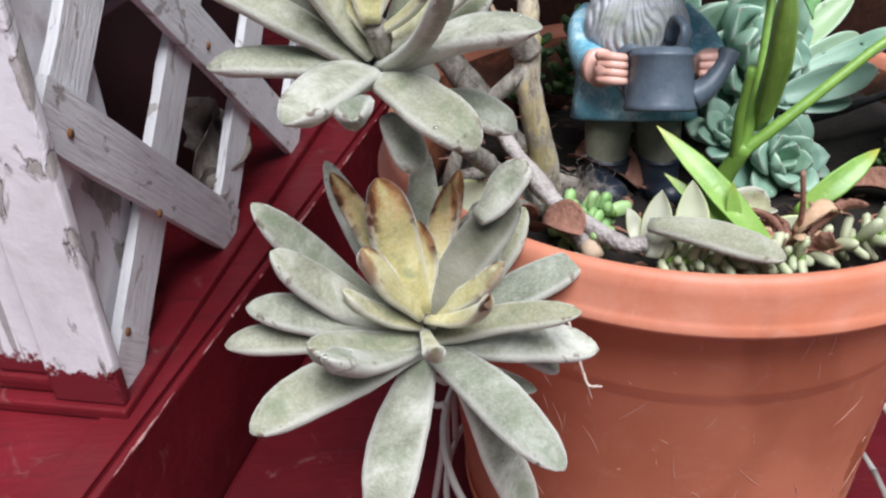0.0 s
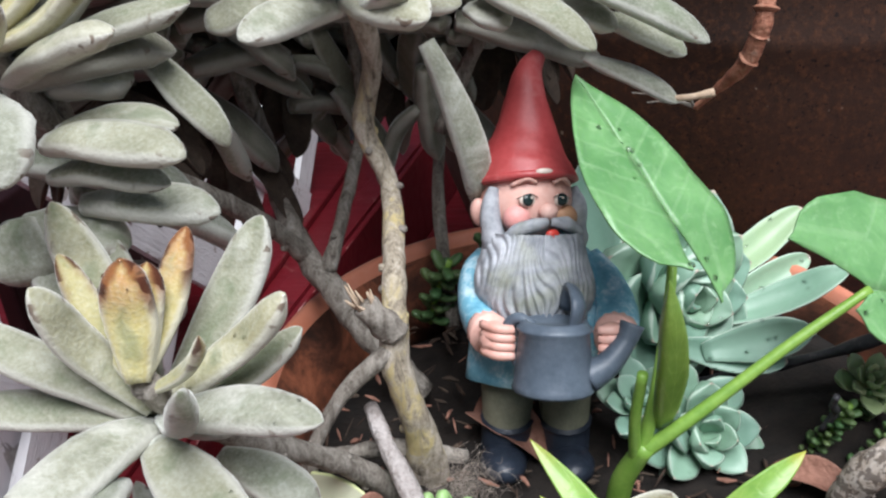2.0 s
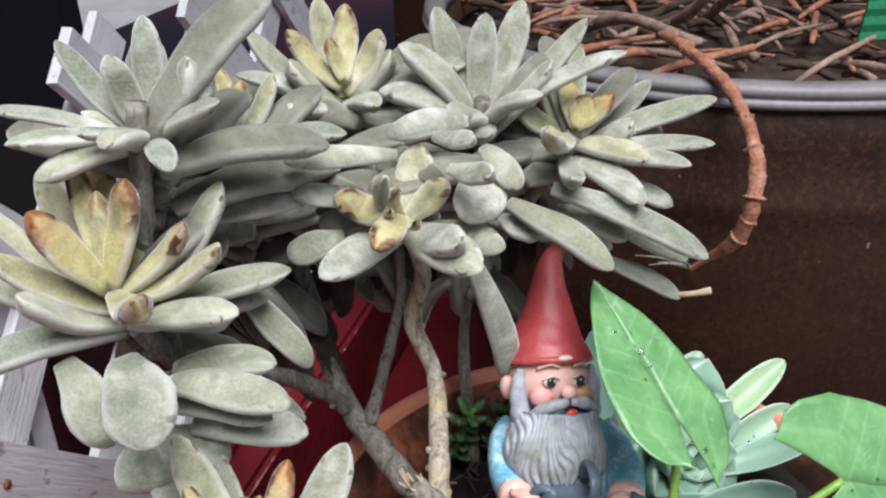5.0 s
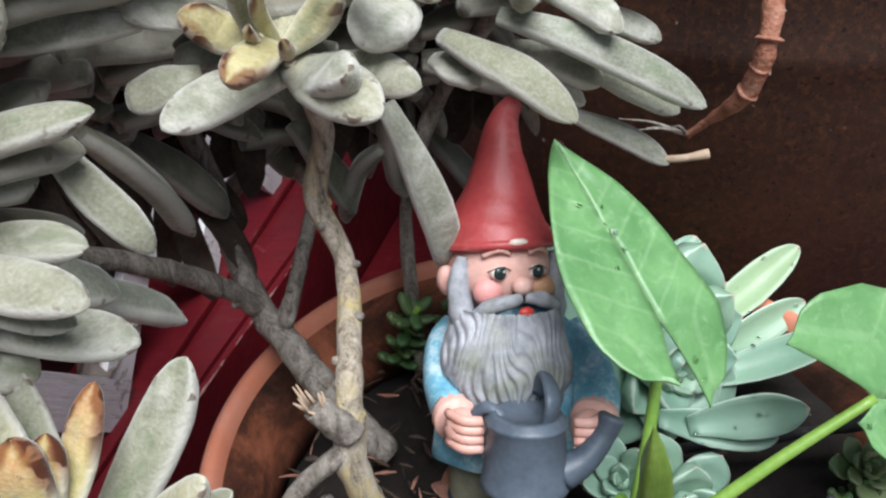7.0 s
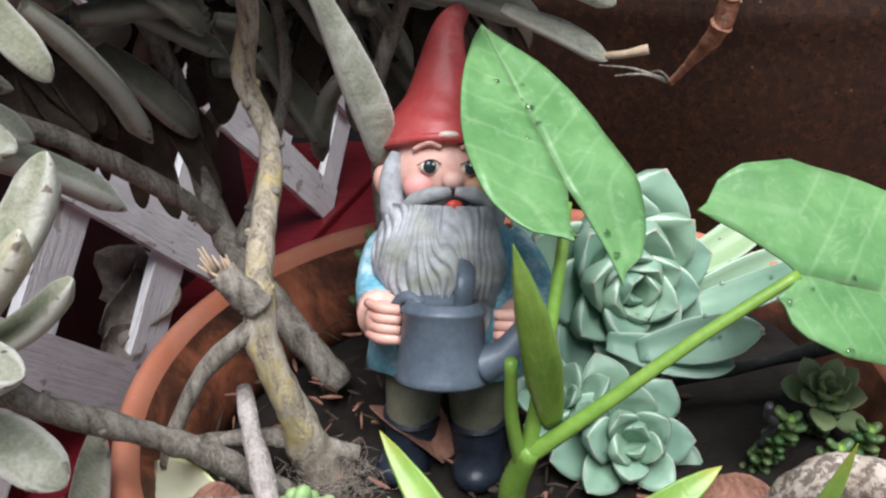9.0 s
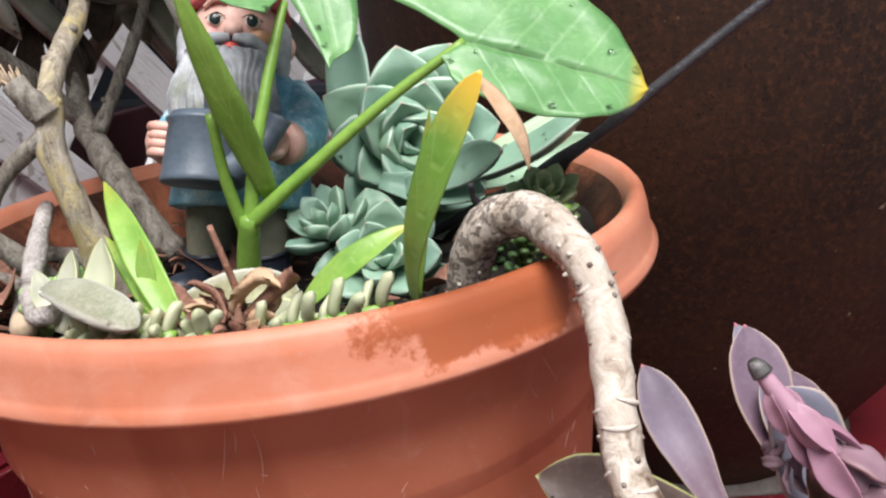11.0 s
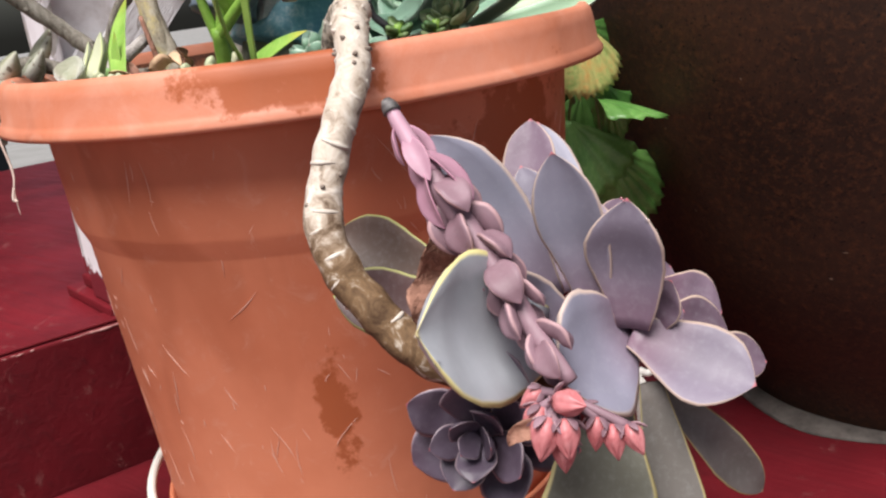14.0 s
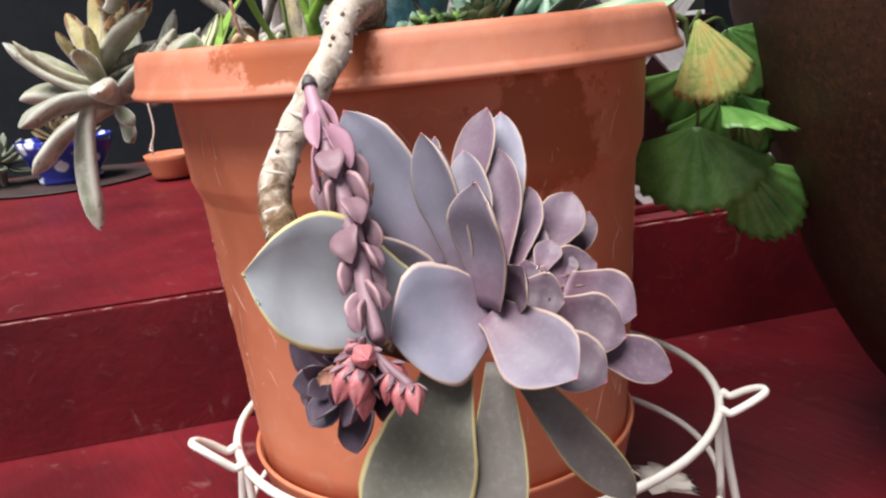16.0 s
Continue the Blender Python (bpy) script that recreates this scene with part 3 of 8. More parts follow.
def felt_material(name, canopy_shade=0.0):
    m, nt, b = material(name, 0.95, 0.0, 0.1)
    along, edge, young, rnd = leaf_data(nt)
    co = coords(nt)
    fuzz = noise_tex(nt, 1000, 3, 0.6, co)
    cloud = noise_tex(nt, 55, 5, 0.65, co, 0.6)
    patch = noise_tex(nt, 190, 4, 0.7, co)
    col = ramp(nt, cloud, [(0.28, (0.155, 0.160, 0.112)), (0.5, (0.325, 0.328, 0.255)), (0.70, (0.61, 0.605, 0.54))])
    # some leaves darkened at random, standing in for shade deep in the canopy
    col = mix(nt, calc(nt, "MULTIPLY", span(nt, rnd, 0.35, 1.0), 0.55), col, (0.115, 0.14, 0.10))
    olive = span(nt, calc(nt, "SINE", calc(nt, "MULTIPLY", rnd, 47.0, False), 0.0, False), 0.2, 0.9)
    col = mix(nt, calc(nt, "MULTIPLY", olive, 0.45), col, (0.28, 0.27, 0.165))
    gold = ramp(nt, cloud, [(0.3, (0.35, 0.28, 0.085)), (0.5, (0.53, 0.46, 0.18)), (0.7, (0.64, 0.59, 0.33))])
    col = mix(nt, calc(nt, "MULTIPLY", young, 0.9), col, gold)
    rust = calc(nt, "MULTIPLY", calc(nt, "MULTIPLY", span(nt, young, 0.82, 1.0), span(nt, along, 0.35, 0.90)), span(nt, cloud, 0.35, 0.6))
    col = mix(nt, calc(nt, "MULTIPLY", rust, 0.8), col, (0.42, 0.17, 0.04))
    col = mix(nt, calc(nt, "MULTIPLY", span(nt, fuzz, 0.3, 0.8), 0.20), col, (0.74, 0.76, 0.70))
    col = mix(nt, calc(nt, "MULTIPLY", span(nt, patch, 0.52, 0.72), 0.22), col, (0.17, 0.19, 0.12))
    # greener where the down has worn thin along the middle of a leaf
    bald = calc(nt, "MULTIPLY", calc(nt, "SUBTRACT", 1.0, span(nt, edge, 0.15, 0.75)), span(nt, noise_tex(nt, 75, 4, 0.6, co, 0.8), 0.46, 0.66))
    col = mix(nt, calc(nt, "MULTIPLY", bald, 0.55), col, (0.135, 0.175, 0.095))
    # dark grey-brown mixed in to paint canopy shade onto inner leaves
    if canopy_shade:
        col = mix(nt, canopy_shade, col, ramp(nt, cloud, [(0.3, (0.085, 0.078, 0.055)), (0.7, (0.20, 0.185, 0.145))]))
    # pale downy margin
    col = mix(nt, calc(nt, "MULTIPLY", span(nt, edge, 0.62, 1.0), 0.55 * (1 - 0.7 * canopy_shade)), col, (0.74, 0.73, 0.67))
    # rusty tips on young leaves, dark brown dots along the margin near every tip
    wob = calc(nt, "ADD", along, calc(nt, "MULTIPLY", calc(nt, "SUBTRACT", noise_tex(nt, 160, 3, 0.6, co), 0.5, False), 0.55, False), False)
    rim = calc(nt, "ADD", calc(nt, "MULTIPLY", edge, 0.4, False), wob, False)
    tipf = calc(nt, "MULTIPLY", span(nt, rim, 0.90, 1.18), span(nt, young, 0.5, 0.95))
    col = mix(nt, calc(nt, "MULTIPLY", tipf, 0.9), col, (0.19, 0.065, 0.022))
    spot = span(nt, noise_tex(nt, 210, 1, 0.4, co), 0.53, 0.59)
    dark = calc(nt, "MULTIPLY", spot, calc(nt, "MULTIPLY", calc(nt, "MULTIPLY", span(nt, edge, 0.35, 0.8), span(nt, along, 0.45, 0.8)), span(nt, young, 0.3, 0.8)))
    col = mix(nt, dark, col, (0.075, 0.026, 0.014))
    dots = calc(nt, "MULTIPLY", span(nt, noise_tex(nt, 330, 1, 0.4, co), 0.59, 0.66), calc(nt, "MULTIPLY", span(nt, edge, 0.5, 0.95), span(nt, along, 0.7, 0.92)))
    col = mix(nt, calc(nt, "MULTIPLY", dots, 0.8), col, (0.10, 0.05, 0.025))
    nt.links.new(col, b.inputs["Base Color"])
    b.inputs["Sheen Weight"].default_value = 0.6
    b.inputs["Sheen Roughness"].default_value = 0.35
    b.inputs["Sheen Tint"].default_value = (0.95, 0.97, 0.92, 1)
    bump(nt, b, calc(nt, "ADD", fuzz, calc(nt, "MULTIPLY", cloud, 1.5, False), False), 0.45, 0.0008)
    return m


def waxy_material(name, lo, hi, edge_col, edge_amt, rough=0.45, tip_col=None, old=(0.2, 0.17, 0.1), bloom=0.25, heel=None):
    m, nt, b = material(name, rough, 0.0, 0.4)
    along, edge, young, rnd = leaf_data(nt)
    co = coords(nt)
    cloud = noise_tex(nt, 42, 3, 0.5, co, 0.3)
    col = ramp(nt, calc(nt, "ADD", calc(nt, "MULTIPLY", cloud, 0.75), calc(nt, "MULTIPLY", rnd, 0.25)), [(0.25, lo), (0.72, hi)])
    col = mix(nt, calc(nt, "MULTIPLY", calc(nt, "MULTIPLY", young, calc(nt, "ADD", 0.55, calc(nt, "MULTIPLY", cloud, 0.8))), 0.85), col, old)
    # leaf base mixed towards heel, a redder and mostly darker colour
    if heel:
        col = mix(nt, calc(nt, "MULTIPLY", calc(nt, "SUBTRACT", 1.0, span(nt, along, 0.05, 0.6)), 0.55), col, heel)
    fine = noise_tex(nt, 500, 4, 0.65, co)
    col = mix(nt, calc(nt, "MULTIPLY", span(nt, fine, 0.45, 0.8), bloom * 0.3), col, (0.62, 0.64, 0.66))
    col = mix(nt, calc(nt, "MULTIPLY", span(nt, edge, 0.89, 0.96), edge_amt), col, edge_col)
    col = mix(nt, calc(nt, "MULTIPLY", span(nt, noise_tex(nt, 120, 2, 0.5, co), 0.73, 0.78), 0.5), col, (0.09, 0.05, 0.035))
    if tip_col:
        col = mix(nt, span(nt, along, 0.972, 0.995), col, tip_col)
    nt.links.new(col, b.inputs["Base Color"])
    b.inputs["Coat Weight"].default_value = 0.0
    bump(nt, b, fine, 0.12, 0.0005)
    return m


M_FELT = felt_material("felted_leaf")
# darker copy of the felt, with the canopy's shade in its colour
M_SHADEFELT = felt_material("shaded_felted_leaf", 0.72)
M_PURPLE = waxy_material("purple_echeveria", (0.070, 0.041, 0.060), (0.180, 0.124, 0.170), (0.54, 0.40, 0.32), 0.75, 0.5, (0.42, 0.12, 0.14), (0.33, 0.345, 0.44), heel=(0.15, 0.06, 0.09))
M_PURPLE_OLD = waxy_material("green_purple_leaf", (0.27, 0.28, 0.31), (0.43, 0.45, 0.49), (0.64, 0.56, 0.24), 0.9, 0.42, (0.45, 0.38, 0.2), (0.12, 0.13, 0.09))
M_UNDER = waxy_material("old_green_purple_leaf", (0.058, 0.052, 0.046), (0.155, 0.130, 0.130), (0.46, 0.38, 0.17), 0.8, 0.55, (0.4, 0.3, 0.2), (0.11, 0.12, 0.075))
M_DARKPURPLE = waxy_material("dark_purple_echeveria", (0.045, 0.032, 0.05), (0.115, 0.085, 0.12), (0.36, 0.27, 0.30), 0.7, 0.4, (0.35, 0.1, 0.12), (0.1, 0.08, 0.09), 0.15)
M_GREEN = waxy_material("blue_green_echeveria", (0.17, 0.31, 0.23), (0.30, 0.465, 0.365), (0.60, 0.72, 0.60), 0.75, 0.38, (0.5, 0.42, 0.34), (0.33, 0.45, 0.24), 0.2)


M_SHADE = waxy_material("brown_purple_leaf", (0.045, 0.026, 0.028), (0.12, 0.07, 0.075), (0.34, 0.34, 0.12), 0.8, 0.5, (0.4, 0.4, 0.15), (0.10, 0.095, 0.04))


class Rose:
    """A leaf rosette: the thing that its leaves hang under, and the way it faces."""

    def __init__(self, name, at, axis, label, category="succulent", group=""):
        self.ob = thing(name, at, label, category, group)
        self.at, self.axis = Vector(at), Vector(axis).normalized()


def felt(r, base, tip, width, young=0.0, bend=-0.1, twist=0.0, mat=None):
    base, tip = Vector(base), Vector(tip)
    if (base - r.at).length < 1e-5:
        base = base - r.axis * (0.018 * (1 - min(1.0, young * 1.15)))
    base = base.lerp(tip, 0.04)
    part("leaf", leaf_mesh(base, tip, width, min(0.0112, width * 0.80), r.axis, bend, "felt", young, 0.06 + 0.16 * random.random(), wave=0.035, twist=twist), mat or M_FELT, r.ob)


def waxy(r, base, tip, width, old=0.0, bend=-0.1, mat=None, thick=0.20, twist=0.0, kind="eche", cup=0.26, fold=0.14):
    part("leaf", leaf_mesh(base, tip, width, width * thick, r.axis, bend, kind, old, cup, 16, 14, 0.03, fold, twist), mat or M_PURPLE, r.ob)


def spiral(r, radius, count, mat, wid=0.5, open_angle=80, inner=12, up=0.0, old=0.0, thick=0.22, squash=1.0, kind="eche", start=0.0, cup=0.3):
    """Leaves in the golden angle, upright in the heart and flatter outwards."""
    z = r.axis
    x = z.orthogonal().normalized()
    y = z.cross(x)
    for i in range(count):
        f = (i + 0.7) / count
        a = start + i * 2.39996
        th = radians(inner + (open_angle - inner) * f ** 0.8 + random.uniform(-4, 4))
        long = radius * (0.34 + 0.66 * f ** 0.75) * random.uniform(0.92, 1.06)
        o = x * math.cos(a) + y * math.sin(a) * squash
        base = r.at + o * radius * 0.06 * f - z * radius * 0.34 * f
        tip = base + (o * math.sin(th) + z * math.cos(th)) * long
        w = long * wid * random.uniform(0.9, 1.1)
        part("leaf", leaf_mesh(base, tip, w, w * thick, z, -0.09, kind, old * random.random(), cup, 12, 10, 0.03), mat, r.ob)


# ---- felt and purple leaves ----
ra = Rose("felt_succulent", (-0.1097, -0.1220, 0.1980), (0.0, -0.45, 1), "felted grey-green rosette with golden brown-tipped heart leaves", "succulent", "felt rosettes")
felt(ra, (-0.1097, -0.1220, 0.1980), (-0.1620, -0.0917, 0.2232), 0.0135, 0.05, -0.10)
felt(ra, (-0.1097, -0.1220, 0.1980), (-0.1528, -0.1168, 0.2210), 0.0137, 0.10, -0.10)
felt(ra, (-0.1097, -0.1220, 0.1980), (-0.1645, -0.1124, 0.1981), 0.0141, 0.00, 0.06)
felt(ra, (-0.1097, -0.1220, 0.1980), (-0.1740, -0.1106, 0.1823), 0.0126, 0.00, 0.08)
felt(ra, (-0.1097, -0.1220, 0.1980), (-0.1584, -0.1552, 0.1868), 0.0170, 0.00, 0.07)
felt(ra, (-0.1097, -0.1220, 0.1980), (-0.1255, -0.1597, 0.1482), 0.0176, 0.00, 0.10)
felt(ra, (-0.1097, -0.1220, 0.1980), (-0.0727, -0.1652, 0.1768), 0.0153, 0.00, 0.10)
felt(ra, (-0.1097, -0.1220, 0.1980), (-0.0580, -0.1298, 0.1895), 0.0143, 0.00, 0.06)
felt(ra, (-0.1097, -0.1220, 0.1980), (-0.0650, -0.1366, 0.2085), 0.0101, 0.15, 0.05)
felt(ra, (-0.1097, -0.1220, 0.1980), (-0.0572, -0.1003, 0.2023), 0.0139, 0.00, 0.04)
felt(ra, (-0.1097, -0.1220, 0.1980), (-0.0757, -0.0877, 0.2145), 0.0144, 0.25, -0.10)
felt(ra, (-0.1097, -0.1220, 0.1980), (-0.0805, -0.0738, 0.2140), 0.0129, 0.00, -0.10)
felt(ra, (-0.1097, -0.1220, 0.1980), (-0.1356, -0.0960, 0.2350), 0.0085, 0.95, -0.04)
felt(ra, (-0.1097, -0.1220, 0.1980), (-0.1207, -0.1134, 0.2410), 0.0150, 1.00, -0.05)
felt(ra, (-0.1097, -0.1220, 0.1980), (-0.1101, -0.1096, 0.2248), 0.0104, 0.90, -0.04)
felt(ra, (-0.1097, -0.1220, 0.1980), (-0.0968, -0.0912, 0.2314), 0.0079, 0.95, -0.04)
felt(ra, (-0.1097, -0.1220, 0.1980), (-0.0858, -0.1272, 0.2196), 0.0076, 0.75, -0.06)
felt(ra, (-0.1097, -0.1220, 0.1980), (-0.0907, -0.1399, 0.2182), 0.0064, 0.80, -0.15)
felt(ra, (-0.1097, -0.1220, 0.1980), (-0.1309, -0.1350, 0.2185), 0.0068, 0.55, -0.08)
felt(ra, (-0.1097, -0.1220, 0.1980), (-0.1344, -0.1600, 0.2165), 0.0103, 0.05, -0.08)
felt(ra, (-0.1097, -0.1220, 0.1980), (-0.1058, -0.1579, 0.2160), 0.0066, 0.50, -0.10)
felt(ra, (-0.1097, -0.1220, 0.1980), (-0.1405, -0.0708, 0.2263), 0.0110, 0.00, -0.10)
felt(ra, (-0.1097, -0.1220, 0.1980), (-0.0747, -0.1178, 0.1637), 0.0079, 0.00, -0.10)
felt(ra, (-0.1097, -0.1220, 0.1980), (-0.1088, -0.0532, 0.2222), 0.0121, 0.00, -0.10)
felt(ra, (-0.1097, -0.1220, 0.1980), (-0.0850, -0.0960, 0.2090), 0.0125, 0.10, -0.10)
felt(ra, (-0.1097, -0.1220, 0.1980), (-0.1000, -0.0970, 0.2300), 0.0090, 0.95, -0.05)
felt(ra, (-0.1097, -0.1220, 0.1980), (-0.1250, -0.1290, 0.2280), 0.0095, 0.85, -0.06)
felt(ra, (-0.1097, -0.1220, 0.1980), (-0.1400, -0.1490, 0.2110), 0.0125, 0.20, -0.06)
rb = Rose("felt_succulent", (-0.1195, -0.0990, 0.2800), (0.0, -0.45, 1), "felted silver-green rosette with a brown-tipped yellow heart", "succulent", "felt rosettes")
felt(rb, (-0.1195, -0.0990, 0.2800), (-0.1676, -0.0900, 0.2941), 0.0115, 0.00, 0.04)
felt(rb, (-0.1195, -0.0990, 0.2800), (-0.1681, -0.0909, 0.2680), 0.0112, 0.00, 0.06)
felt(rb, (-0.1195, -0.0990, 0.2800), (-0.1437, -0.0678, 0.3121), 0.0126, 0.25, -0.10)
felt(rb, (-0.1195, -0.0990, 0.2800), (-0.1369, -0.1003, 0.3071), 0.0103, 0.25, -0.10)
felt(rb, (-0.1195, -0.0990, 0.2800), (-0.1391, -0.0810, 0.3048), 0.0076, 0.70, -0.05)
felt(rb, (-0.1195, -0.0990, 0.2800), (-0.1204, -0.0902, 0.3081), 0.0127, 1.00, -0.05)
felt(rb, (-0.1195, -0.0990, 0.2800), (-0.1169, -0.0853, 0.3044), 0.0098, 0.90, -0.04)
felt(rb, (-0.1195, -0.0990, 0.2800), (-0.1102, -0.0742, 0.3074), 0.0088, 0.95, -0.05)
felt(rb, (-0.1195, -0.0990, 0.2800), (-0.0946, -0.0641, 0.3045), 0.0142, 0.10, -0.10)
felt(rb, (-0.1195, -0.0990, 0.2800), (-0.0851, -0.0938, 0.3001), 0.0099, 0.40, -0.10)
felt(rb, (-0.1195, -0.0990, 0.2800), (-0.1011, -0.1067, 0.2981), 0.0048, 0.70, -0.12)
felt(rb, (-0.1195, -0.0990, 0.2800), (-0.0849, -0.0825, 0.2834), 0.0089, 0.00, -0.10)
felt(rb, (-0.1195, -0.0990, 0.2800), (-0.0982, -0.1316, 0.3027), 0.0081, 0.10, -0.08)
felt(rb, (-0.1195, -0.0990, 0.2800), (-0.0753, -0.1185, 0.2842), 0.0120, 0.00, 0.08)
felt(rb, (-0.1195, -0.0990, 0.2800), (-0.1403, -0.1356, 0.2688), 0.0160, 0.00, 0.08)
felt(rb, (-0.1195, -0.0990, 0.2800), (-0.1367, -0.0572, 0.2981), 0.0092, 0.00, -0.10)
felt(rb, (-0.1195, -0.0990, 0.2800), (-0.1014, -0.0908, 0.2611), 0.0096, 0.00, 0.05)
felt(rb, (-0.1190, -0.1014, 0.2654), (-0.0927, -0.1262, 0.2549), 0.0163, 0.00, 0.10)
felt(rb, (-0.1054, -0.0973, 0.2579), (-0.0810, -0.1094, 0.2517), 0.0118, 0.00, 0.10)
felt(rb, (-0.1259, -0.1063, 0.2570), (-0.1235, -0.1330, 0.2680), 0.0120, 0.00, 0.10)
felt(rb, (-0.0929, -0.1146, 0.2265), (-0.0781, -0.1078, 0.2420), 0.0114, 0.00, -0.10)
felt(rb, (-0.1171, -0.0978, 0.2533), (-0.1091, -0.1090, 0.2400), 0.0113, 0.00, 0.10)
rc = Rose("felt_succulent", (-0.1621, -0.0458, 0.3478), (-0.05, -0.4, 1), "felted rosette with tall golden leaves edged in brown", "succulent", "felt rosettes")
felt(rc, (-0.1621, -0.0458, 0.3478), (-0.1926, -0.0501, 0.3630), 0.0102, 0.45, -0.10)
felt(rc, (-0.1621, -0.0458, 0.3478), (-0.1783, -0.0506, 0.3763), 0.0120, 0.95, -0.04)
felt(rc, (-0.1621, -0.0458, 0.3478), (-0.1865, -0.0219, 0.3769), 0.0113, 0.40, -0.10)
felt(rc, (-0.1621, -0.0458, 0.3478), (-0.1721, -0.0299, 0.3835), 0.0081, 0.90, -0.03)
felt(rc, (-0.1621, -0.0458, 0.3478), (-0.1695, -0.0162, 0.3846), 0.0103, 0.95, -0.03)
felt(rc, (-0.1621, -0.0458, 0.3478), (-0.1629, -0.0392, 0.3774), 0.0076, 0.80, -0.03)
felt(rc, (-0.1621, -0.0458, 0.3478), (-0.1528, -0.0415, 0.3820), 0.0109, 1.00, -0.03)
felt(rc, (-0.1621, -0.0458, 0.3478), (-0.1551, -0.0210, 0.3690), 0.0086, 0.60, -0.10)
felt(rc, (-0.1621, -0.0458, 0.3478), (-0.1316, -0.0218, 0.3719), 0.0113, 0.20, -0.10)
felt(rc, (-0.1621, -0.0458, 0.3478), (-0.1370, -0.0465, 0.3705), 0.0086, 0.75, -0.10)
felt(rc, (-0.1621, -0.0458, 0.3478), (-0.1262, -0.0528, 0.3662), 0.0085, 0.60, -0.10)
felt(rc, (-0.1621, -0.0458, 0.3478), (-0.1094, -0.0417, 0.3517), 0.0111, 0.00, 0.05)
felt(rc, (-0.1621, -0.0458, 0.3478), (-0.1203, -0.0660, 0.3514), 0.0107, 0.10, 0.04)
felt(rc, (-0.1621, -0.0458, 0.3478), (-0.1812, -0.0617, 0.3565), 0.0107, 0.10, -0.10)
felt(rc, (-0.1621, -0.0458, 0.3478), (-0.2069, -0.0264, 0.3720), 0.0072, 0.30, -0.10)
felt(rc, (-0.1621, -0.0458, 0.3478), (-0.2060, -0.0606, 0.3297), 0.0124, 0.00, 0.08)
felt(rc, (-0.1621, -0.0458, 0.3478), (-0.2149, -0.0395, 0.3623), 0.0126, 0.00, -0.10)
felt(rc, (-0.1621, -0.0458, 0.3478), (-0.1426, -0.0782, 0.3634), 0.0113, 0.80, -0.10)
felt(rc, (-0.1544, -0.0640, 0.3365), (-0.1408, -0.0905, 0.3260), 0.0202, 0.00, 0.08)
felt(rc, (-0.1472, -0.0571, 0.3224), (-0.1086, -0.0699, 0.3229), 0.0131, 0.00, 0.08)
felt(rc, (-0.1477, -0.0487, 0.3216), (-0.1158, -0.0481, 0.3228), 0.0112, 0.00, 0.08)
felt(rc, (-0.1491, -0.0546, 0.3132), (-0.1155, -0.0632, 0.3135), 0.0100, 0.00, 0.08)
felt(rc, (-0.1435, -0.0541, 0.3047), (-0.1073, -0.0554, 0.3015), 0.0133, 0.00, 0.06)
felt(rc, (-0.1792, -0.0497, 0.3269), (-0.1643, -0.0628, 0.3048), 0.0152, 0.00, 0.10)
felt(rc, (-0.1544, -0.0322, 0.3293), (-0.1313, -0.0298, 0.3295), 0.0157, 0.00, 0.05)
felt(rc, (-0.1337, -0.0220, 0.3371), (-0.1083, -0.0337, 0.3108), 0.0102, 0.00, 0.10)
felt(rc, (-0.1586, -0.0571, 0.3030), (-0.1555, -0.0641, 0.2871), 0.0187, 0.00, 0.10)
felt(rc, (-0.1593, -0.0561, 0.3003), (-0.1324, -0.0550, 0.2926), 0.0155, 0.00, 0.08)
felt(rc, (-0.1554, -0.0613, 0.2934), (-0.1354, -0.0664, 0.2623), 0.0156, 0.00, 0.10)
rd = Rose("felt_succulent", (-0.0776, -0.0012, 0.3484), (0.05, -0.75, 0.65), "felted rosette facing outwards with a small yellow heart", "succulent", "felt rosettes")
felt(rd, (-0.0776, -0.0012, 0.3484), (-0.0995, -0.0065, 0.3592), 0.0112, 0.75, -0.10)
felt(rd, (-0.0776, -0.0012, 0.3484), (-0.0851, -0.0280, 0.3509), 0.0109, 0.85, 0.05)
felt(rd, (-0.0776, -0.0012, 0.3484), (-0.0711, 0.0195, 0.3665), 0.0144, 0.45, -0.10)
felt(rd, (-0.0776, -0.0012, 0.3484), (-0.0626, -0.0002, 0.3611), 0.0103, 0.65, -0.10)
felt(rd, (-0.0776, -0.0012, 0.3484), (-0.1047, -0.0187, 0.3358), 0.0133, 0.00, 0.06)
felt(rd, (-0.0776, -0.0012, 0.3484), (-0.0524, -0.0268, 0.3407), 0.0159, 0.12, 0.06)
felt(rd, (-0.0776, -0.0012, 0.3484), (-0.0590, -0.0271, 0.3518), 0.0135, 0.02, -0.05)
felt(rd, (-0.0776, -0.0012, 0.3484), (-0.0436, -0.0102, 0.3409), 0.0127, 0.05, 0.06)
felt(rd, (-0.0776, -0.0012, 0.3484), (-0.0827, -0.0183, 0.3703), 0.0074, 0.10, -0.10)
felt(rd, (-0.0776, -0.0012, 0.3484), (-0.0778, -0.0203, 0.3669), 0.0048, 0.85, -0.10)
felt(rd, (-0.0776, -0.0012, 0.3484), (-0.0721, -0.0261, 0.3594), 0.0042, 0.85, -0.10)
felt(rd, (-0.0776, -0.0012, 0.3484), (-0.0808, -0.0177, 0.3598), 0.0042, 0.80, -0.10)
felt(rd, (-0.0619, -0.0057, 0.3675), (-0.0490, -0.0233, 0.3730), 0.0089, 0.05, -0.10)
felt(rd, (-0.0668, 0.0038, 0.3753), (-0.0540, -0.0100, 0.3794), 0.0074, 0.05, -0.10)
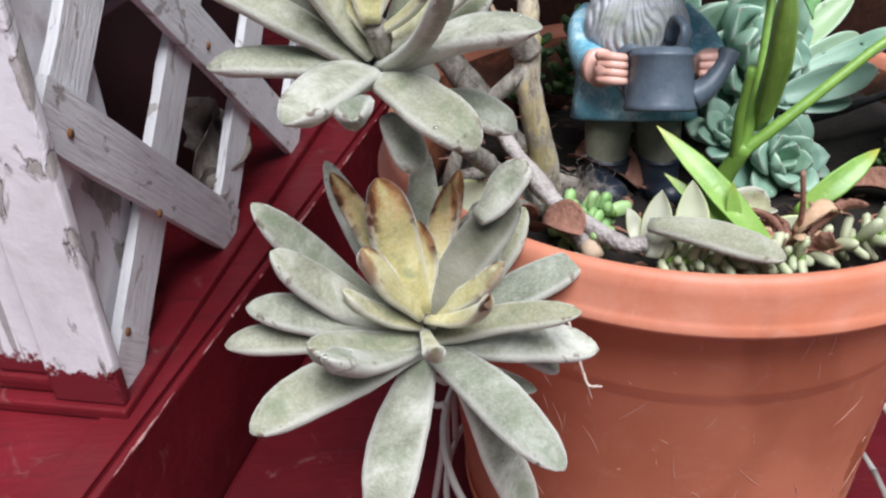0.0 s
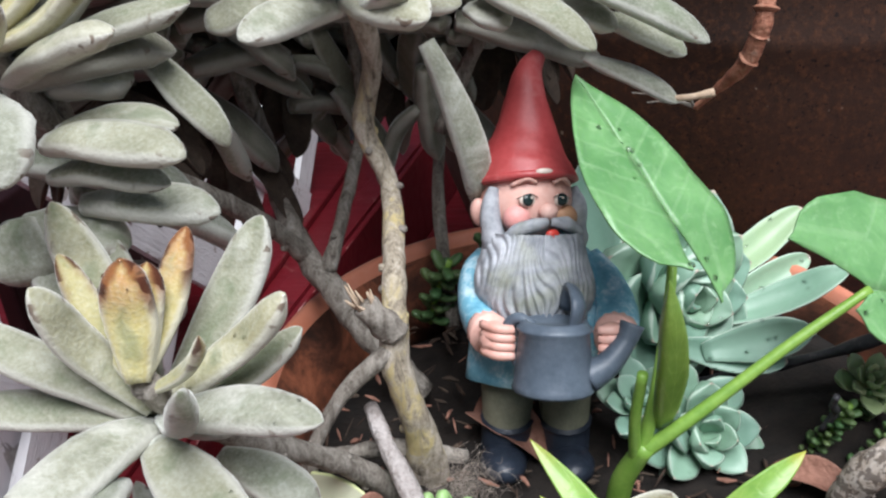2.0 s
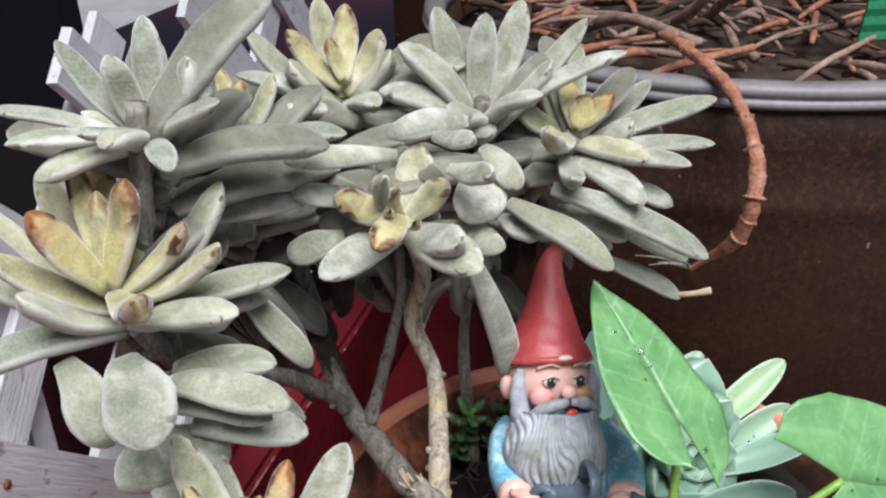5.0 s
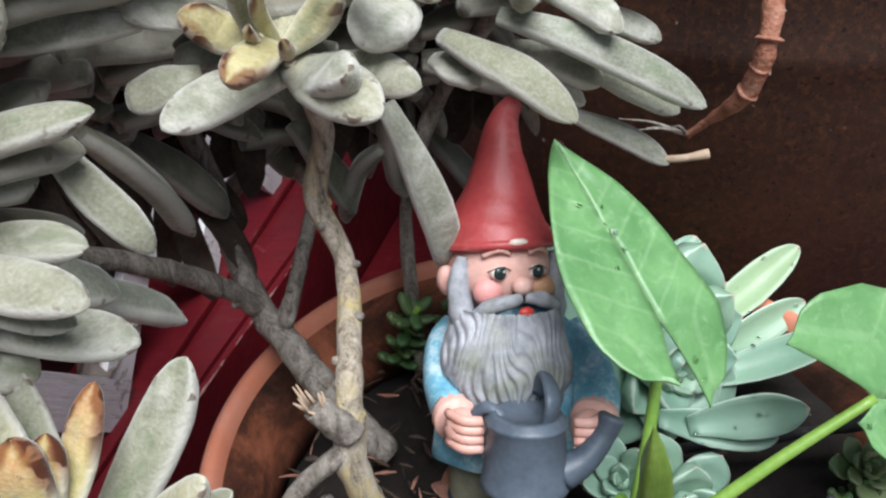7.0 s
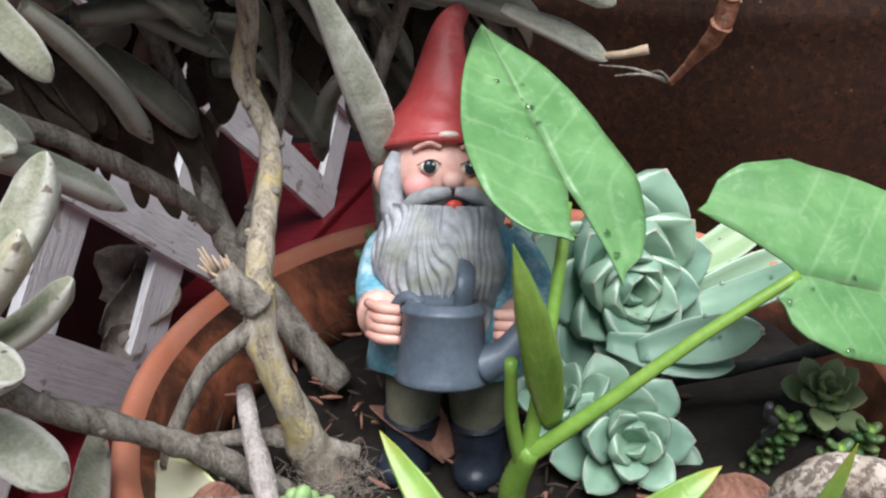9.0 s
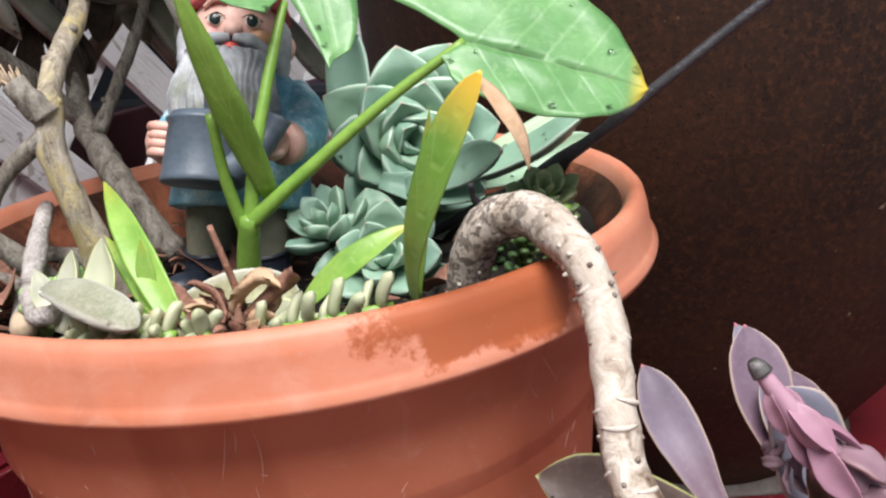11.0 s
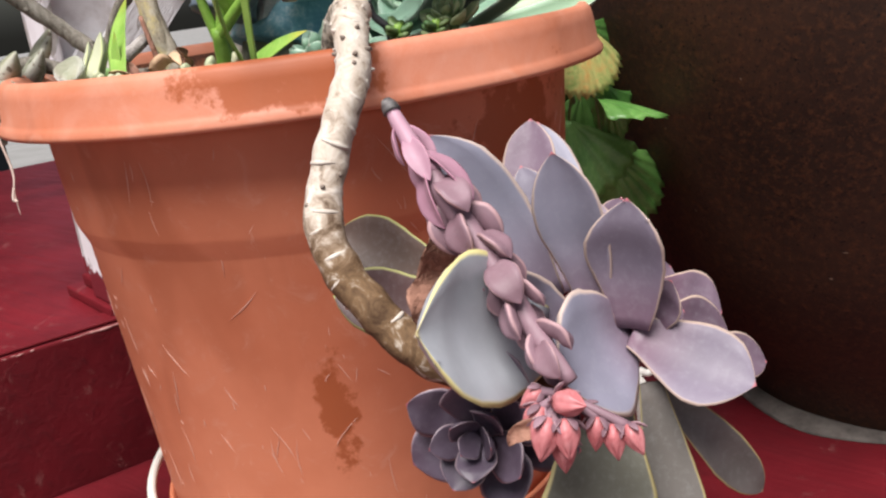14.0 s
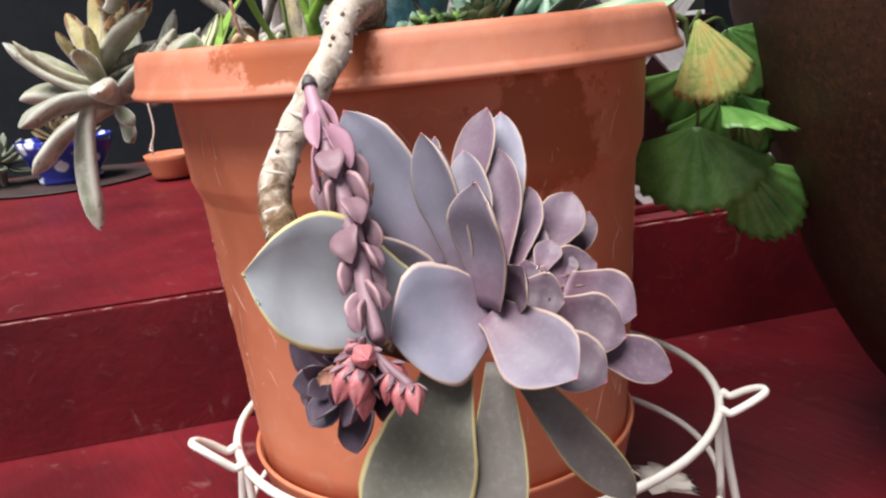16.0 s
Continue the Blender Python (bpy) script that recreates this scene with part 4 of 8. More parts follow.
felt(rd, (-0.0774, 0.0026, 0.3698), (-0.1149, -0.0061, 0.3716), 0.0085, 0.05, 0.03)
felt(rd, (-0.1096, 0.0024, 0.3548), (-0.1503, -0.0024, 0.3516), 0.0111, 0.00, 0.06)
felt(rd, (-0.0894, 0.0018, 0.3535), (-0.1144, -0.0003, 0.3581), 0.0084, 0.02, 0.05)
felt(rd, (-0.0971, -0.0008, 0.3418), (-0.1174, -0.0027, 0.3353), 0.0112, 0.00, 0.06)
felt(rd, (-0.0548, 0.0350, 0.3685), (-0.0826, 0.0192, 0.3700), 0.0109, 0.00, 0.18)
felt(rd, (-0.0501, 0.0113, 0.3681), (-0.0386, -0.0055, 0.3597), 0.0099, 0.00, 0.06)
felt(rd, (-0.0971, 0.0123, 0.3554), (-0.1283, 0.0138, 0.3583), 0.0062, 0.00, 0.03)
felt(rd, (-0.0555, 0.0051, 0.3582), (-0.0486, -0.0092, 0.3501), 0.0182, 0.00, 0.08)
felt(rd, (-0.0873, 0.0072, 0.3432), (-0.1085, 0.0128, 0.3411), 0.0087, 0.00, 0.05)
re = Rose("felt_succulent", (-0.0119, 0.0568, 0.3574), (0.1, -0.55, 0.83), "felted green-grey rosette with orange-brown inner leaves and long outer leaves", "succulent", "felt rosettes")
felt(re, (-0.0119, 0.0568, 0.3574), (-0.0135, 0.0739, 0.3736), 0.0091, 0.95, -0.04)
felt(re, (-0.0119, 0.0568, 0.3574), (-0.0056, 0.0598, 0.3697), 0.0117, 1.00, -0.04)
felt(re, (-0.0119, 0.0568, 0.3574), (0.0020, 0.0562, 0.3714), 0.0089, 0.95, -0.06)
felt(re, (-0.0119, 0.0568, 0.3574), (-0.0215, 0.0808, 0.3774), 0.0120, 0.35, -0.10)
felt(re, (-0.0119, 0.0568, 0.3574), (-0.0335, 0.0665, 0.3659), 0.0103, 0.40, -0.10)
felt(re, (-0.0119, 0.0568, 0.3574), (-0.0250, 0.0292, 0.3663), 0.0116, 0.50, -0.06)
felt(re, (-0.0119, 0.0568, 0.3574), (0.0089, 0.0488, 0.3631), 0.0112, 0.05, -0.10)
felt(re, (-0.0119, 0.0568, 0.3574), (0.0447, 0.0650, 0.3658), 0.0102, 0.02, 0.05)
felt(re, (-0.0119, 0.0568, 0.3574), (0.0402, 0.0459, 0.3540), 0.0081, 0.00, 0.05)
felt(re, (-0.0119, 0.0568, 0.3574), (0.0296, 0.0378, 0.3487), 0.0088, 0.00, 0.05)
felt(re, (-0.0119, 0.0568, 0.3574), (0.0134, 0.0370, 0.3516), 0.0111, 0.40, 0.05)
felt(re, (-0.0119, 0.0568, 0.3574), (-0.0165, 0.0182, 0.3521), 0.0101, 0.08, -0.06)
felt(re, (-0.0119, 0.0568, 0.3574), (0.0095, 0.0227, 0.3399), 0.0125, 0.02, 0.06)
felt(re, (-0.0246, 0.0394, 0.3410), (0.0355, 0.0230, 0.3171), 0.0120, 0.02, 0.06)
felt(re, (-0.0401, 0.0383, 0.3357), (-0.0028, 0.0102, 0.3200), 0.0125, 0.02, 0.07)
felt(re, (0.0026, 0.0442, 0.3216), (0.0319, 0.0368, 0.3091), 0.0103, 0.00, 0.05)
felt(re, (-0.0028, 0.0431, 0.3086), (0.0299, 0.0340, 0.2933), 0.0084, 0.00, 0.04)
felt(re, (-0.0196, 0.0457, 0.3282), (0.0086, 0.0379, 0.3190), 0.0118, 0.00, 0.06)
felt(re, (-0.0168, 0.0392, 0.3366), (0.0173, 0.0315, 0.3275), 0.0085, 0.10, 0.05)
felt(re, (-0.0560, 0.0250, 0.3230), (-0.0402, 0.0318, 0.2592), 0.0128, 0.00, 0.12)
felt(re, (0.0007, 0.0519, 0.3378), (0.0264, 0.0462, 0.3282), 0.0091, 0.00, 0.04)
felt(re, (-0.0418, 0.0420, 0.3264), (-0.0279, 0.0306, 0.3230), 0.0117, 0.00, 0.06)
felt(re, (-0.0119, 0.0568, 0.3574), (0.0108, 0.0790, 0.3738), 0.0108, 0.10, -0.10)
felt(re, (-0.0119, 0.0568, 0.3574), (-0.0055, 0.0946, 0.3803), 0.0101, 0.10, -0.10)
felt(re, (-0.0119, 0.0568, 0.3574), (0.0223, 0.0827, 0.3683), 0.0101, 0.02, -0.10)
rf = Rose("felt_succulent", (-0.1388, 0.0261, 0.3726), (0, -0.4, 1), "felted rosette with slim olive-yellow inner leaves", "succulent", "felt rosettes")
felt(rf, (-0.1388, 0.0261, 0.3726), (-0.1741, 0.0333, 0.3848), 0.0109, 0.00, 0.05)
felt(rf, (-0.1388, 0.0261, 0.3726), (-0.1540, 0.0394, 0.3868), 0.0074, 0.60, -0.10)
felt(rf, (-0.1388, 0.0261, 0.3726), (-0.1444, 0.0457, 0.3891), 0.0078, 0.75, -0.03)
felt(rf, (-0.1388, 0.0261, 0.3726), (-0.1336, 0.0331, 0.3876), 0.0070, 0.90, -0.04)
felt(rf, (-0.1388, 0.0261, 0.3726), (-0.1347, 0.0247, 0.3854), 0.0059, 0.85, -0.04)
felt(rf, (-0.1388, 0.0261, 0.3726), (-0.1241, 0.0421, 0.3868), 0.0082, 0.35, -0.10)
felt(rf, (-0.1388, 0.0261, 0.3726), (-0.1360, 0.0034, 0.3854), 0.0094, 0.30, -0.08)
felt(rf, (-0.1388, 0.0261, 0.3726), (-0.0979, 0.0308, 0.3680), 0.0099, 0.00, 0.12)
felt(rf, (-0.1388, 0.0261, 0.3726), (-0.1181, 0.0403, 0.3762), 0.0082, 0.10, -0.10)
felt(rf, (-0.1388, 0.0261, 0.3726), (-0.1681, 0.0189, 0.3805), 0.0086, 0.50, -0.10)
felt(rf, (-0.1388, 0.0261, 0.3726), (-0.1256, 0.0139, 0.3641), 0.0076, 0.30, 0.05)
felt(rf, (-0.1388, 0.0261, 0.3726), (-0.1662, 0.0259, 0.3614), 0.0092, 0.10, 0.06)
felt(rf, (-0.1388, 0.0261, 0.3726), (-0.1795, 0.0245, 0.3708), 0.0105, 0.30, -0.10)
felt(rf, (-0.1388, 0.0261, 0.3726), (-0.1876, 0.0215, 0.3812), 0.0104, 0.25, -0.10)
rg = Rose("felt_succulent", (-0.1029, 0.0757, 0.3730), (0, -0.4, 1), "felted rosette with yellowish upright leaves", "succulent", "felt rosettes")
felt(rg, (-0.1029, 0.0757, 0.3730), (-0.1247, 0.0844, 0.3927), 0.0102, 0.70, -0.10)
felt(rg, (-0.1029, 0.0757, 0.3730), (-0.1077, 0.0790, 0.3902), 0.0069, 0.90, -0.04)
felt(rg, (-0.1029, 0.0757, 0.3730), (-0.1018, 0.0944, 0.4002), 0.0107, 0.80, -0.10)
felt(rg, (-0.1029, 0.0757, 0.3730), (-0.0877, 0.0842, 0.3918), 0.0116, 0.50, -0.10)
felt(rg, (-0.1029, 0.0757, 0.3730), (-0.1337, 0.0730, 0.3769), 0.0106, 0.00, 0.05)
felt(rg, (-0.1029, 0.0757, 0.3730), (-0.1220, 0.0678, 0.3848), 0.0114, 0.20, -0.10)
felt(rg, (-0.1029, 0.0757, 0.3730), (-0.0873, 0.0507, 0.3710), 0.0112, 0.05, 0.10)
felt(rg, (-0.1029, 0.0757, 0.3730), (-0.1420, 0.0904, 0.3915), 0.0107, 0.00, -0.10)
felt(rg, (-0.1029, 0.0757, 0.3730), (-0.0536, 0.0724, 0.3800), 0.0138, 0.02, 0.10)
felt(rg, (-0.1029, 0.0757, 0.3730), (-0.0829, 0.0709, 0.3866), 0.0105, 0.30, -0.10)
felt(rg, (-0.1029, 0.0757, 0.3730), (-0.1194, 0.0615, 0.3659), 0.0114, 0.05, 0.08)
felt(rg, (-0.1029, 0.0757, 0.3730), (-0.0748, 0.0673, 0.3540), 0.0116, 0.00, 0.08)
felt(rg, (-0.1029, 0.0757, 0.3730), (-0.1138, 0.0976, 0.4024), 0.0117, 0.40, -0.10)
felt(rg, (-0.1029, 0.0757, 0.3730), (-0.1471, 0.0833, 0.3755), 0.0084, 0.00, 0.06)
rh = Rose("felt_succulent", (-0.1500, -0.0300, 0.4020), (0, -0.4, 1), "felted rosette of long grey-green leaves", "succulent", "felt rosettes")
felt(rh, (-0.1500, -0.0300, 0.4020), (-0.1922, -0.0311, 0.3998), 0.0059, 0.00, 0.05)
felt(rh, (-0.1500, -0.0300, 0.4020), (-0.1539, -0.0491, 0.3937), 0.0098, 0.00, 0.10)
felt(rh, (-0.1500, -0.0300, 0.4020), (-0.1573, -0.0252, 0.4127), 0.0095, 0.00, -0.10)
felt(rh, (-0.1500, -0.0300, 0.4020), (-0.1345, -0.0257, 0.4114), 0.0108, 0.00, -0.10)
felt(rh, (-0.1500, -0.0300, 0.4020), (-0.1245, -0.0365, 0.4019), 0.0074, 0.00, 0.05)
felt(rh, (-0.1500, -0.0300, 0.4020), (-0.1630, -0.0438, 0.3958), 0.0058, 0.02, 0.06)
felt(rh, (-0.1500, -0.0300, 0.4020), (-0.1835, -0.0428, 0.3932), 0.0074, 0.00, 0.06)
felt(rh, (-0.1500, -0.0300, 0.4020), (-0.1368, -0.0498, 0.3871), 0.0080, 0.00, 0.08)
felt(rh, (-0.1500, -0.0300, 0.4020), (-0.1750, -0.0155, 0.4149), 0.0083, 0.00, -0.10)
felt(rh, (-0.1500, -0.0300, 0.4020), (-0.1502, -0.0109, 0.4203), 0.0100, 0.00, -0.10)
felt(rh, (-0.1500, -0.0300, 0.4020), (-0.1295, -0.0220, 0.4050), 0.0082, 0.10, -0.10)
felt(rh, (-0.1500, -0.0300, 0.4020), (-0.1776, -0.0433, 0.3823), 0.0097, 0.05, 0.08)
ri = Rose("felt_succulent", (-0.0480, 0.0560, 0.3720), (0.1, -0.4, 1), "felted rosette of broad arching grey leaves", "succulent", "felt rosettes")
felt(ri, (-0.0480, 0.0560, 0.3720), (0.0063, 0.0565, 0.3875), 0.0083, 0.02, 0.06)
felt(ri, (-0.0480, 0.0560, 0.3720), (-0.0270, 0.0386, 0.3771), 0.0099, 0.02, 0.10)
felt(ri, (-0.0480, 0.0560, 0.3720), (-0.0827, 0.0417, 0.3599), 0.0144, 0.00, 0.18)
felt(ri, (-0.0480, 0.0560, 0.3720), (-0.0486, 0.0439, 0.3596), 0.0122, 0.00, 0.10)
felt(ri, (-0.0480, 0.0560, 0.3720), (-0.0792, 0.0643, 0.3909), 0.0132, 0.00, 0.08)
felt(ri, (-0.0480, 0.0560, 0.3720), (-0.0456, 0.0748, 0.3993), 0.0124, 0.00, -0.10)
felt(ri, (-0.0480, 0.0560, 0.3720), (-0.0219, 0.0556, 0.3856), 0.0087, 0.10, -0.10)
felt(ri, (-0.0480, 0.0560, 0.3720), (-0.0595, 0.0376, 0.3702), 0.0150, 0.00, 0.10)
felt(ri, (-0.0480, 0.0560, 0.3720), (-0.0873, 0.0572, 0.3750), 0.0123, 0.00, 0.10)
felt(ri, (-0.0480, 0.0560, 0.3720), (-0.0305, 0.0806, 0.4025), 0.0134, 0.05, -0.10)
felt(ri, (-0.0480, 0.0560, 0.3720), (-0.0065, 0.0736, 0.3963), 0.0102, 0.10, -0.10)
felt(ri, (-0.0480, 0.0560, 0.3720), (-0.0645, 0.0800, 0.4012), 0.0134, 0.00, -0.10)
rp = Rose("purple_echeveria", (0.1871, -0.0799, 0.1250), (0.8, 0.12, 0.52), "large purple-grey echeveria rosette hanging outside the pot", "succulent", "")
rp.axis = Vector((0.5, -0.8, 0.3)).normalized()
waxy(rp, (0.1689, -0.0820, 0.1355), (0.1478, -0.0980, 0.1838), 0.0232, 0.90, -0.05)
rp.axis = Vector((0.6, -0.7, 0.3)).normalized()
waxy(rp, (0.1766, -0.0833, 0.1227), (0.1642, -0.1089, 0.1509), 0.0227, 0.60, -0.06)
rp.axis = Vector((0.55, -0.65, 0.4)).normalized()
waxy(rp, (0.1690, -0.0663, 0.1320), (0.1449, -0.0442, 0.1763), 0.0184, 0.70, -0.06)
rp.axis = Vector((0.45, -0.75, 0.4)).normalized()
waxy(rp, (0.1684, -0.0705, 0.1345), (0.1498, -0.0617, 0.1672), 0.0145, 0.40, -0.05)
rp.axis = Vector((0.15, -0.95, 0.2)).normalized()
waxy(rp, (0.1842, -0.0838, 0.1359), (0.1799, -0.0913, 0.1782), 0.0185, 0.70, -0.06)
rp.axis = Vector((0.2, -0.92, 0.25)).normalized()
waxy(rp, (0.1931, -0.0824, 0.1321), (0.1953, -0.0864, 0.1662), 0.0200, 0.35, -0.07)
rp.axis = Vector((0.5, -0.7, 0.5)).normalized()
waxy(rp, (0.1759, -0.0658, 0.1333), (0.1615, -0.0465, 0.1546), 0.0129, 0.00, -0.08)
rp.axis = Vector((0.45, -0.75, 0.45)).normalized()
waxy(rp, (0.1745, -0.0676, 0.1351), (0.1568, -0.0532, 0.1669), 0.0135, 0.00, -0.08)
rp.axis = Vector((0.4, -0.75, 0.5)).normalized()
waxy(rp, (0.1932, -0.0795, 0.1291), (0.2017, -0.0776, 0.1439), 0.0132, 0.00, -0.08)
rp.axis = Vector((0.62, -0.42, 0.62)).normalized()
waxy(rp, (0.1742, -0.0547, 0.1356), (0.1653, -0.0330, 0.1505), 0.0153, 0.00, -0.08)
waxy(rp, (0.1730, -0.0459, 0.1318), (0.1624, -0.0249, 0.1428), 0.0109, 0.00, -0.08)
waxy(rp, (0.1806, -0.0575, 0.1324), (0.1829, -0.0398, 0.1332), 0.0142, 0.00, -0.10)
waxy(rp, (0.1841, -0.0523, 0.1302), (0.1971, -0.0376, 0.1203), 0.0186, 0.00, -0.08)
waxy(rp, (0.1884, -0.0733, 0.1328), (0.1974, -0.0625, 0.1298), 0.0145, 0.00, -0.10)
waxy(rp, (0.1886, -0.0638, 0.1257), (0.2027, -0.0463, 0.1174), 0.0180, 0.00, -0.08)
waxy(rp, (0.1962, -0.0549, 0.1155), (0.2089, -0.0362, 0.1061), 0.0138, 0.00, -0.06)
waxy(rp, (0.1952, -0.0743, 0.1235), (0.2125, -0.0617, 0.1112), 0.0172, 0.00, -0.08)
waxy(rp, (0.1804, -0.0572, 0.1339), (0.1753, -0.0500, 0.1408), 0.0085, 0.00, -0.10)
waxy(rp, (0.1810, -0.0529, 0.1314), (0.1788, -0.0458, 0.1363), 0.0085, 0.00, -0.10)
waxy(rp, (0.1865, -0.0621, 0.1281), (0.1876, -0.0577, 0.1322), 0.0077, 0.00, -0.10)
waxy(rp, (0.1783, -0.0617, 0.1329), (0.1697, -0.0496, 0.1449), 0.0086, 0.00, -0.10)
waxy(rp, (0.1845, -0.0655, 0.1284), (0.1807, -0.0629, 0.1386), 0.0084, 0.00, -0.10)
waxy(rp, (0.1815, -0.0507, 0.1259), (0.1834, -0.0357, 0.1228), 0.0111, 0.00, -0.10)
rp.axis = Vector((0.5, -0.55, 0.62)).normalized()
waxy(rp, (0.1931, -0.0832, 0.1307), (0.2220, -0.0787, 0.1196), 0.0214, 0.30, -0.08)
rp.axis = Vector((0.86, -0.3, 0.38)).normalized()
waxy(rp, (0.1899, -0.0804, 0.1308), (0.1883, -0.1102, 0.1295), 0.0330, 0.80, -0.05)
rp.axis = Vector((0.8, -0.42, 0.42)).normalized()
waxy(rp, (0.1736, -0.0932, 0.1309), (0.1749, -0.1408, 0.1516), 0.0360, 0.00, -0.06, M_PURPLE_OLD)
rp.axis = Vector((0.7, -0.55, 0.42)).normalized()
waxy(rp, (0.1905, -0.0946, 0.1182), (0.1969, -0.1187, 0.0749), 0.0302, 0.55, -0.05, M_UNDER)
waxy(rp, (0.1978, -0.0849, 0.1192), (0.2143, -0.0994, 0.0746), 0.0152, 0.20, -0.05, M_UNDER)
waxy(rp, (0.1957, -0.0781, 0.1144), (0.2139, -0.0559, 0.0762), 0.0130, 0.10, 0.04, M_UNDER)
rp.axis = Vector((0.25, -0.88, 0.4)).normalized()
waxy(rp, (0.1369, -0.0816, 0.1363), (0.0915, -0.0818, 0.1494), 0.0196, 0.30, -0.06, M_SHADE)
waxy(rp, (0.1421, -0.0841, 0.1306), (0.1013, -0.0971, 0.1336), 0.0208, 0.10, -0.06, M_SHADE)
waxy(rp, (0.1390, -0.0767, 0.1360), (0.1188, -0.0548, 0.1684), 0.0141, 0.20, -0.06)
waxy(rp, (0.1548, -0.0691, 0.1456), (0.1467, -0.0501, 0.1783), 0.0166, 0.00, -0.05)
rs = Rose("small_echeveria", (0.1700, -0.1190, 0.1150), (0.35, -0.9, 0.1), "small dark purple echeveria offset beside the large rosette", "succulent", "")
spiral(rs, 0.0225, 15, M_DARKPURPLE, 0.74, 85, 14)
# ---- end of leaves ----
felt(rc, (-0.1560, -0.0330, 0.3000), (-0.1216, 0.0122, 0.2557), 0.0165, 0.0, 0.06)
felt(rc, (-0.1600, -0.0480, 0.3150), (-0.1231, -0.0238, 0.2927), 0.0160, 0.0, 0.06)
felt(ra, (-0.0800, -0.1205, 0.1800), (-0.0680, -0.1165, 0.1712), 0.0080, 0.0, 0.05)
felt(ra, (-0.1020, -0.1280, 0.1880), (-0.0791, -0.1384, 0.1218), 0.0135, 0.0, 0.08)


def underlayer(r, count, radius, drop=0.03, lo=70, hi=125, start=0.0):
    """Older felted leaves lower on the stem, in a colour darkened for canopy shade."""
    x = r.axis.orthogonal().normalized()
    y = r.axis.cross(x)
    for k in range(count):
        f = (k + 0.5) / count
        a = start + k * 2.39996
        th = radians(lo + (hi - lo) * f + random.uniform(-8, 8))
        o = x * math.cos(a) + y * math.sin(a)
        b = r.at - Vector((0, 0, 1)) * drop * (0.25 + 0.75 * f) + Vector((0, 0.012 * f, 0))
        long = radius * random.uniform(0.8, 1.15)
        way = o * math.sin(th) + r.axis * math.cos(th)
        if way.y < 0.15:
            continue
        felt(r, b, b + (o * math.sin(th) + r.axis * math.cos(th)) * long, long * random.uniform(0.24, 0.32), 0.0, random.uniform(0.02, 0.1), mat=M_SHADEFELT)


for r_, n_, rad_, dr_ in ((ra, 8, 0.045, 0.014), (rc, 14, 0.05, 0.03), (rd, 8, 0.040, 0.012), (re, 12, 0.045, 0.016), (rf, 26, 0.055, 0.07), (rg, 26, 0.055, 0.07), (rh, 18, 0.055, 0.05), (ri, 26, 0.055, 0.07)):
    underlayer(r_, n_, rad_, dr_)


felt(rf, (-0.1393, 0.0118, 0.3227), (-0.1252, 0.0459, 0.2655), 0.0125, 0.0, 0.05)

# filler leaves in the darkened felt, for the dark gaps under the canopy
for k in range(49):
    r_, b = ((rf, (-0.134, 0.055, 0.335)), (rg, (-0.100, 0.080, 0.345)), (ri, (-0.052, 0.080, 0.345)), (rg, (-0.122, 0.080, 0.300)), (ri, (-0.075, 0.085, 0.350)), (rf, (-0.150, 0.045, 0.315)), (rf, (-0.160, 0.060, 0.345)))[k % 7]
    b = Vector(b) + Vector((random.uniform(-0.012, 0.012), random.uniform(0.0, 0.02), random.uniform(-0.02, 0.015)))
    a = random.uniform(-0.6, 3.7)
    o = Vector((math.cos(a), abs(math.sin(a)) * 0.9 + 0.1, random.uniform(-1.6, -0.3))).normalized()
    felt(r_, b, b + o * random.uniform(0.042, 0.062), random.uniform(0.011, 0.0155), 0.0, random.uniform(0.02, 0.12), mat=M_SHADEFELT)

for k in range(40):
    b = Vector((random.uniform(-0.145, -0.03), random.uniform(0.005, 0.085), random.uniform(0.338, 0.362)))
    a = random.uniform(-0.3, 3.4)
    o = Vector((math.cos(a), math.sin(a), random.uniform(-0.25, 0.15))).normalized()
    felt((rf, rg, ri, rd)[k % 4], b, b + o * random.uniform(0.035, 0.050), random.uniform(0.011, 0.015), 0.0, random.uniform(0.0, 0.08), mat=M_SHADEFELT)
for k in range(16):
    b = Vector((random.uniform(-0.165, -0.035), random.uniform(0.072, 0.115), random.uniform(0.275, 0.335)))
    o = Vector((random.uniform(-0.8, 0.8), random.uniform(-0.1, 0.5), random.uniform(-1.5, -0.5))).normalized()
    felt((rf, rg, ri)[k % 3], b, b + o * random.uniform(0.042, 0.060), random.uniform(0.010, 0.015), 0.0, random.uniform(-0.04, 0.12), random.uniform(-0.6, 0.6), M_SHADEFELT)

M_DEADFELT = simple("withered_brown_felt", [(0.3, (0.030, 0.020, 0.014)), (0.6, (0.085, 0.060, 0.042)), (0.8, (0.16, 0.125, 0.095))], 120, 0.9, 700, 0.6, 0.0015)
dry = random.Random(21)
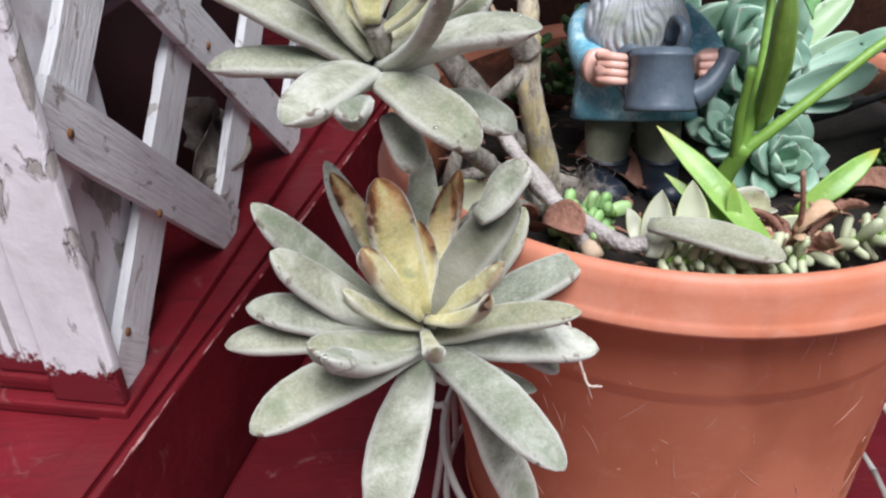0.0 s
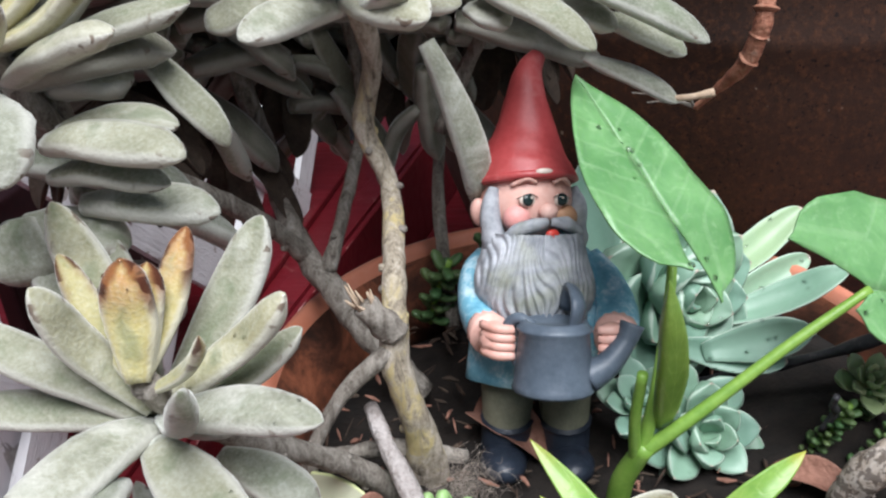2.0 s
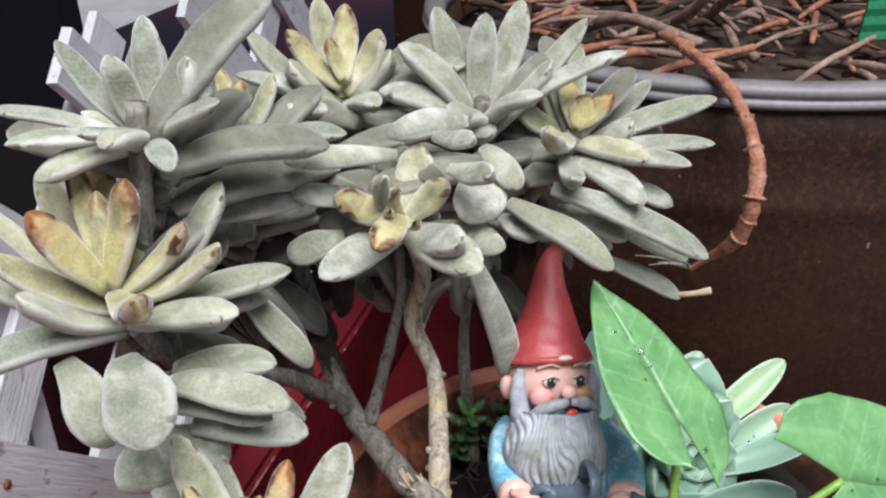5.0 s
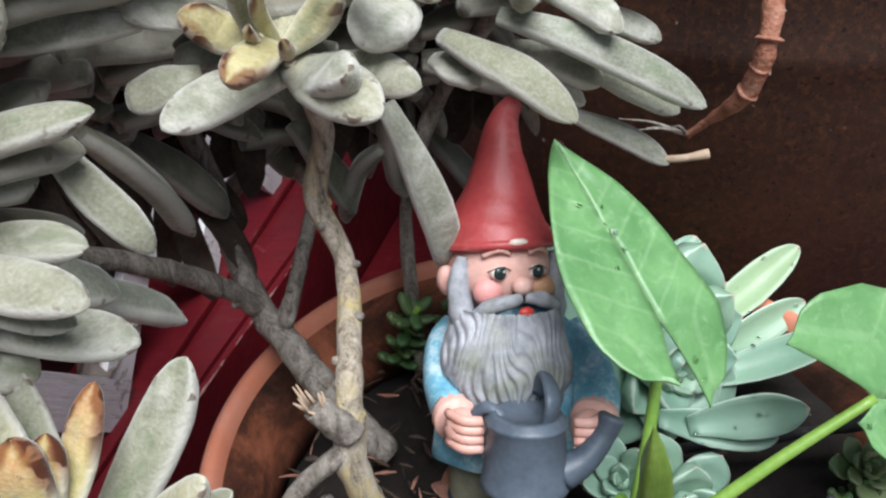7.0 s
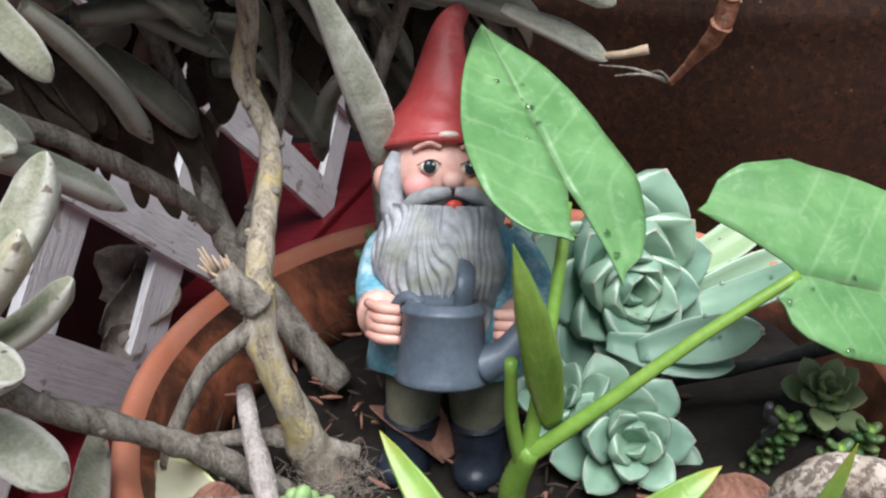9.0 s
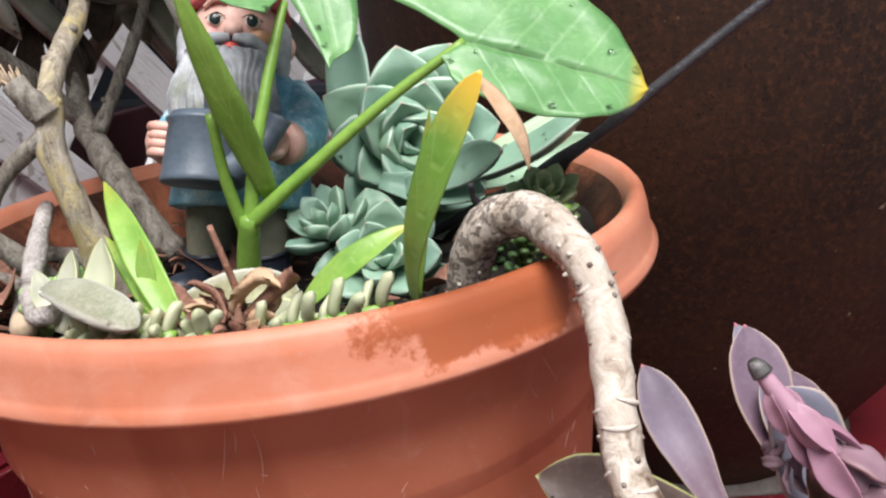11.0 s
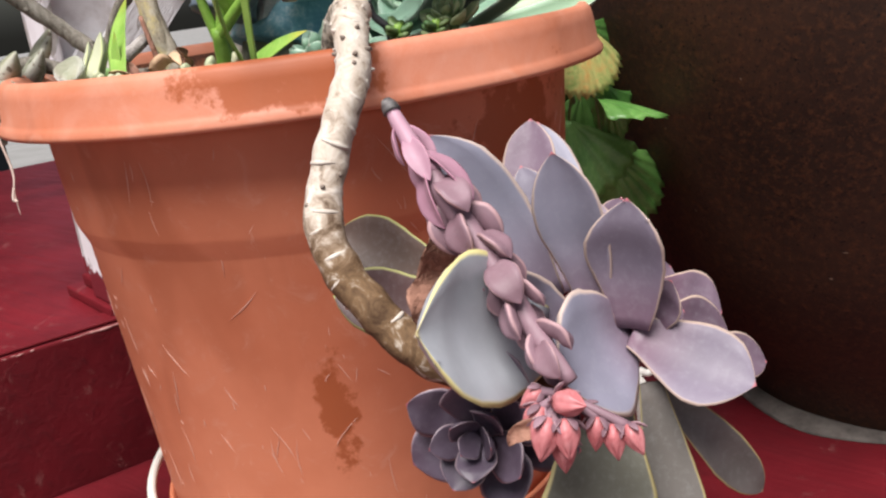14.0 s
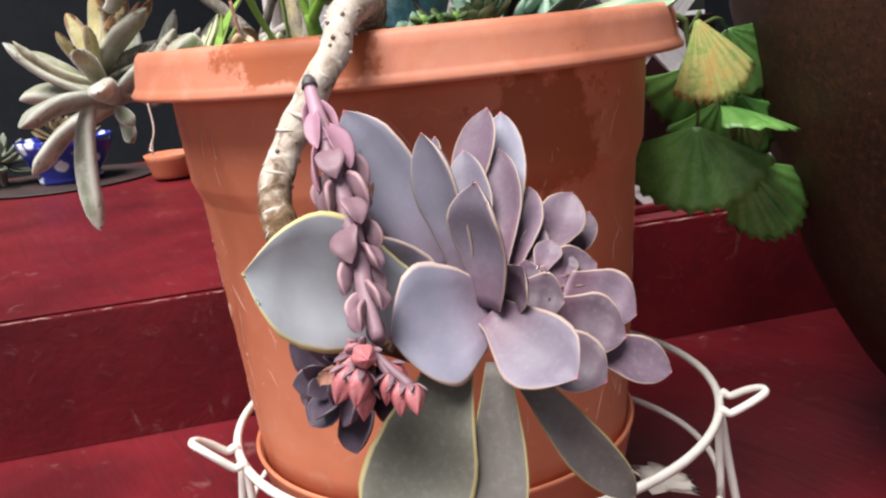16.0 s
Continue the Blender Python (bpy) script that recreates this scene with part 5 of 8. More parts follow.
# first is a withered rosette; the rest are added to darken under the canopy
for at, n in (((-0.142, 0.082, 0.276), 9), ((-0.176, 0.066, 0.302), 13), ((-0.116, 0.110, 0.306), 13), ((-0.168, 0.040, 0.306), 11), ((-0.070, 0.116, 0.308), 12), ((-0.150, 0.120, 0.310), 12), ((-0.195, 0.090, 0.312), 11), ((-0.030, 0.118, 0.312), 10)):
    wither = Rose("withered_rosette", at, (0.1, -0.3, 0.95), "withered dark brown leaves under the felted plant, mostly added to darken it", "dead leaf", "dead leaves")
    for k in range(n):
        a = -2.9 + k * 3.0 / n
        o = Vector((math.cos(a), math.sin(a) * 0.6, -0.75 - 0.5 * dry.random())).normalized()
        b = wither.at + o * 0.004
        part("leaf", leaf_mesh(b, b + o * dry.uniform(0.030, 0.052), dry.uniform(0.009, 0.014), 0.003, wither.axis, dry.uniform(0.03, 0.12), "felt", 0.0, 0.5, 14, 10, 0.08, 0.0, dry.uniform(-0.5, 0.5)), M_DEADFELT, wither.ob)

M_ROOT = simple("pale_root", [(0.3, (0.5, 0.36, 0.30)), (0.7, (0.72, 0.6, 0.54))], 200, 0.7)
for pts in (((-0.0640, -0.1090, 0.1850), (-0.0603, -0.1085, 0.1700), (-0.0580, -0.1110, 0.1620), (-0.0554, -0.1120, 0.1535)), ((-0.0585, -0.1105, 0.1640), (-0.0570, -0.1125, 0.1600), (-0.0525, -0.1130, 0.1595))):
    part("aerial_root", tube(pts, [0.0005, 0.0005, 0.0004, 0.0002][:len(pts)], 6, 5, 0.2), M_ROOT, ra.ob, "thin pale aerial root")

# ---- white lattice and post on the deck ----
LD = Vector((0.195, 0.981, 0)).normalized()
LN = Vector((LD.y, -LD.x, 0))
LAT = Matrix(((LD.x, -LN.x, 0, -0.2868), (LD.y, -LN.y, 0, 0.0639), (0, 0, 1, 0), (0, 0, 0, 1)))
# in LAT's frame: x along the panel, y away from the steps, z up
lattice = thing("lattice_panel", LAT @ Vector((0.2, 0, DECK)), "weathered white wooden lattice with rusty nail heads", "lattice")
Z0, Z1, U0, U1 = 0.0305, 0.36, -0.015, 0.52


def slat(center, up, depth):
    """One diagonal slat, clipped to the panel; up is +1 or -1."""
    bm = bmesh.new()
    pts = []
    for u, z in ((U0, None), (U1, None), (None, Z0), (None, Z1)):
        if u is not None:
            z = center + up * u
        else:
            u = (z - center) * up
        if U0 - 1e-6 <= u <= U1 + 1e-6 and Z0 - 1e-6 <= z <= Z1 + 1e-6:
            pts.append(Vector((u, 0, z)))
    if len(pts) < 2:
        bm.free()
        return
    a, b = min(pts, key=lambda p: p.x), max(pts, key=lambda p: p.x)
    if (b - a).length < 0.03:
        bm.free()
        return
    d = (b - a).normalized()
    s = Vector((-d.z, 0, d.x))
    n = max(4, int((b - a).length / 0.02))
    rows = []
    for i in range(n + 1):
        p = a.lerp(b, i / n)
        row = []
        for k, (e, y) in enumerate(((-1, 0), (1, 0), (1, 1), (-1, 1))):
            j = 0.0006 * noise.noise((p.x * 60 + k * 9, p.z * 60, center * 70))
            row.append(bm.verts.new(LAT @ (p + s * (e * (0.0163 + j)) + Vector((0, depth + y * 0.006 + j, 0)))))
        rows.append(row)
    for r, q in zip(rows, rows[1:]):
        for k in range(4):
            bm.faces.new((r[k], r[(k + 1) % 4], q[(k + 1) % 4], q[k]))
    bm.faces.new(rows[0])
    bm.faces.new(rows[-1])
    part("slat", bm, M_SLAT_UP if up > 0 else M_SLAT_DOWN, lattice, smooth=False)


for k in range(-6, 9):
    slat(0.186 + 0.148 * k, -1, -0.0065)
    slat(0.03 + 0.148 * k, 1, 0.0)
for u, z in ((0.0, 0.181), (0.061, 0.1005), (0.165, 0.165), (0.0, 0.06)):
    part("nail_head", revolve([(0.0, 0.0), (0.0026, 0.0), (0.0024, 0.001), (0.0, 0.0014)], 14, (0, 0, 0)), M_RUST, lattice, "rusty nail head").data.transform(LAT @ Matrix.Translation((u, -0.0066, z)) @ Matrix.Rotation(radians(90), 4, "X"))

post = thing("porch_post", LAT @ Vector((0.02, 0.08, DECK)), "white painted wooden post with cracked peeling paint", "post", kind="structure")
part("shaft", box((-0.020, 0.010, 0.0405), (0.062, 0.066, 1.4), LAT, 0.003), M_PEEL, post, smooth=False)
part("foot", box((-0.023, 0.007, 0.0302), (0.065, 0.069, 0.0405), LAT, 0.003), M_RED, post, "foot smeared with dark red paint", smooth=False)
part("trim_board", box((-0.028, -0.012, 0.0302), (-0.0205, 0.030, 0.9), LAT, 0.002), M_PEEL, post, "narrow cracked trim board", smooth=False)
bb = part("back_board", box((0.12, 0.05, DECK + 0.002), (0.40, 0.062, 0.19), LAT, 0.002), M_MAROON, smooth=False)
tagged(bb, "dark maroon wooden board leaning behind the lattice", "board")
plinth = part("lattice_plinth", box((-0.032, -0.014, DECK + 0.0002), (0.62, 0.085, 0.030), LAT, 0.002), M_RED, smooth=False)
tagged(plinth, "low dark red painted board under the lattice and post", "board", kind="structure")
rail = part("nosing_board", box((-1.2, 0.0068, DECK + 0.0002), (2.1, 0.030, DECK + 0.0026), STEP, 0.001), M_RED, smooth=False)
tagged(rail, "dark red nosing board along the porch edge", "board", kind="structure")

# ---- garden gnome ----
M_HAT = simple("worn_red_paint", [(0.3, (0.30, 0.03, 0.032)), (0.55, (0.42, 0.065, 0.065)), (0.72, (0.52, 0.18, 0.17))], 45, 0.45, 500, 0.15)
M_SKIN = simple("painted_skin", [(0.35, (0.66, 0.34, 0.27)), (0.65, (0.76, 0.50, 0.43))], 90, 0.5, 500, 0.1)


def beard_paint():
    m, nt, b = material("grey_painted_beard", 0.6, 0.0, 0.4)
    co = coords(nt)
    n = noise_tex(nt, 120, 6, 0.6, co)
    col = ramp(nt, n, [(0.3, (0.17, 0.185, 0.205)), (0.5, (0.36, 0.375, 0.405)), (0.7, (0.55, 0.56, 0.59))])
    col = mix(nt, calc(nt, "MULTIPLY", span(nt, noise_tex(nt, 24, 4, 0.6, co, 0.5), 0.50, 0.66), 0.55), col, (0.30, 0.315, 0.20))
    nt.links.new(col, b.inputs["Base Color"])
    bump(nt, b, noise_tex(nt, 700, 4, 0.6, co), 0.25, 0.0006)
    return m


M_BEARD = beard_paint()
M_COAT = simple("blue_painted_coat", [(0.32, (0.09, 0.29, 0.42)), (0.5, (0.20, 0.45, 0.57)), (0.62, (0.55, 0.70, 0.76))], 110, 0.5, 600, 0.15)
M_CAN = simple("slate_grey_paint", [(0.3, (0.055, 0.075, 0.1)), (0.7, (0.12, 0.15, 0.19))], 90, 0.45, 600, 0.12)
M_TROUSER = simple("olive_paint", [(0.3, (0.10, 0.105, 0.07)), (0.7, (0.22, 0.215, 0.15))], 90, 0.7)
M_BOOT = simple("dark_boot_paint", [(0.3, (0.008, 0.012, 0.02)), (0.7, (0.03, 0.04, 0.06))], 90, 0.4)
M_EYE = simple("eye_paint", [(0.3, (0.01, 0.02, 0.02)), (0.7, (0.015, 0.03, 0.03))], 50, 0.25, relief=0)
M_WHITE = simple("white_trim_paint", [(0.3, (0.6, 0.5, 0.42)), (0.7, (0.75, 0.68, 0.6))], 200, 0.5)
M_MOUTH = simple("red_mouth_paint", [(0.3, (0.5, 0.03, 0.02)), (0.7, (0.6, 0.06, 0.04))], 50, 0.4, relief=0)
M_OCHRE = simple("rubbed_ochre_paint", [(0.3, (0.42, 0.19, 0.09)), (0.7, (0.60, 0.35, 0.20))], 150, 0.5)
HAT, SKIN, BEARD, COAT, CAN, TROUSER, BOOT, EYE, WHITE, MOUTH, OCHRE, BLUSH = range(12)
M_BLUSH = simple("pink_cheek_paint", [(0.3, (0.66, 0.27, 0.25)), (0.7, (0.74, 0.40, 0.36))], 120, 0.5, 500, 0.1)


def gnome():
    bm = bmesh.new()
    # legs and boots
    for sx in (-1, 1):
        x = 0.0105 * sx
        tube([(x, 0.002, 0.006), (x, 0.001, 0.02), (x * 0.95, 0.0, 0.04)], [0.0088, 0.0092, 0.0105], 16, 4, bm=bm, mat=TROUSER)
        tube([(x, 0.004, 0.001), (x, 0.002, 0.008), (x, 0.0, 0.016), (x, -0.001, 0.0185)], [0.0098, 0.0095, 0.0093, 0.0098], 16, 4, bm=bm, mat=BOOT)
        ball((x * 1.15, -0.0085, 0.0035), (0.0085, 0.014, 0.0065), seg=16, rings=10, bm=bm, mat=BOOT)
    # coat
    prof = [(0.012, 0.0330), (0.0235, 0.0325), (0.0262, 0.0335), (0.0255, 0.040), (0.0245, 0.050), (0.0240, 0.060), (0.0225, 0.070), (0.0190, 0.078), (0.0130, 0.084), (0.008, 0.087)]
    start = len(bm.verts)
    revolve(prof, 40, bm=bm, mat=COAT, flute=lambda a: 1 + 0.02 * math.cos(9 * a) + 0.015 * math.cos(5 * a + 1))
    bm.verts.ensure_lookup_table()
    for v in list(bm.verts)[start:]:
        v.co.y = v.co.y * 0.82 + 0.002
    # arms, cuffs and fists
    start = len(bm.verts)
    for sx in (-1, 1):
        tube([(0.0170 * sx, 0.004, 0.0760), (0.0225 * sx, 0.0, 0.0680), (0.0250 * sx, -0.008, 0.0585), (0.0230 * sx, -0.019, 0.0535)], [0.006, 0.0075, 0.0078, 0.0072], 16, 5, 0.04, bm=bm, mat=COAT)
        tube([(0.0236 * sx, -0.0175, 0.054), (0.0222 * sx, -0.0215, 0.053)], [0.0074, 0.0076], 14, 3, bm=bm, mat=SKIN)
        ball((0.0205 * sx, -0.026, 0.0525), (0.0062, 0.0062, 0.0062), seg=14, rings=10, bm=bm, mat=SKIN)
        for f in range(4):
            z = 0.0575 - f * 0.0029
            tube([(0.0250 * sx, -0.027, z), (0.0205 * sx, -0.0318, z - 0.0004), (0.0150 * sx, -0.0312, z - 0.0008)], [0.0017, 0.0019, 0.0016], 8, 4, bm=bm, mat=SKIN)
    bm.verts.ensure_lookup_table()
    for v in list(bm.verts)[start:]:
        k = max(0.0, min(1.0, (0.076 - v.co.z) / 0.02))
        v.co.x += 0.0048 * k if v.co.x < 0 else 0.0022 * k
    # watering can
    start = len(bm.verts)
    revolve([(0.0, 0.0325), (0.0134, 0.0325), (0.0142, 0.0335), (0.0136, 0.0350), (0.0120, 0.0530), (0.0128, 0.0540), (0.0128, 0.0550), (0.0118, 0.0555), (0.0112, 0.0570), (0.0094, 0.0575), (0.0088, 0.0562), (0.0, 0.0560)], 32, (-0.004, -0.033, 0), bm=bm, mat=CAN)
    tube([(0.0075, -0.034, 0.0380), (0.0140, -0.034, 0.0420), (0.0200, -0.033, 0.0500), (0.0225, -0.032, 0.0560)], [0.0062, 0.0046, 0.0036, 0.0042], 14, 5, bm=bm, mat=CAN)
    tube([(-0.0110, -0.032, 0.0550), (-0.0160, -0.029, 0.0570), (-0.0195, -0.027, 0.0530), (-0.0185, -0.028, 0.0460), (-0.0155, -0.031, 0.0410)], [0.0018, 0.0022, 0.0022, 0.0020, 0.0018], 10, 5, bm=bm, mat=CAN)
    tube([(0.0020, -0.0385, 0.0555), (0.0030, -0.040, 0.0640), (0.0020, -0.030, 0.0680), (0.0010, -0.024, 0.0600)], [0.0034, 0.0034, 0.003, 0.003], 10, 5, bm=bm, mat=CAN, flat=0.5)
    bm.verts.ensure_lookup_table()
    for v in list(bm.verts)[start:]:
        v.co = (v.co.x * 0.96 + 0.0064, v.co.y, 0.0335 + (v.co.z - 0.0335) * 0.94 + 0.0046)
    # head, turned a little
    H = Matrix.Translation((-0.004, 0.0, 0)) @ Matrix.Rotation(radians(20), 4, "Z")
    hb = bmesh.new()
    ball((0, 0.003, 0.0975), (0.0168, 0.0172, 0.0165), seg=32, rings=20, bm=hb, mat=SKIN)
    for sx in (-1, 1):
        ball((0.0175 * sx, 0.0025, 0.0930), (0.0035, 0.0030, 0.0052), Matrix.Rotation(radians(12 * sx), 4, "Y"), 14, 10, hb, SKIN)
        ball((0.0062 * sx, -0.0130, 0.0980), (0.0031, 0.0015, 0.0022), seg=16, rings=10, bm=hb, mat=WHITE)
        ball((0.0064 * sx, -0.0139, 0.0981), (0.0021, 0.0010, 0.0021), seg=14, rings=8, bm=hb, mat=EYE)
        ball((0.0058 * sx + 0.0003, -0.0150, 0.0989), (0.0004, 0.0003, 0.0004), seg=8, rings=6, bm=hb, mat=WHITE)
        tube([(0.0030 * sx, -0.0144, 0.0990), (0.0062 * sx, -0.0145, 0.1002), (0.0100 * sx, -0.0124, 0.0984)], [0.0002, 0.0003, 0.0002], 6, 5, bm=hb, mat=EYE)
        tube([(0.0030 * sx, -0.0136, 0.1040), (0.0066 * sx, -0.0133, 0.1056), (0.0110 * sx, -0.0102, 0.1030)], [0.0007, 0.0012, 0.0007], 8, 5, 0.1, bm=hb, mat=SKIN)
        ball((0.0088 * sx, -0.0105, 0.0918), (0.0050, 0.0040, 0.0046), seg=16, rings=10, bm=hb, mat=BLUSH if sx < 0 else OCHRE)
        # moustache and side locks
        tube([(0.0008 * sx, -0.0172, 0.0908), (0.0060 * sx, -0.0176, 0.0898), (0.0115 * sx, -0.0148, 0.0873), (0.0158 * sx, -0.0100, 0.0835)], [0.0016, 0.0025, 0.0023, 0.0010], 14, 8, 0.30, bm=hb, mat=BEARD)
        tube([(0.0150 * sx, -0.0045, 0.1020), (0.0165 * sx, -0.0055, 0.0950), (0.0160 * sx, -0.0065, 0.0850), (0.0155 * sx, -0.0070, 0.0760)], [0.0018, 0.0035, 0.0042, 0.002], 12, 6, 0.18, bm=hb, mat=BEARD)
    ball((0.0003, -0.0158, 0.0942), (0.0034, 0.0030, 0.0028), seg=16, rings=10, bm=hb, mat=SKIN)
    ball((0.0002, -0.0198, 0.0868), (0.0026, 0.0014, 0.0018), seg=12, rings=8, bm=hb, mat=MOUTH)
    # hat with turned-up front edge
    tube([(0, 0.0035, 0.1030), (0, 0.0045, 0.1100), (0.001, 0.0055, 0.1200), (0.0015, 0.0070, 0.1330), (0.0035, 0.0090, 0.1430), (0.0075, 0.0105, 0.1490)], [0.0192, 0.0170, 0.0118, 0.0074, 0.0050, 0.0030], 36, 8, 0.03, bm=hb, mat=HAT)
    tube([(0.0172 * math.cos(a), 0.0036 - 0.0182 * math.sin(a), 0.1035 + 0.0035 * max(0, math.sin(a))) for a in [2 * math.pi * k / 24 for k in range(25)]], [0.0016] * 25, 8, 2, bm=hb, mat=HAT)
    ball((-0.001, -0.0150, 0.1078), (0.0034, 0.0014, 0.0012), seg=10, rings=6, bm=hb, mat=WHITE)
    bmesh.ops.transform(hb, matrix=H, verts=hb.verts)
    me = bpy.data.meshes.new("tmp")
    hb.to_mesh(me)
    hb.free()
    bm.from_mesh(me)
    bpy.data.meshes.remove(me)
    # beard: a bib of wavy locks
    nu, nv = 96, 48
    grid = []
    for j in range(nv + 1):
        v = j / nv
        row = []
        for i in range(nu + 1):
            u = i / nu * 2 - 1
            half = (0.0172 + 0.0040 * math.sin(min(1, v * 1.6) * math.pi / 2)) * (1 - max(0, v - 0.5) * 0.80)
            z = 0.0868 - 0.042 * v - 0.007 * (1 - u * u) * v
            wave = u * 14 + 1.5 * math.sin(v * 8 + u * 5) + 2.2 * noise.noise((u * 2.5, v * 3, 3))
            groove = abs(math.sin(wave * 1.9 + 0.8 * noise.noise((u * 7, v * 6, 8)))) ** 0.8 * (0.65 + 0.35 * noise.noise((u * 4, v * 3, 5)))
            depth = -0.0055 - 0.0145 * math.sqrt(max(0.0, 1 - u * u)) * (1 - 0.15 * v) - 0.004 * math.sin(min(1, v * 1.4) * math.pi) - 0.0026 * groove
            x = half * u + 0.0012 * noise.noise((u * 3, v * 4, 1))
            row.append(bm.verts.new((x - 0.003 + 0.0045 * v * v, depth - 0.002 * v, z - 0.002 * groove * v)))
        grid.append(row)
    for r, q in zip(grid, grid[1:]):
        for k in range(nu):
            bm.faces.new((r[k], r[k + 1], q[k + 1], q[k])).material_index = BEARD
    bmesh.ops.transform(bm, matrix=Matrix.Translation((-0.0228, -0.0087, 0.1712)) @ Matrix.Rotation(radians(-22), 4, "X") @ Matrix.Rotation(radians(2.7), 4, "Y"), verts=bm.verts)
    ob = part("garden_gnome", bm, [M_HAT, M_SKIN, M_BEARD, M_COAT, M_CAN, M_TROUSER, M_BOOT, M_EYE, M_WHITE, M_MOUTH, M_OCHRE, M_BLUSH])
    tagged(ob, "painted resin garden gnome statue holding a grey watering can", "garden gnome")


gnome()

# ---- woody stems of the felted succulents ----
def bark(name, pts, radii, label, mat=None, owner=None, n=12, rough=0.22, knots=0.18):
    radii = [r * 0.7 for r in radii]
    ob = owner or thing(name, pts[0], label, "plant stem", "woody stems")
    ob = part("stem", tube(pts, radii, n, 8, rough, knots, seed=len(pts) + pts[0][0] * 99), mat or M_BARK, ob, label if owner else "")
    ln = curve(pts, 8)
    for k in range(9):
        i = 2 + int(k / 9 * (len(ln) - 4))
        t = (ln[i + 1] - ln[i - 1]).normalized()
        o = Matrix.Rotation(k * 2.4 + 1, 3, t) @ t.orthogonal().normalized()
        r = radii[min(len(radii) - 1, i * len(radii) // len(ln))]
        part("leaf_scar", tube([ln[i] + o * r * 0.7, ln[i] + o * r * 1.12], [r * 0.42, r * 0.3], 7, 2, 0.3), mat or M_BARK, ob)
    return ob


M_YELLOWBARK = bark_material("lichen_yellow_bark", [(0.34, (0.10, 0.08, 0.055)), (0.45, (0.34, 0.29, 0.22)), (0.56, (0.52, 0.46, 0.37)), (0.72, (0.70, 0.65, 0.56))], (0.56, 0.45, 0.17), 0.75)
trunk = thing("knotty_succulent", (-0.0625, -0.024, 0.18), "bare grey and yellow succulent trunk with a sawn side twig", "plant stem", "woody stems")
part("trunk", tube([(-0.0605, -0.020, 0.176), (-0.0635, -0.026, 0.205), (-0.0690, -0.027, 0.235), (-0.0680, -0.018, 0.258), (-0.0690, 0.006, 0.278), (-0.0765, 0.014, 0.297), (-0.0722, 0.014, 0.318), (-0.0750, 0.004, 0.344)],
                   [0.0064, 0.0052, 0.0046, 0.0037, 0.0032, 0.0030, 0.0032, 0.0038], 16, 10, 0.20, 0.16), M_YELLOWBARK, trunk)
for k in range(16):
    ln = curve([(-0.0605, -0.020, 0.182), (-0.0690, -0.027, 0.235), (-0.0680, -0.018, 0.258), (-0.0690, 0.006, 0.278), (-0.0765, 0.014, 0.297), (-0.0722, 0.014, 0.318)], 8)
    i = 1 + int(k / 16 * (len(ln) - 3))
    t = (ln[i + 1] - ln[i - 1]).normalized()
    o = Matrix.Rotation(k * 2.4, 3, t) @ t.orthogonal().normalized()
    r = 0.0048 - 0.0018 * k / 16
    part("leaf_scar", tube([ln[i] + o * r * 0.6, ln[i] + o * r * 1.2], [r * 0.5, r * 0.28], 8, 3, 0.4, 0.3), M_YELLOWBARK if k % 2 else M_BARK, trunk)
stub = part("cut_twig", tube([(-0.0690, -0.027, 0.243), (-0.0730, -0.028, 0.250), (-0.0765, -0.0283, 0.2555)], [0.0046, 0.0042, 0.0038], 14, 8, 0.3, 0.3), M_BARK, trunk, "torn twig stump with pale splinters")
M_SPLINTER = simple("pale_splinter_wood", [(0.3, (0.35, 0.24, 0.15)), (0.7, (0.6, 0.48, 0.36))], 200, 0.9)
for k in range(10):
    a = k * 2.4
    o = Vector((math.cos(a) * 0.0030, math.sin(a) * 0.0024, 0))
    b = Vector((-0.0765, -0.0283, 0.2545)) + o
    part("splinter", tube([b, b + o * 0.35 + Vector((-0.002, -0.0004, 0.0015 + 0.006 * random.random()))], [0.0008, 0.0002], 5, 2), M_SPLINTER, stub)
part("branch", tube([(-0.0700, -0.028, 0.238), (-0.0850, -0.032, 0.226), (-0.0960, -0.036, 0.208), (-0.1000, -0.040, 0.196)], [0.0030, 0.0025, 0.0023, 0.0025], 12, 8, 0.2, 0.25), M_BARK, trunk)

bark("grey_stem", [(-0.066, 0.030, 0.176), (-0.085, 0.034, 0.205), (-0.108, 0.050, 0.230), (-0.122, 0.072, 0.255), (-0.128, 0.074, 0.290), (-0.134, 0.050, 0.335), (-0.139, 0.028, 0.368)], [0.0085, 0.0075, 0.0068, 0.0060, 0.0054, 0.0050, 0.0048], "thick grey succulent stem with leaf scars", owner=rf.ob)
bark("grey_stem", [(-0.108, 0.050, 0.230), (-0.118, 0.040, 0.248), (-0.135, 0.010, 0.280), (-0.152, -0.030, 0.312), (-0.161, -0.044, 0.345)], [0.0060, 0.0048, 0.0046, 0.0048, 0.0050], "bent grey succulent stem under a rosette", owner=rc.ob)
bark("grey_stem", [(-0.100, 0.046, 0.225), (-0.093, 0.058, 0.245), (-0.084, 0.078, 0.280), (-0.090, 0.086, 0.325), (-0.100, 0.080, 0.370)], [0.0050, 0.0036, 0.0032, 0.0034, 0.0040], "slim grey succulent stem", owner=rg.ob)
bark("grey_stem", [(-0.052, 0.072, 0.178), (-0.056, 0.090, 0.230), (-0.052, 0.092, 0.290), (-0.050, 0.066, 0.340), (-0.048, 0.057, 0.370)], [0.0046, 0.0038, 0.0036, 0.0038, 0.0044], "upright grey succulent stem in shade", owner=ri.ob)
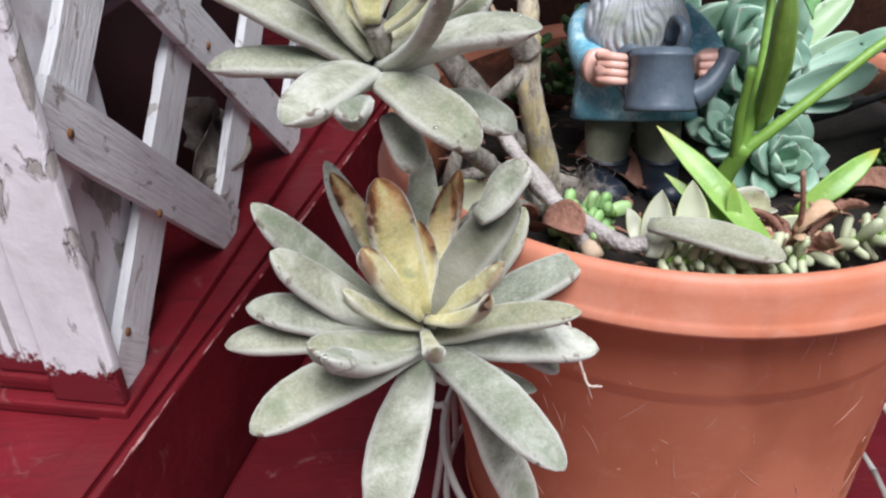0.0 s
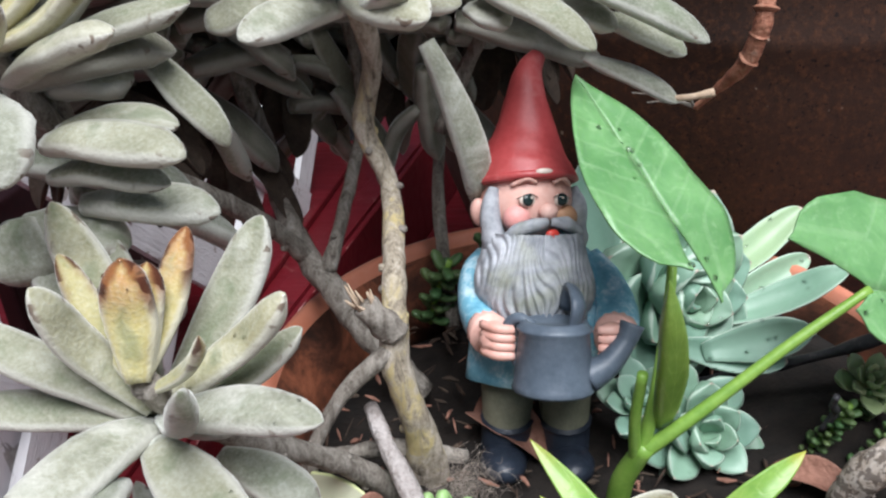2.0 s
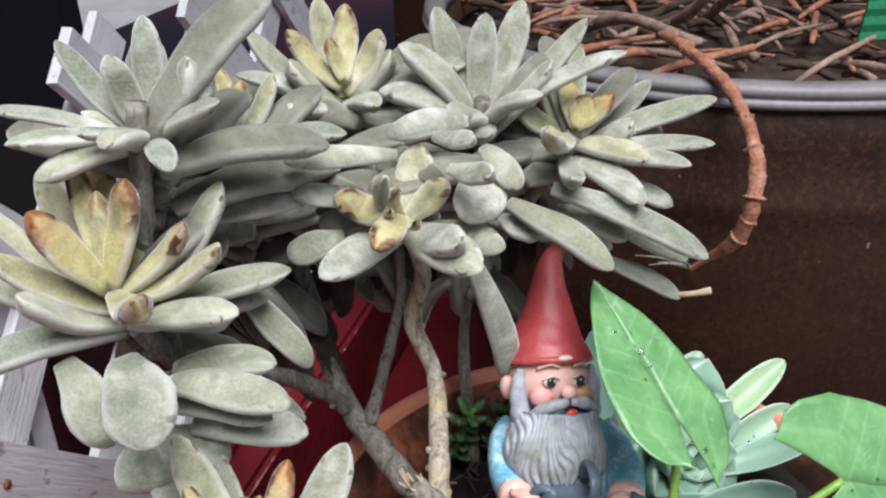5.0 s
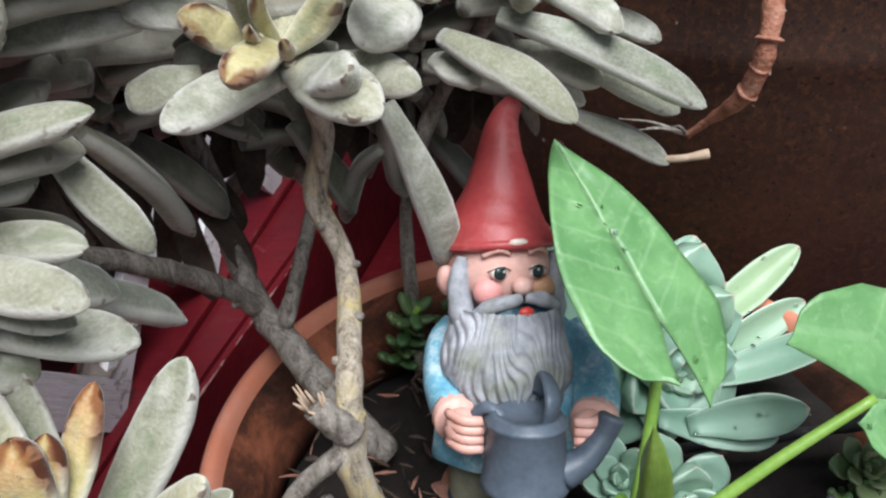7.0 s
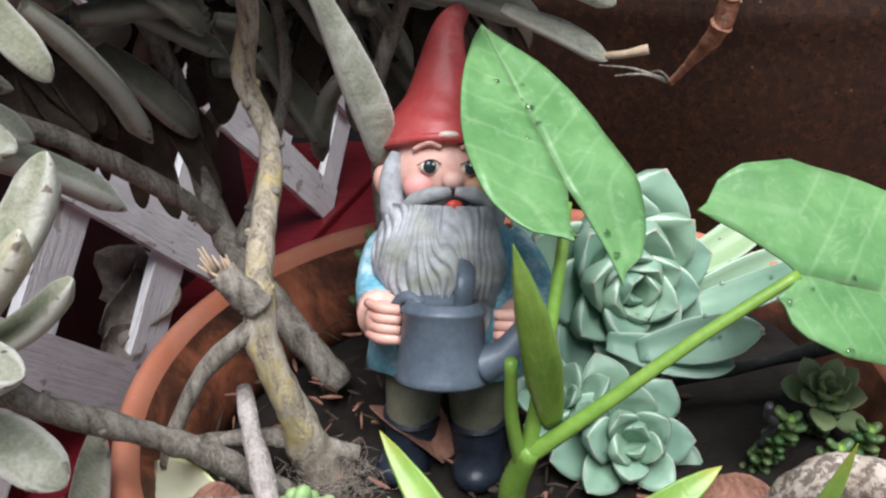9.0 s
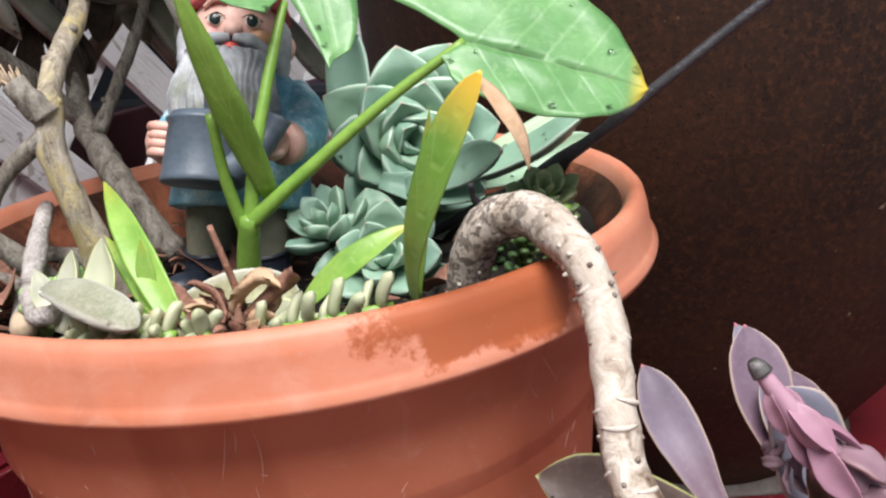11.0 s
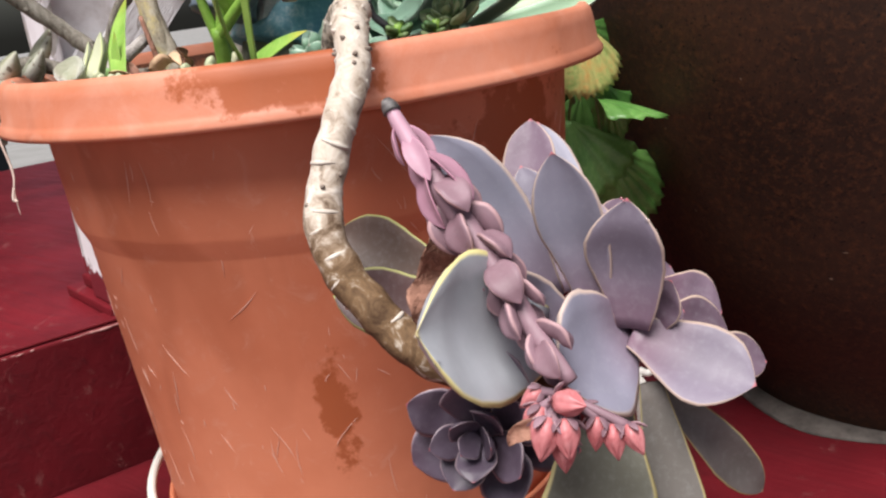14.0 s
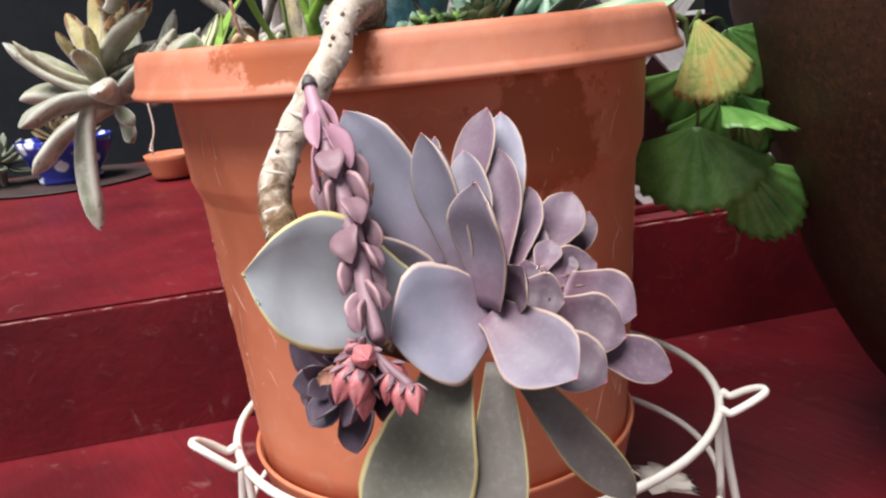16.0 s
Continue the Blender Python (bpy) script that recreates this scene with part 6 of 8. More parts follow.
bark("grey_stem", [(-0.053, 0.077, 0.270), (-0.040, 0.076, 0.300), (-0.024, 0.066, 0.330), (-0.012, 0.057, 0.355)], [0.0044, 0.0040, 0.0040, 0.0046], "short grey side stem under a rosette", owner=re.ob)
bark("grey_stem", [(-0.152, -0.030, 0.312), (-0.156, -0.030, 0.345), (-0.153, -0.030, 0.375), (-0.150, -0.030, 0.400)], [0.0046, 0.0040, 0.0040, 0.0042], "grey stem rising behind the golden rosette", owner=rh.ob)
bark("grey_stem", [(-0.066, -0.036, 0.182), (-0.086, -0.050, 0.212), (-0.104, -0.070, 0.238), (-0.114, -0.088, 0.262), (-0.119, -0.098, 0.280)], [0.0058, 0.0050, 0.0048, 0.0048, 0.0050], "felted grey stem leaning over the rim", owner=rb.ob)
bark("grey_stem", [(-0.066, -0.044, 0.186), (-0.086, -0.072, 0.207), (-0.098, -0.096, 0.206), (-0.106, -0.114, 0.200), (-0.110, -0.121, 0.196)], [0.0050, 0.0046, 0.0046, 0.0048, 0.0048], "felted grey stem resting on the pot rim", owner=ra.ob)
stick = thing("dead_stick", (-0.06, -0.055, 0.2), "short dry grey stick with a broken pale end", "stick")
M_PALESTICK = simple("bleached_grey_stick", [(0.3, (0.16, 0.13, 0.115)), (0.5, (0.40, 0.36, 0.34)), (0.7, (0.58, 0.54, 0.52))], 170, 0.9, 700, 0.8, 0.002)
part("stick", tube([(-0.0790, -0.0232, 0.2125), (-0.0710, -0.042, 0.206), (-0.0610, -0.062, 0.199), (-0.0530, -0.078, 0.193)], [0.0024, 0.0030, 0.0032, 0.0036], 12, 8, 0.2, 0.25), M_PALESTICK, stick)
part("broken_end", tube([(-0.0530, -0.078, 0.193), (-0.0505, -0.083, 0.1905)], [0.0036, 0.0028], 10, 3, 0.5, 0.3), M_SPLINTER, stick, "pale broken end")
part("side_stub", tube([(-0.0560, -0.070, 0.199), (-0.0430, -0.0850, 0.1975), (-0.0350, -0.0880, 0.199)], [0.0032, 0.0030, 0.0028], 12, 6, 0.15), M_PALESTICK, stick)
bark("root_branch", [(-0.095, -0.030, 0.196), (-0.080, -0.026, 0.196), (-0.066, -0.022, 0.192), (-0.048, -0.018, 0.184)], [0.0036, 0.0040, 0.0042, 0.0036], "gnarled dry branch lying on the soil")

# ---- hanging purple echeveria: stem, flower stalk ----


def stem_bark():
    m, nt, b = material("pale_scarred_stem", 0.8, 0.0, 0.3)
    co = coords(nt)
    a = noise_tex(nt, 150, 6, 0.7, co, 0.8)
    pale = ramp(nt, a, [(0.3, (0.2, 0.14, 0.1)), (0.45, (0.48, 0.40, 0.33)), (0.7, (0.70, 0.64, 0.58))])
    brown = ramp(nt, a, [(0.35, (0.075, 0.04, 0.02)), (0.55, (0.19, 0.115, 0.06)), (0.66, (0.55, 0.48, 0.4))])
    z = nt.nodes.new("ShaderNodeSeparateXYZ")
    nt.links.new(co, z.inputs["Vector"])
    low = calc(nt, "SUBTRACT", 1.0, span(nt, calc(nt, "ADD", z.outputs["Z"], calc(nt, "MULTIPLY", a, 0.05, False), False), 0.175, 0.205))
    grit = calc(nt, "MULTIPLY", span(nt, noise_tex(nt, 380, 3, 0.6, co, 0.4), 0.46, 0.56), calc(nt, "SUBTRACT", 1.0, span(nt, z.outputs["X"], 0.086, 0.108)))
    col = mix(nt, low, pale, brown)
    col = mix(nt, calc(nt, "MULTIPLY", grit, 0.8), col, (0.11, 0.085, 0.07))
    nt.links.new(col, b.inputs["Base Color"])
    bump(nt, b, a, 0.6, 0.0015)
    return m


M_PALESTEM = stem_bark()
SP = [(0.068, -0.048, 0.176), (0.0755, -0.0530, 0.2045), (0.0900, -0.0600, 0.2145), (0.1030, -0.0745, 0.2105), (0.1105, -0.0835, 0.1985), (0.1130, -0.0950, 0.1850), (0.1150, -0.1050, 0.1710), (0.1195, -0.1115, 0.1600), (0.1295, -0.1140, 0.1460), (0.1470, -0.1080, 0.1270), (0.1660, -0.0960, 0.1190), (0.1790, -0.0860, 0.1210)]
estem = thing("echeveria_stem", (0.1, -0.07, 0.205), "thick pale scarred echeveria stem arching over the rim", "plant stem")
part("stem", tube(SP, [0.0045, 0.0060, 0.0062, 0.0054, 0.0048, 0.0048, 0.0048, 0.0049, 0.0052, 0.0055, 0.0052, 0.0045], 18, 10, 0.16, 0.12), M_PALESTEM, estem)
scar_line = curve(SP, 12)
M_SCAR = simple("leaf_scar", [(0.3, (0.10, 0.075, 0.06)), (0.6, (0.3, 0.24, 0.2)), (0.8, (0.5, 0.44, 0.38))], 300, 0.9)
M_SCARPALE = simple("pale_leaf_scar", [(0.3, (0.45, 0.38, 0.32)), (0.7, (0.72, 0.66, 0.6))], 300, 0.9)
for k in range(90):
    i = 4 + int(k / 90 * (len(scar_line) - 22))
    p, t = scar_line[i], (scar_line[i + 1] - scar_line[i - 1]).normalized()
    o = Matrix.Rotation(k * 2.4, 3, t) @ t.orthogonal().normalized()
    w = t.cross(o)
    q = p + o * 0.0046
    if k % 4 == 3:
        continue
    if k % 3 == 0:
        part("leaf_scar", tube([q, q + o * 0.0006 + t * 0.0005], [0.0008, 0.0005], 6, 2), M_SCAR, estem)
    else:
        span_ = 0.5 if k < 45 else 1.0
        arc = [p + (o * math.cos(f * span_) + w * math.sin(f * span_)) * 0.00475 + t * (0.0009 * math.cos(f * 1.5)) for f in (-1, -0.6, -0.2, 0.2, 0.6, 1)]
        part("leaf_scar", tube(arc, [0.0003, 0.0005, 0.0007, 0.0007, 0.0005, 0.0003], 6, 2), M_SCARPALE, estem)

for k in range(70):
    i = 2 + int(k / 70 * 46)
    p, t = scar_line[i], (scar_line[i + 1] - scar_line[i - 1]).normalized()
    o = Matrix.Rotation(k * 2.4 + 0.9, 3, t) @ t.orthogonal().normalized()
    q = p + o * 0.0056
    part("leaf_scar", tube([q - o * 0.0008, q + o * 0.0005], [0.0009, 0.0004], 6, 2, 0.3), M_SCAR if k % 3 else M_SCARPALE, estem)
M_STALK = waxy_material("pink_bract", (0.13, 0.068, 0.085), (0.30, 0.185, 0.225), (0.52, 0.32, 0.33), 0.6, 0.55, (0.4, 0.16, 0.2), (0.46, 0.17, 0.28), 0.15)
M_BUD = waxy_material("coral_flower_bud", (0.38, 0.085, 0.095), (0.57, 0.235, 0.245), (0.66, 0.36, 0.34), 0.6, 0.45, (0.45, 0.1, 0.12), (0.5, 0.2, 0.2), 0.2)
M_STUMP = simple("blackened_cut", [(0.3, (0.015, 0.012, 0.012)), (0.55, (0.1, 0.09, 0.09)), (0.8, (0.45, 0.42, 0.42))], 400, 0.5)
FS = [(0.1440, -0.1058, 0.1915), (0.1510, -0.1068, 0.1815), (0.1610, -0.1085, 0.1700), (0.1700, -0.1100, 0.1600), (0.1790, -0.1120, 0.1500), (0.1880, -0.1150, 0.1410), (0.1960, -0.1165, 0.1330)]
fstalk = Rose("flower_stalk", FS[3], (0.5, -0.8, 0.3), "drooping pink echeveria flower stalk with fleshy bracts and coral buds", "flower")
M_MAGENTA = waxy_material("magenta_bract", (0.26, 0.12, 0.17), (0.48, 0.28, 0.36), (0.55, 0.24, 0.34), 0.5, 0.5, (0.5, 0.15, 0.3), (0.4, 0.2, 0.3), 0.2)
part("stalk", tube(FS[1:], [0.0026, 0.0030, 0.0028, 0.0026, 0.0022, 0.0018], 10, 6, 0.1), M_STALK, fstalk.ob)
part("stalk_top", tube([FS[0], (0.1475, -0.1063, 0.1865), FS[1], (0.1560, -0.1077, 0.1757)], [0.0017, 0.0021, 0.0026, 0.0030], 12, 6, 0.18, 0.15), M_MAGENTA, fstalk.ob, "magenta upper stalk")
part("cut_end", tube([(0.1424, -0.1055, 0.1938), (0.1432, -0.1056, 0.1926), (0.1444, -0.1059, 0.1908)], [0.0013, 0.0021, 0.0024], 12, 4, 0.3, 0.3), M_STUMP, fstalk.ob, "blackened cut end")
fl = curve(FS, 8)
for k in range(25):
    i = 3 + int(k / 25 * 42)
    p, t = fl[i], (fl[i + 1] - fl[i - 1]).normalized()
    o = Matrix.Rotation(k * 2.4, 3, t) @ t.orthogonal().normalized()
    s = (0.75 + 0.11 * k if k < 7 else 1.28 - 0.028 * (k - 7)) * random.uniform(0.85, 1.15)
    fstalk.axis = -t
    b = p + o * 0.0014
    hug = 0.22 if k < 6 else 0.36
    waxy(fstalk, b, b + (o * hug + t * 0.95) * (0.0135 if k < 6 else 0.0098) * s, (0.0056 if k < 6 else 0.0070) * s, 0.0, (0.03 if k < 6 else 0.09) + 0.05 * random.random(), M_MAGENTA if k < 6 else M_STALK, 0.18 if k < 6 else 0.5, random.uniform(-0.4, 0.4) if k < 6 else random.uniform(-0.25, 0.25), kind="bract", cup=0.25)
C0 = Vector((0.1955, -0.1180, 0.1300))


def bud(at, way, long, wide):
    """A closed five-petalled flower bud with pointed petal tips and small spreading sepals."""
    at, way = Vector(at), Vector(way).normalized()
    side = way.orthogonal().normalized()
    over = way.cross(side)
    bm = bmesh.new()
    grow = bm.verts.layers.float_color.new("grow")
    rings = []
    for i in range(13):
        f = i / 12
        r = wide / 2 * (0.55 + 0.45 * math.sin(min(1, f / 0.35) * math.pi / 2)) * (1 if f < 0.35 else max(0.03, 1 - ((f - 0.35) / 0.65) ** 1.7))
        ring = []
        for k in range(25):
            a = 2 * math.pi * k / 25
            ridge = abs(math.cos(2.5 * a)) ** 0.6
            v = bm.verts.new(at + way * (f * long * (0.86 + 0.14 * ridge)) + (side * math.cos(a) + over * math.sin(a)) * r * (0.80 + 0.24 * ridge))
            v[grow] = (f, 0.3 + 0.6 * (1 - ridge), 0.0, random.random())
            ring.append(v)
        rings.append(ring)
    for p, q in zip(rings, rings[1:]):
        for k in range(25):
            bm.faces.new((p[k], p[(k + 1) % 25], q[(k + 1) % 25], q[k]))
    bm.faces.new(rings[0])
    bm.faces.new(rings[-1])
    ob = part("flower_bud", bm, M_BUD, fstalk.ob)
    for k in range(5):
        o = Matrix.Rotation(k * 1.2566 + 0.6, 3, way) @ side
        b = at + o * wide * 0.22
        part("sepal", leaf_mesh(b, b + (o * 0.75 + way * 0.7) * long * 0.46, wide * 0.34, wide * 0.16, -way, 0.06, "bract", 0.0, 0.3, 8, 8, 0.02), M_STALK, ob)
    part("pedicel", tube([C0, (C0 + at) / 2 + Vector((0, -0.0008, 0.0006)), at + way * 0.0006], [0.0010, 0.0010, 0.0013], 6, 4), M_STALK, ob)


for at, way, long, wide in (((-0.0010, -0.0030, 0.0000), (0.75, -0.2, 0.15), 0.0110, 0.0068), ((-0.0045, -0.0040, -0.0015), (-0.35, -0.5, -0.9), 0.0100, 0.0066), ((-0.0015, -0.0062, -0.0030), (0.05, -0.6, -0.9), 0.0112, 0.0076),
                            ((0.0022, -0.0050, -0.0030), (0.3, -0.4, -0.85), 0.0104, 0.0066), ((-0.0040, -0.0020, -0.0062), (-0.3, -0.2, -0.9), 0.0095, 0.0060), ((0.0006, -0.0040, -0.0085), (0.1, -0.2, -1.0), 0.0098, 0.0060),
                            ((0.0075, 0.0010, -0.0040), (0.05, -0.3, -0.9), 0.0090, 0.0052), ((0.0105, 0.0024, -0.0060), (0.3, -0.3, -0.85), 0.0092, 0.0056), ((0.0140, 0.0036, -0.0060), (0.55, -0.2, -0.7), 0.0084, 0.0052),
                            ((-0.0060, -0.0010, 0.0010), (-0.6, -0.4, -0.5), 0.0080, 0.0050), ((0.0015, 0.0030, -0.0040), (0.4, 0.5, -0.8), 0.0090, 0.0056)):
    bud(C0 + Vector(at) * 0.9, way, long * 0.86, wide * 0.9)
M_DRY = simple("dry_brown_leaf", [(0.3, (0.16, 0.07, 0.045)), (0.6, (0.34, 0.17, 0.12)), (0.8, (0.48, 0.3, 0.24))], 110, 0.8, 500, 0.7, 0.0015)
M_WITHER = simple("withered_mauve_bract", [(0.3, (0.17, 0.10, 0.12)), (0.6, (0.36, 0.24, 0.28)), (0.8, (0.5, 0.38, 0.42))], 160, 0.7, 600, 0.5)
dry = Rose("dried_leaf", (0.150, -0.100, 0.150), (0.4, -0.8, 0.4), "withered brown curled echeveria leaf hanging on the stem", "dead leaf", "dead leaves")
part("leaf", leaf_mesh((0.1575, -0.098, 0.1635), (0.1570, -0.106, 0.1330), 0.021, 0.0014, dry.axis, 0.12, "felt", 0.0, 0.7, 26, 22, 0.16), M_DRY, dry.ob)
part("leaf_shred", leaf_mesh((0.1925, -0.1205, 0.1265), (0.1868, -0.1290, 0.1215), 0.0050, 0.0009, dry.axis, 0.15, "bract", 0.0, 0.8, 16, 14, 0.16), M_DRY, dry.ob)
for k in range(7):
    b = Vector((0.1500, -0.1010, 0.1690)) + Vector((random.uniform(-0.003, 0.003), 0, random.uniform(-0.003, 0.003)))
    t = b + Vector((random.uniform(-0.008, 0.003), random.uniform(-0.004, 0.002), random.uniform(-0.011, 0.003)))
    part("withered_bract", leaf_mesh(b, t, 0.0055, 0.0007, dry.axis, random.uniform(-0.2, 0.2), "bract", 0.0, random.uniform(-0.9, 0.9), 10, 10, 0.14, 0.0, random.uniform(-1, 1)), M_WITHER, dry.ob)

# ---- plants in the pot ----


def glossy_leaf(name, lo, hi, vein, old, turn=0.86):
    m, nt, b = material(name, 0.33, 0.0, 0.42)
    along, edge, young, rnd = leaf_data(nt)
    co = coords(nt)
    cloud = noise_tex(nt, 45, 4, 0.6, co)
    col = ramp(nt, cloud, [(0.3, lo), (0.7, hi)])
    rib = calc(nt, "SUBTRACT", 1.0, span(nt, edge, 0.0, 0.07))
    phase = calc(nt, "SUBTRACT", calc(nt, "MULTIPLY", along, 34.0, False), calc(nt, "MULTIPLY", edge, 9.0, False), False)
    lines = span(nt, calc(nt, "SINE", phase, 0.0, False), 0.86, 1.0)
    col = mix(nt, calc(nt, "MULTIPLY", lines, 0.20), col, vein)
    streak = noise_tex(nt, 190, 5, 0.7, co, 1.2)
    col = mix(nt, calc(nt, "MULTIPLY", span(nt, streak, 0.5, 0.72), 0.35), col, vein)
    col = mix(nt, calc(nt, "MULTIPLY", span(nt, streak, 0.5, 0.3), 0.35), col, lo)
    col = mix(nt, calc(nt, "MULTIPLY", rib, 0.22), col, vein)
    col = mix(nt, calc(nt, "MULTIPLY", span(nt, along, turn, 1.0), young), col, old)
    nt.links.new(col, b.inputs["Base Color"])
    b.inputs["Transmission Weight"].default_value = 0.0
    b.inputs["Subsurface Weight"].default_value = 0.15
    b.inputs["Subsurface Radius"].default_value = (0.002, 0.004, 0.001)
    bump(nt, b, calc(nt, "ADD", calc(nt, "SUBTRACT", calc(nt, "MULTIPLY", lines, -0.35, False), calc(nt, "MULTIPLY", rib, 0.5), False), calc(nt, "MULTIPLY", cloud, 2.2, False), False), 0.16, 0.001)
    return m


M_ARROW = glossy_leaf("arrowhead_leaf_green", (0.095, 0.235, 0.080), (0.185, 0.370, 0.145), (0.33, 0.50, 0.27), (0.55, 0.42, 0.05))
M_ROLLED = glossy_leaf("rolled_leaf_green", (0.105, 0.215, 0.028), (0.215, 0.345, 0.06), (0.33, 0.46, 0.12), (0.4, 0.42, 0.05))
M_STEMGREEN = simple("green_petiole", [(0.3, (0.13, 0.27, 0.035)), (0.7, (0.27, 0.44, 0.08))], 120, 0.4, 500, 0.1)
M_BLADE = glossy_leaf("strap_leaf_green", (0.15, 0.31, 0.05), (0.30, 0.46, 0.10), (0.36, 0.5, 0.15), (0.66, 0.42, 0.05), 0.74)
M_TAN = simple("tan_withered_tip", [(0.3, (0.42, 0.25, 0.14)), (0.7, (0.6, 0.42, 0.28))], 150, 0.8, 500, 0.4)


def arrow_leaf(parent, attach, tip, side, half_r, half_l, back_r, back_l, fold=0.22, droop=0.06, young=0.0, name="leaf", blunt=False, curl=0.0, fold_l=None):
    """A heart-shaped arrowhead leaf: side points to its right half; back_* is how far each lobe reaches behind the stalk."""
    attach, tip, side = Vector(attach), Vector(tip), Vector(side)
    m = tip - attach
    long = m.length
    d = m.normalized()
    side = (side - d * side.dot(d)).normalized()
    nrm = side.cross(d).normalized()
    if nrm.z < 0:
        nrm = -nrm
    bm = bmesh.new()
    grow = bm.verts.layers.float_color.new("grow")
    prof = ((0, .50), (.06, .72), (.13, .88), (.2, .96), (.28, 1.0), (.36, .99), (.45, .95), (.54, .87), (.63, .76), (.72, .63), (.8, .49), (.88, .32), (.94, .18), (.98, .07), (1, .0))
    if blunt:
        prof = ((0, .50), (.12, .84), (.3, 1.0), (.5, .99), (.7, .90), (.85, .66), (.95, .32), (1, .0))
    for sg, half, back in ((1, half_r, back_r), (-1, half_l, back_l)):
        rows = []
        for i in range(31):
            v = i / 30
            # v runs from the lobe's end to the tip
            y = -back + (1 + back) * v
            w = 0
            for (a, p), (b, q) in zip(prof, prof[1:]):
                if a <= v <= b:
                    w = p + (q - p) * (v - a) / (b - a)
                    break
            if v < 0.04:
                w = 0.30 + v * 5
            inner = 0.0 if y >= 0 else min(0.42, (-y / back) ** 0.8 * 0.38)
            row = []
            for j in range(9):
                f = j / 8
                x = inner + (max(w, inner) - inner) * f
                lift = (fold if sg > 0 or fold_l is None else fold_l) * half * x * (0.25 + 0.75 * x) - 0.10 * half * x * x + 0.0006 * math.sin(v * 13 + j * 0.6) * f
                if y < 0:
                    lift -= curl * sg * y * long
                p = attach + d * (y * long) + side * (sg * x * half) + nrm * (lift - droop * long * (y * y) + 0.0008 * noise.noise((x * 4, y * 6, sg * 3)))
                q = bm.verts.new(p)
                q[grow] = (max(0, y), x, young, 0.5)
                row.append(q)
            rows.append(row)
        for r, q in zip(rows, rows[1:]):
            for k in range(8):
                bm.faces.new((r[k], r[k + 1], q[k + 1], q[k]))
    bmesh.ops.remove_doubles(bm, verts=bm.verts, dist=0.00015)
    bmesh.ops.recalc_face_normals(bm, faces=bm.faces)
    made = bmesh.ops.solidify(bm, geom=list(bm.faces), thickness=0.0006)
    return part(name, bm, M_ARROW, parent)


arrow = thing("arrowhead_plant", (0.001, -0.043, 0.186), "young arrowhead plant with glossy wet green leaves on tall stalks", "plant")
part("stem", tube([(0.0008, -0.0415, 0.178), (0.0022, -0.0440, 0.196), (0.0075, -0.0488, 0.2135)], [0.0040, 0.0038, 0.0030], 12, 6), M_STEMGREEN, arrow)
part("leaf_stalk", tube([(0.0065, -0.0475, 0.210), (0.0105, -0.0440, 0.232), (0.0150, -0.0325, 0.257), (0.0172, -0.0222, 0.2722)], [0.0024, 0.0020, 0.0017, 0.0013], 10, 8), M_STEMGREEN, arrow)
part("leaf_stalk", tube([(0.0070, -0.0485, 0.211), (0.0240, -0.0460, 0.224), (0.0500, -0.0400, 0.243), (0.0734, -0.0341, 0.2576)], [0.0025, 0.0021, 0.0017, 0.0014], 10, 8), M_STEMGREEN, arrow)
part("leaf_stalk", tube([(0.0050, -0.0470, 0.206), (0.0030, -0.0510, 0.225), (0.0035, -0.0545, 0.245)], [0.0022, 0.0018, 0.0016], 10, 6), M_STEMGREEN, arrow)
arrow_leaf(arrow, (0.0178, -0.0210, 0.2745), (-0.0064, 0.0240, 0.3092), (0.033, 0.008, -0.008), 0.0215, 0.0245, 0.40, 0.28, 0.06, 0.03, curl=-0.35, fold_l=0.26)
arrow_leaf(arrow, (0.0734, -0.0341, 0.2576), (0.1240, -0.0262, 0.2415), (0.004, -0.62, -0.58), 0.0185, 0.031, 0.10, 0.50, 0.10, 0.05, 1.0, blunt=True)
rolled = leaf_mesh((0.0128, -0.0432, 0.2185), (0.0055, -0.0672, 0.2832), 0.0098, 0.0088, (0.3, -1, 0.1), 0.04, "blade", 0.0, 0.35, 18, 12, 0.02)
part("rolled_leaf", rolled, M_ROLLED, arrow, "tightly rolled new leaf")


def strap(name, label, pieces, cat="plant"):
    r = Rose(name, pieces[0][0], (0, -0.7, 0.7), label, cat, "strap leaves")
    for base, tip, w, yo, bend in pieces:
        part("leaf", leaf_mesh(base, tip, w, 0.0012, r.axis, bend, "strap" if yo == 1.0 else "blade", yo, 0.3, 18, 10, 0.02), M_BLADE, r.ob)
    return r


yl = strap("strap_leaf_seedling", "strap-shaped leaf yellowing to a withered tan tip", [((0.0645, -0.0805, 0.196), (0.0890, -0.0990, 0.2570), 0.0100, 1.0, 0.12), ((0.0640, -0.0800, 0.198), (0.0740, -0.0860, 0.2480), 0.0050, 0.3, 0.0)])
part("dry_tip", leaf_mesh((0.0865, -0.0965, 0.2550), (0.0975, -0.1005, 0.2355), 0.0050, 0.001, (0.5, -0.5, 0.7), 0.14, "blade", 1.0, 0.4, 12, 8, 0.05), M_TAN, yl.ob, "withered tan tip")
strap("seedling", "low green strap leaf with a reddish tip", [((0.0260, -0.0600, 0.1900), (0.0565, -0.0490, 0.2095), 0.0090, 0.4, 0.08)])
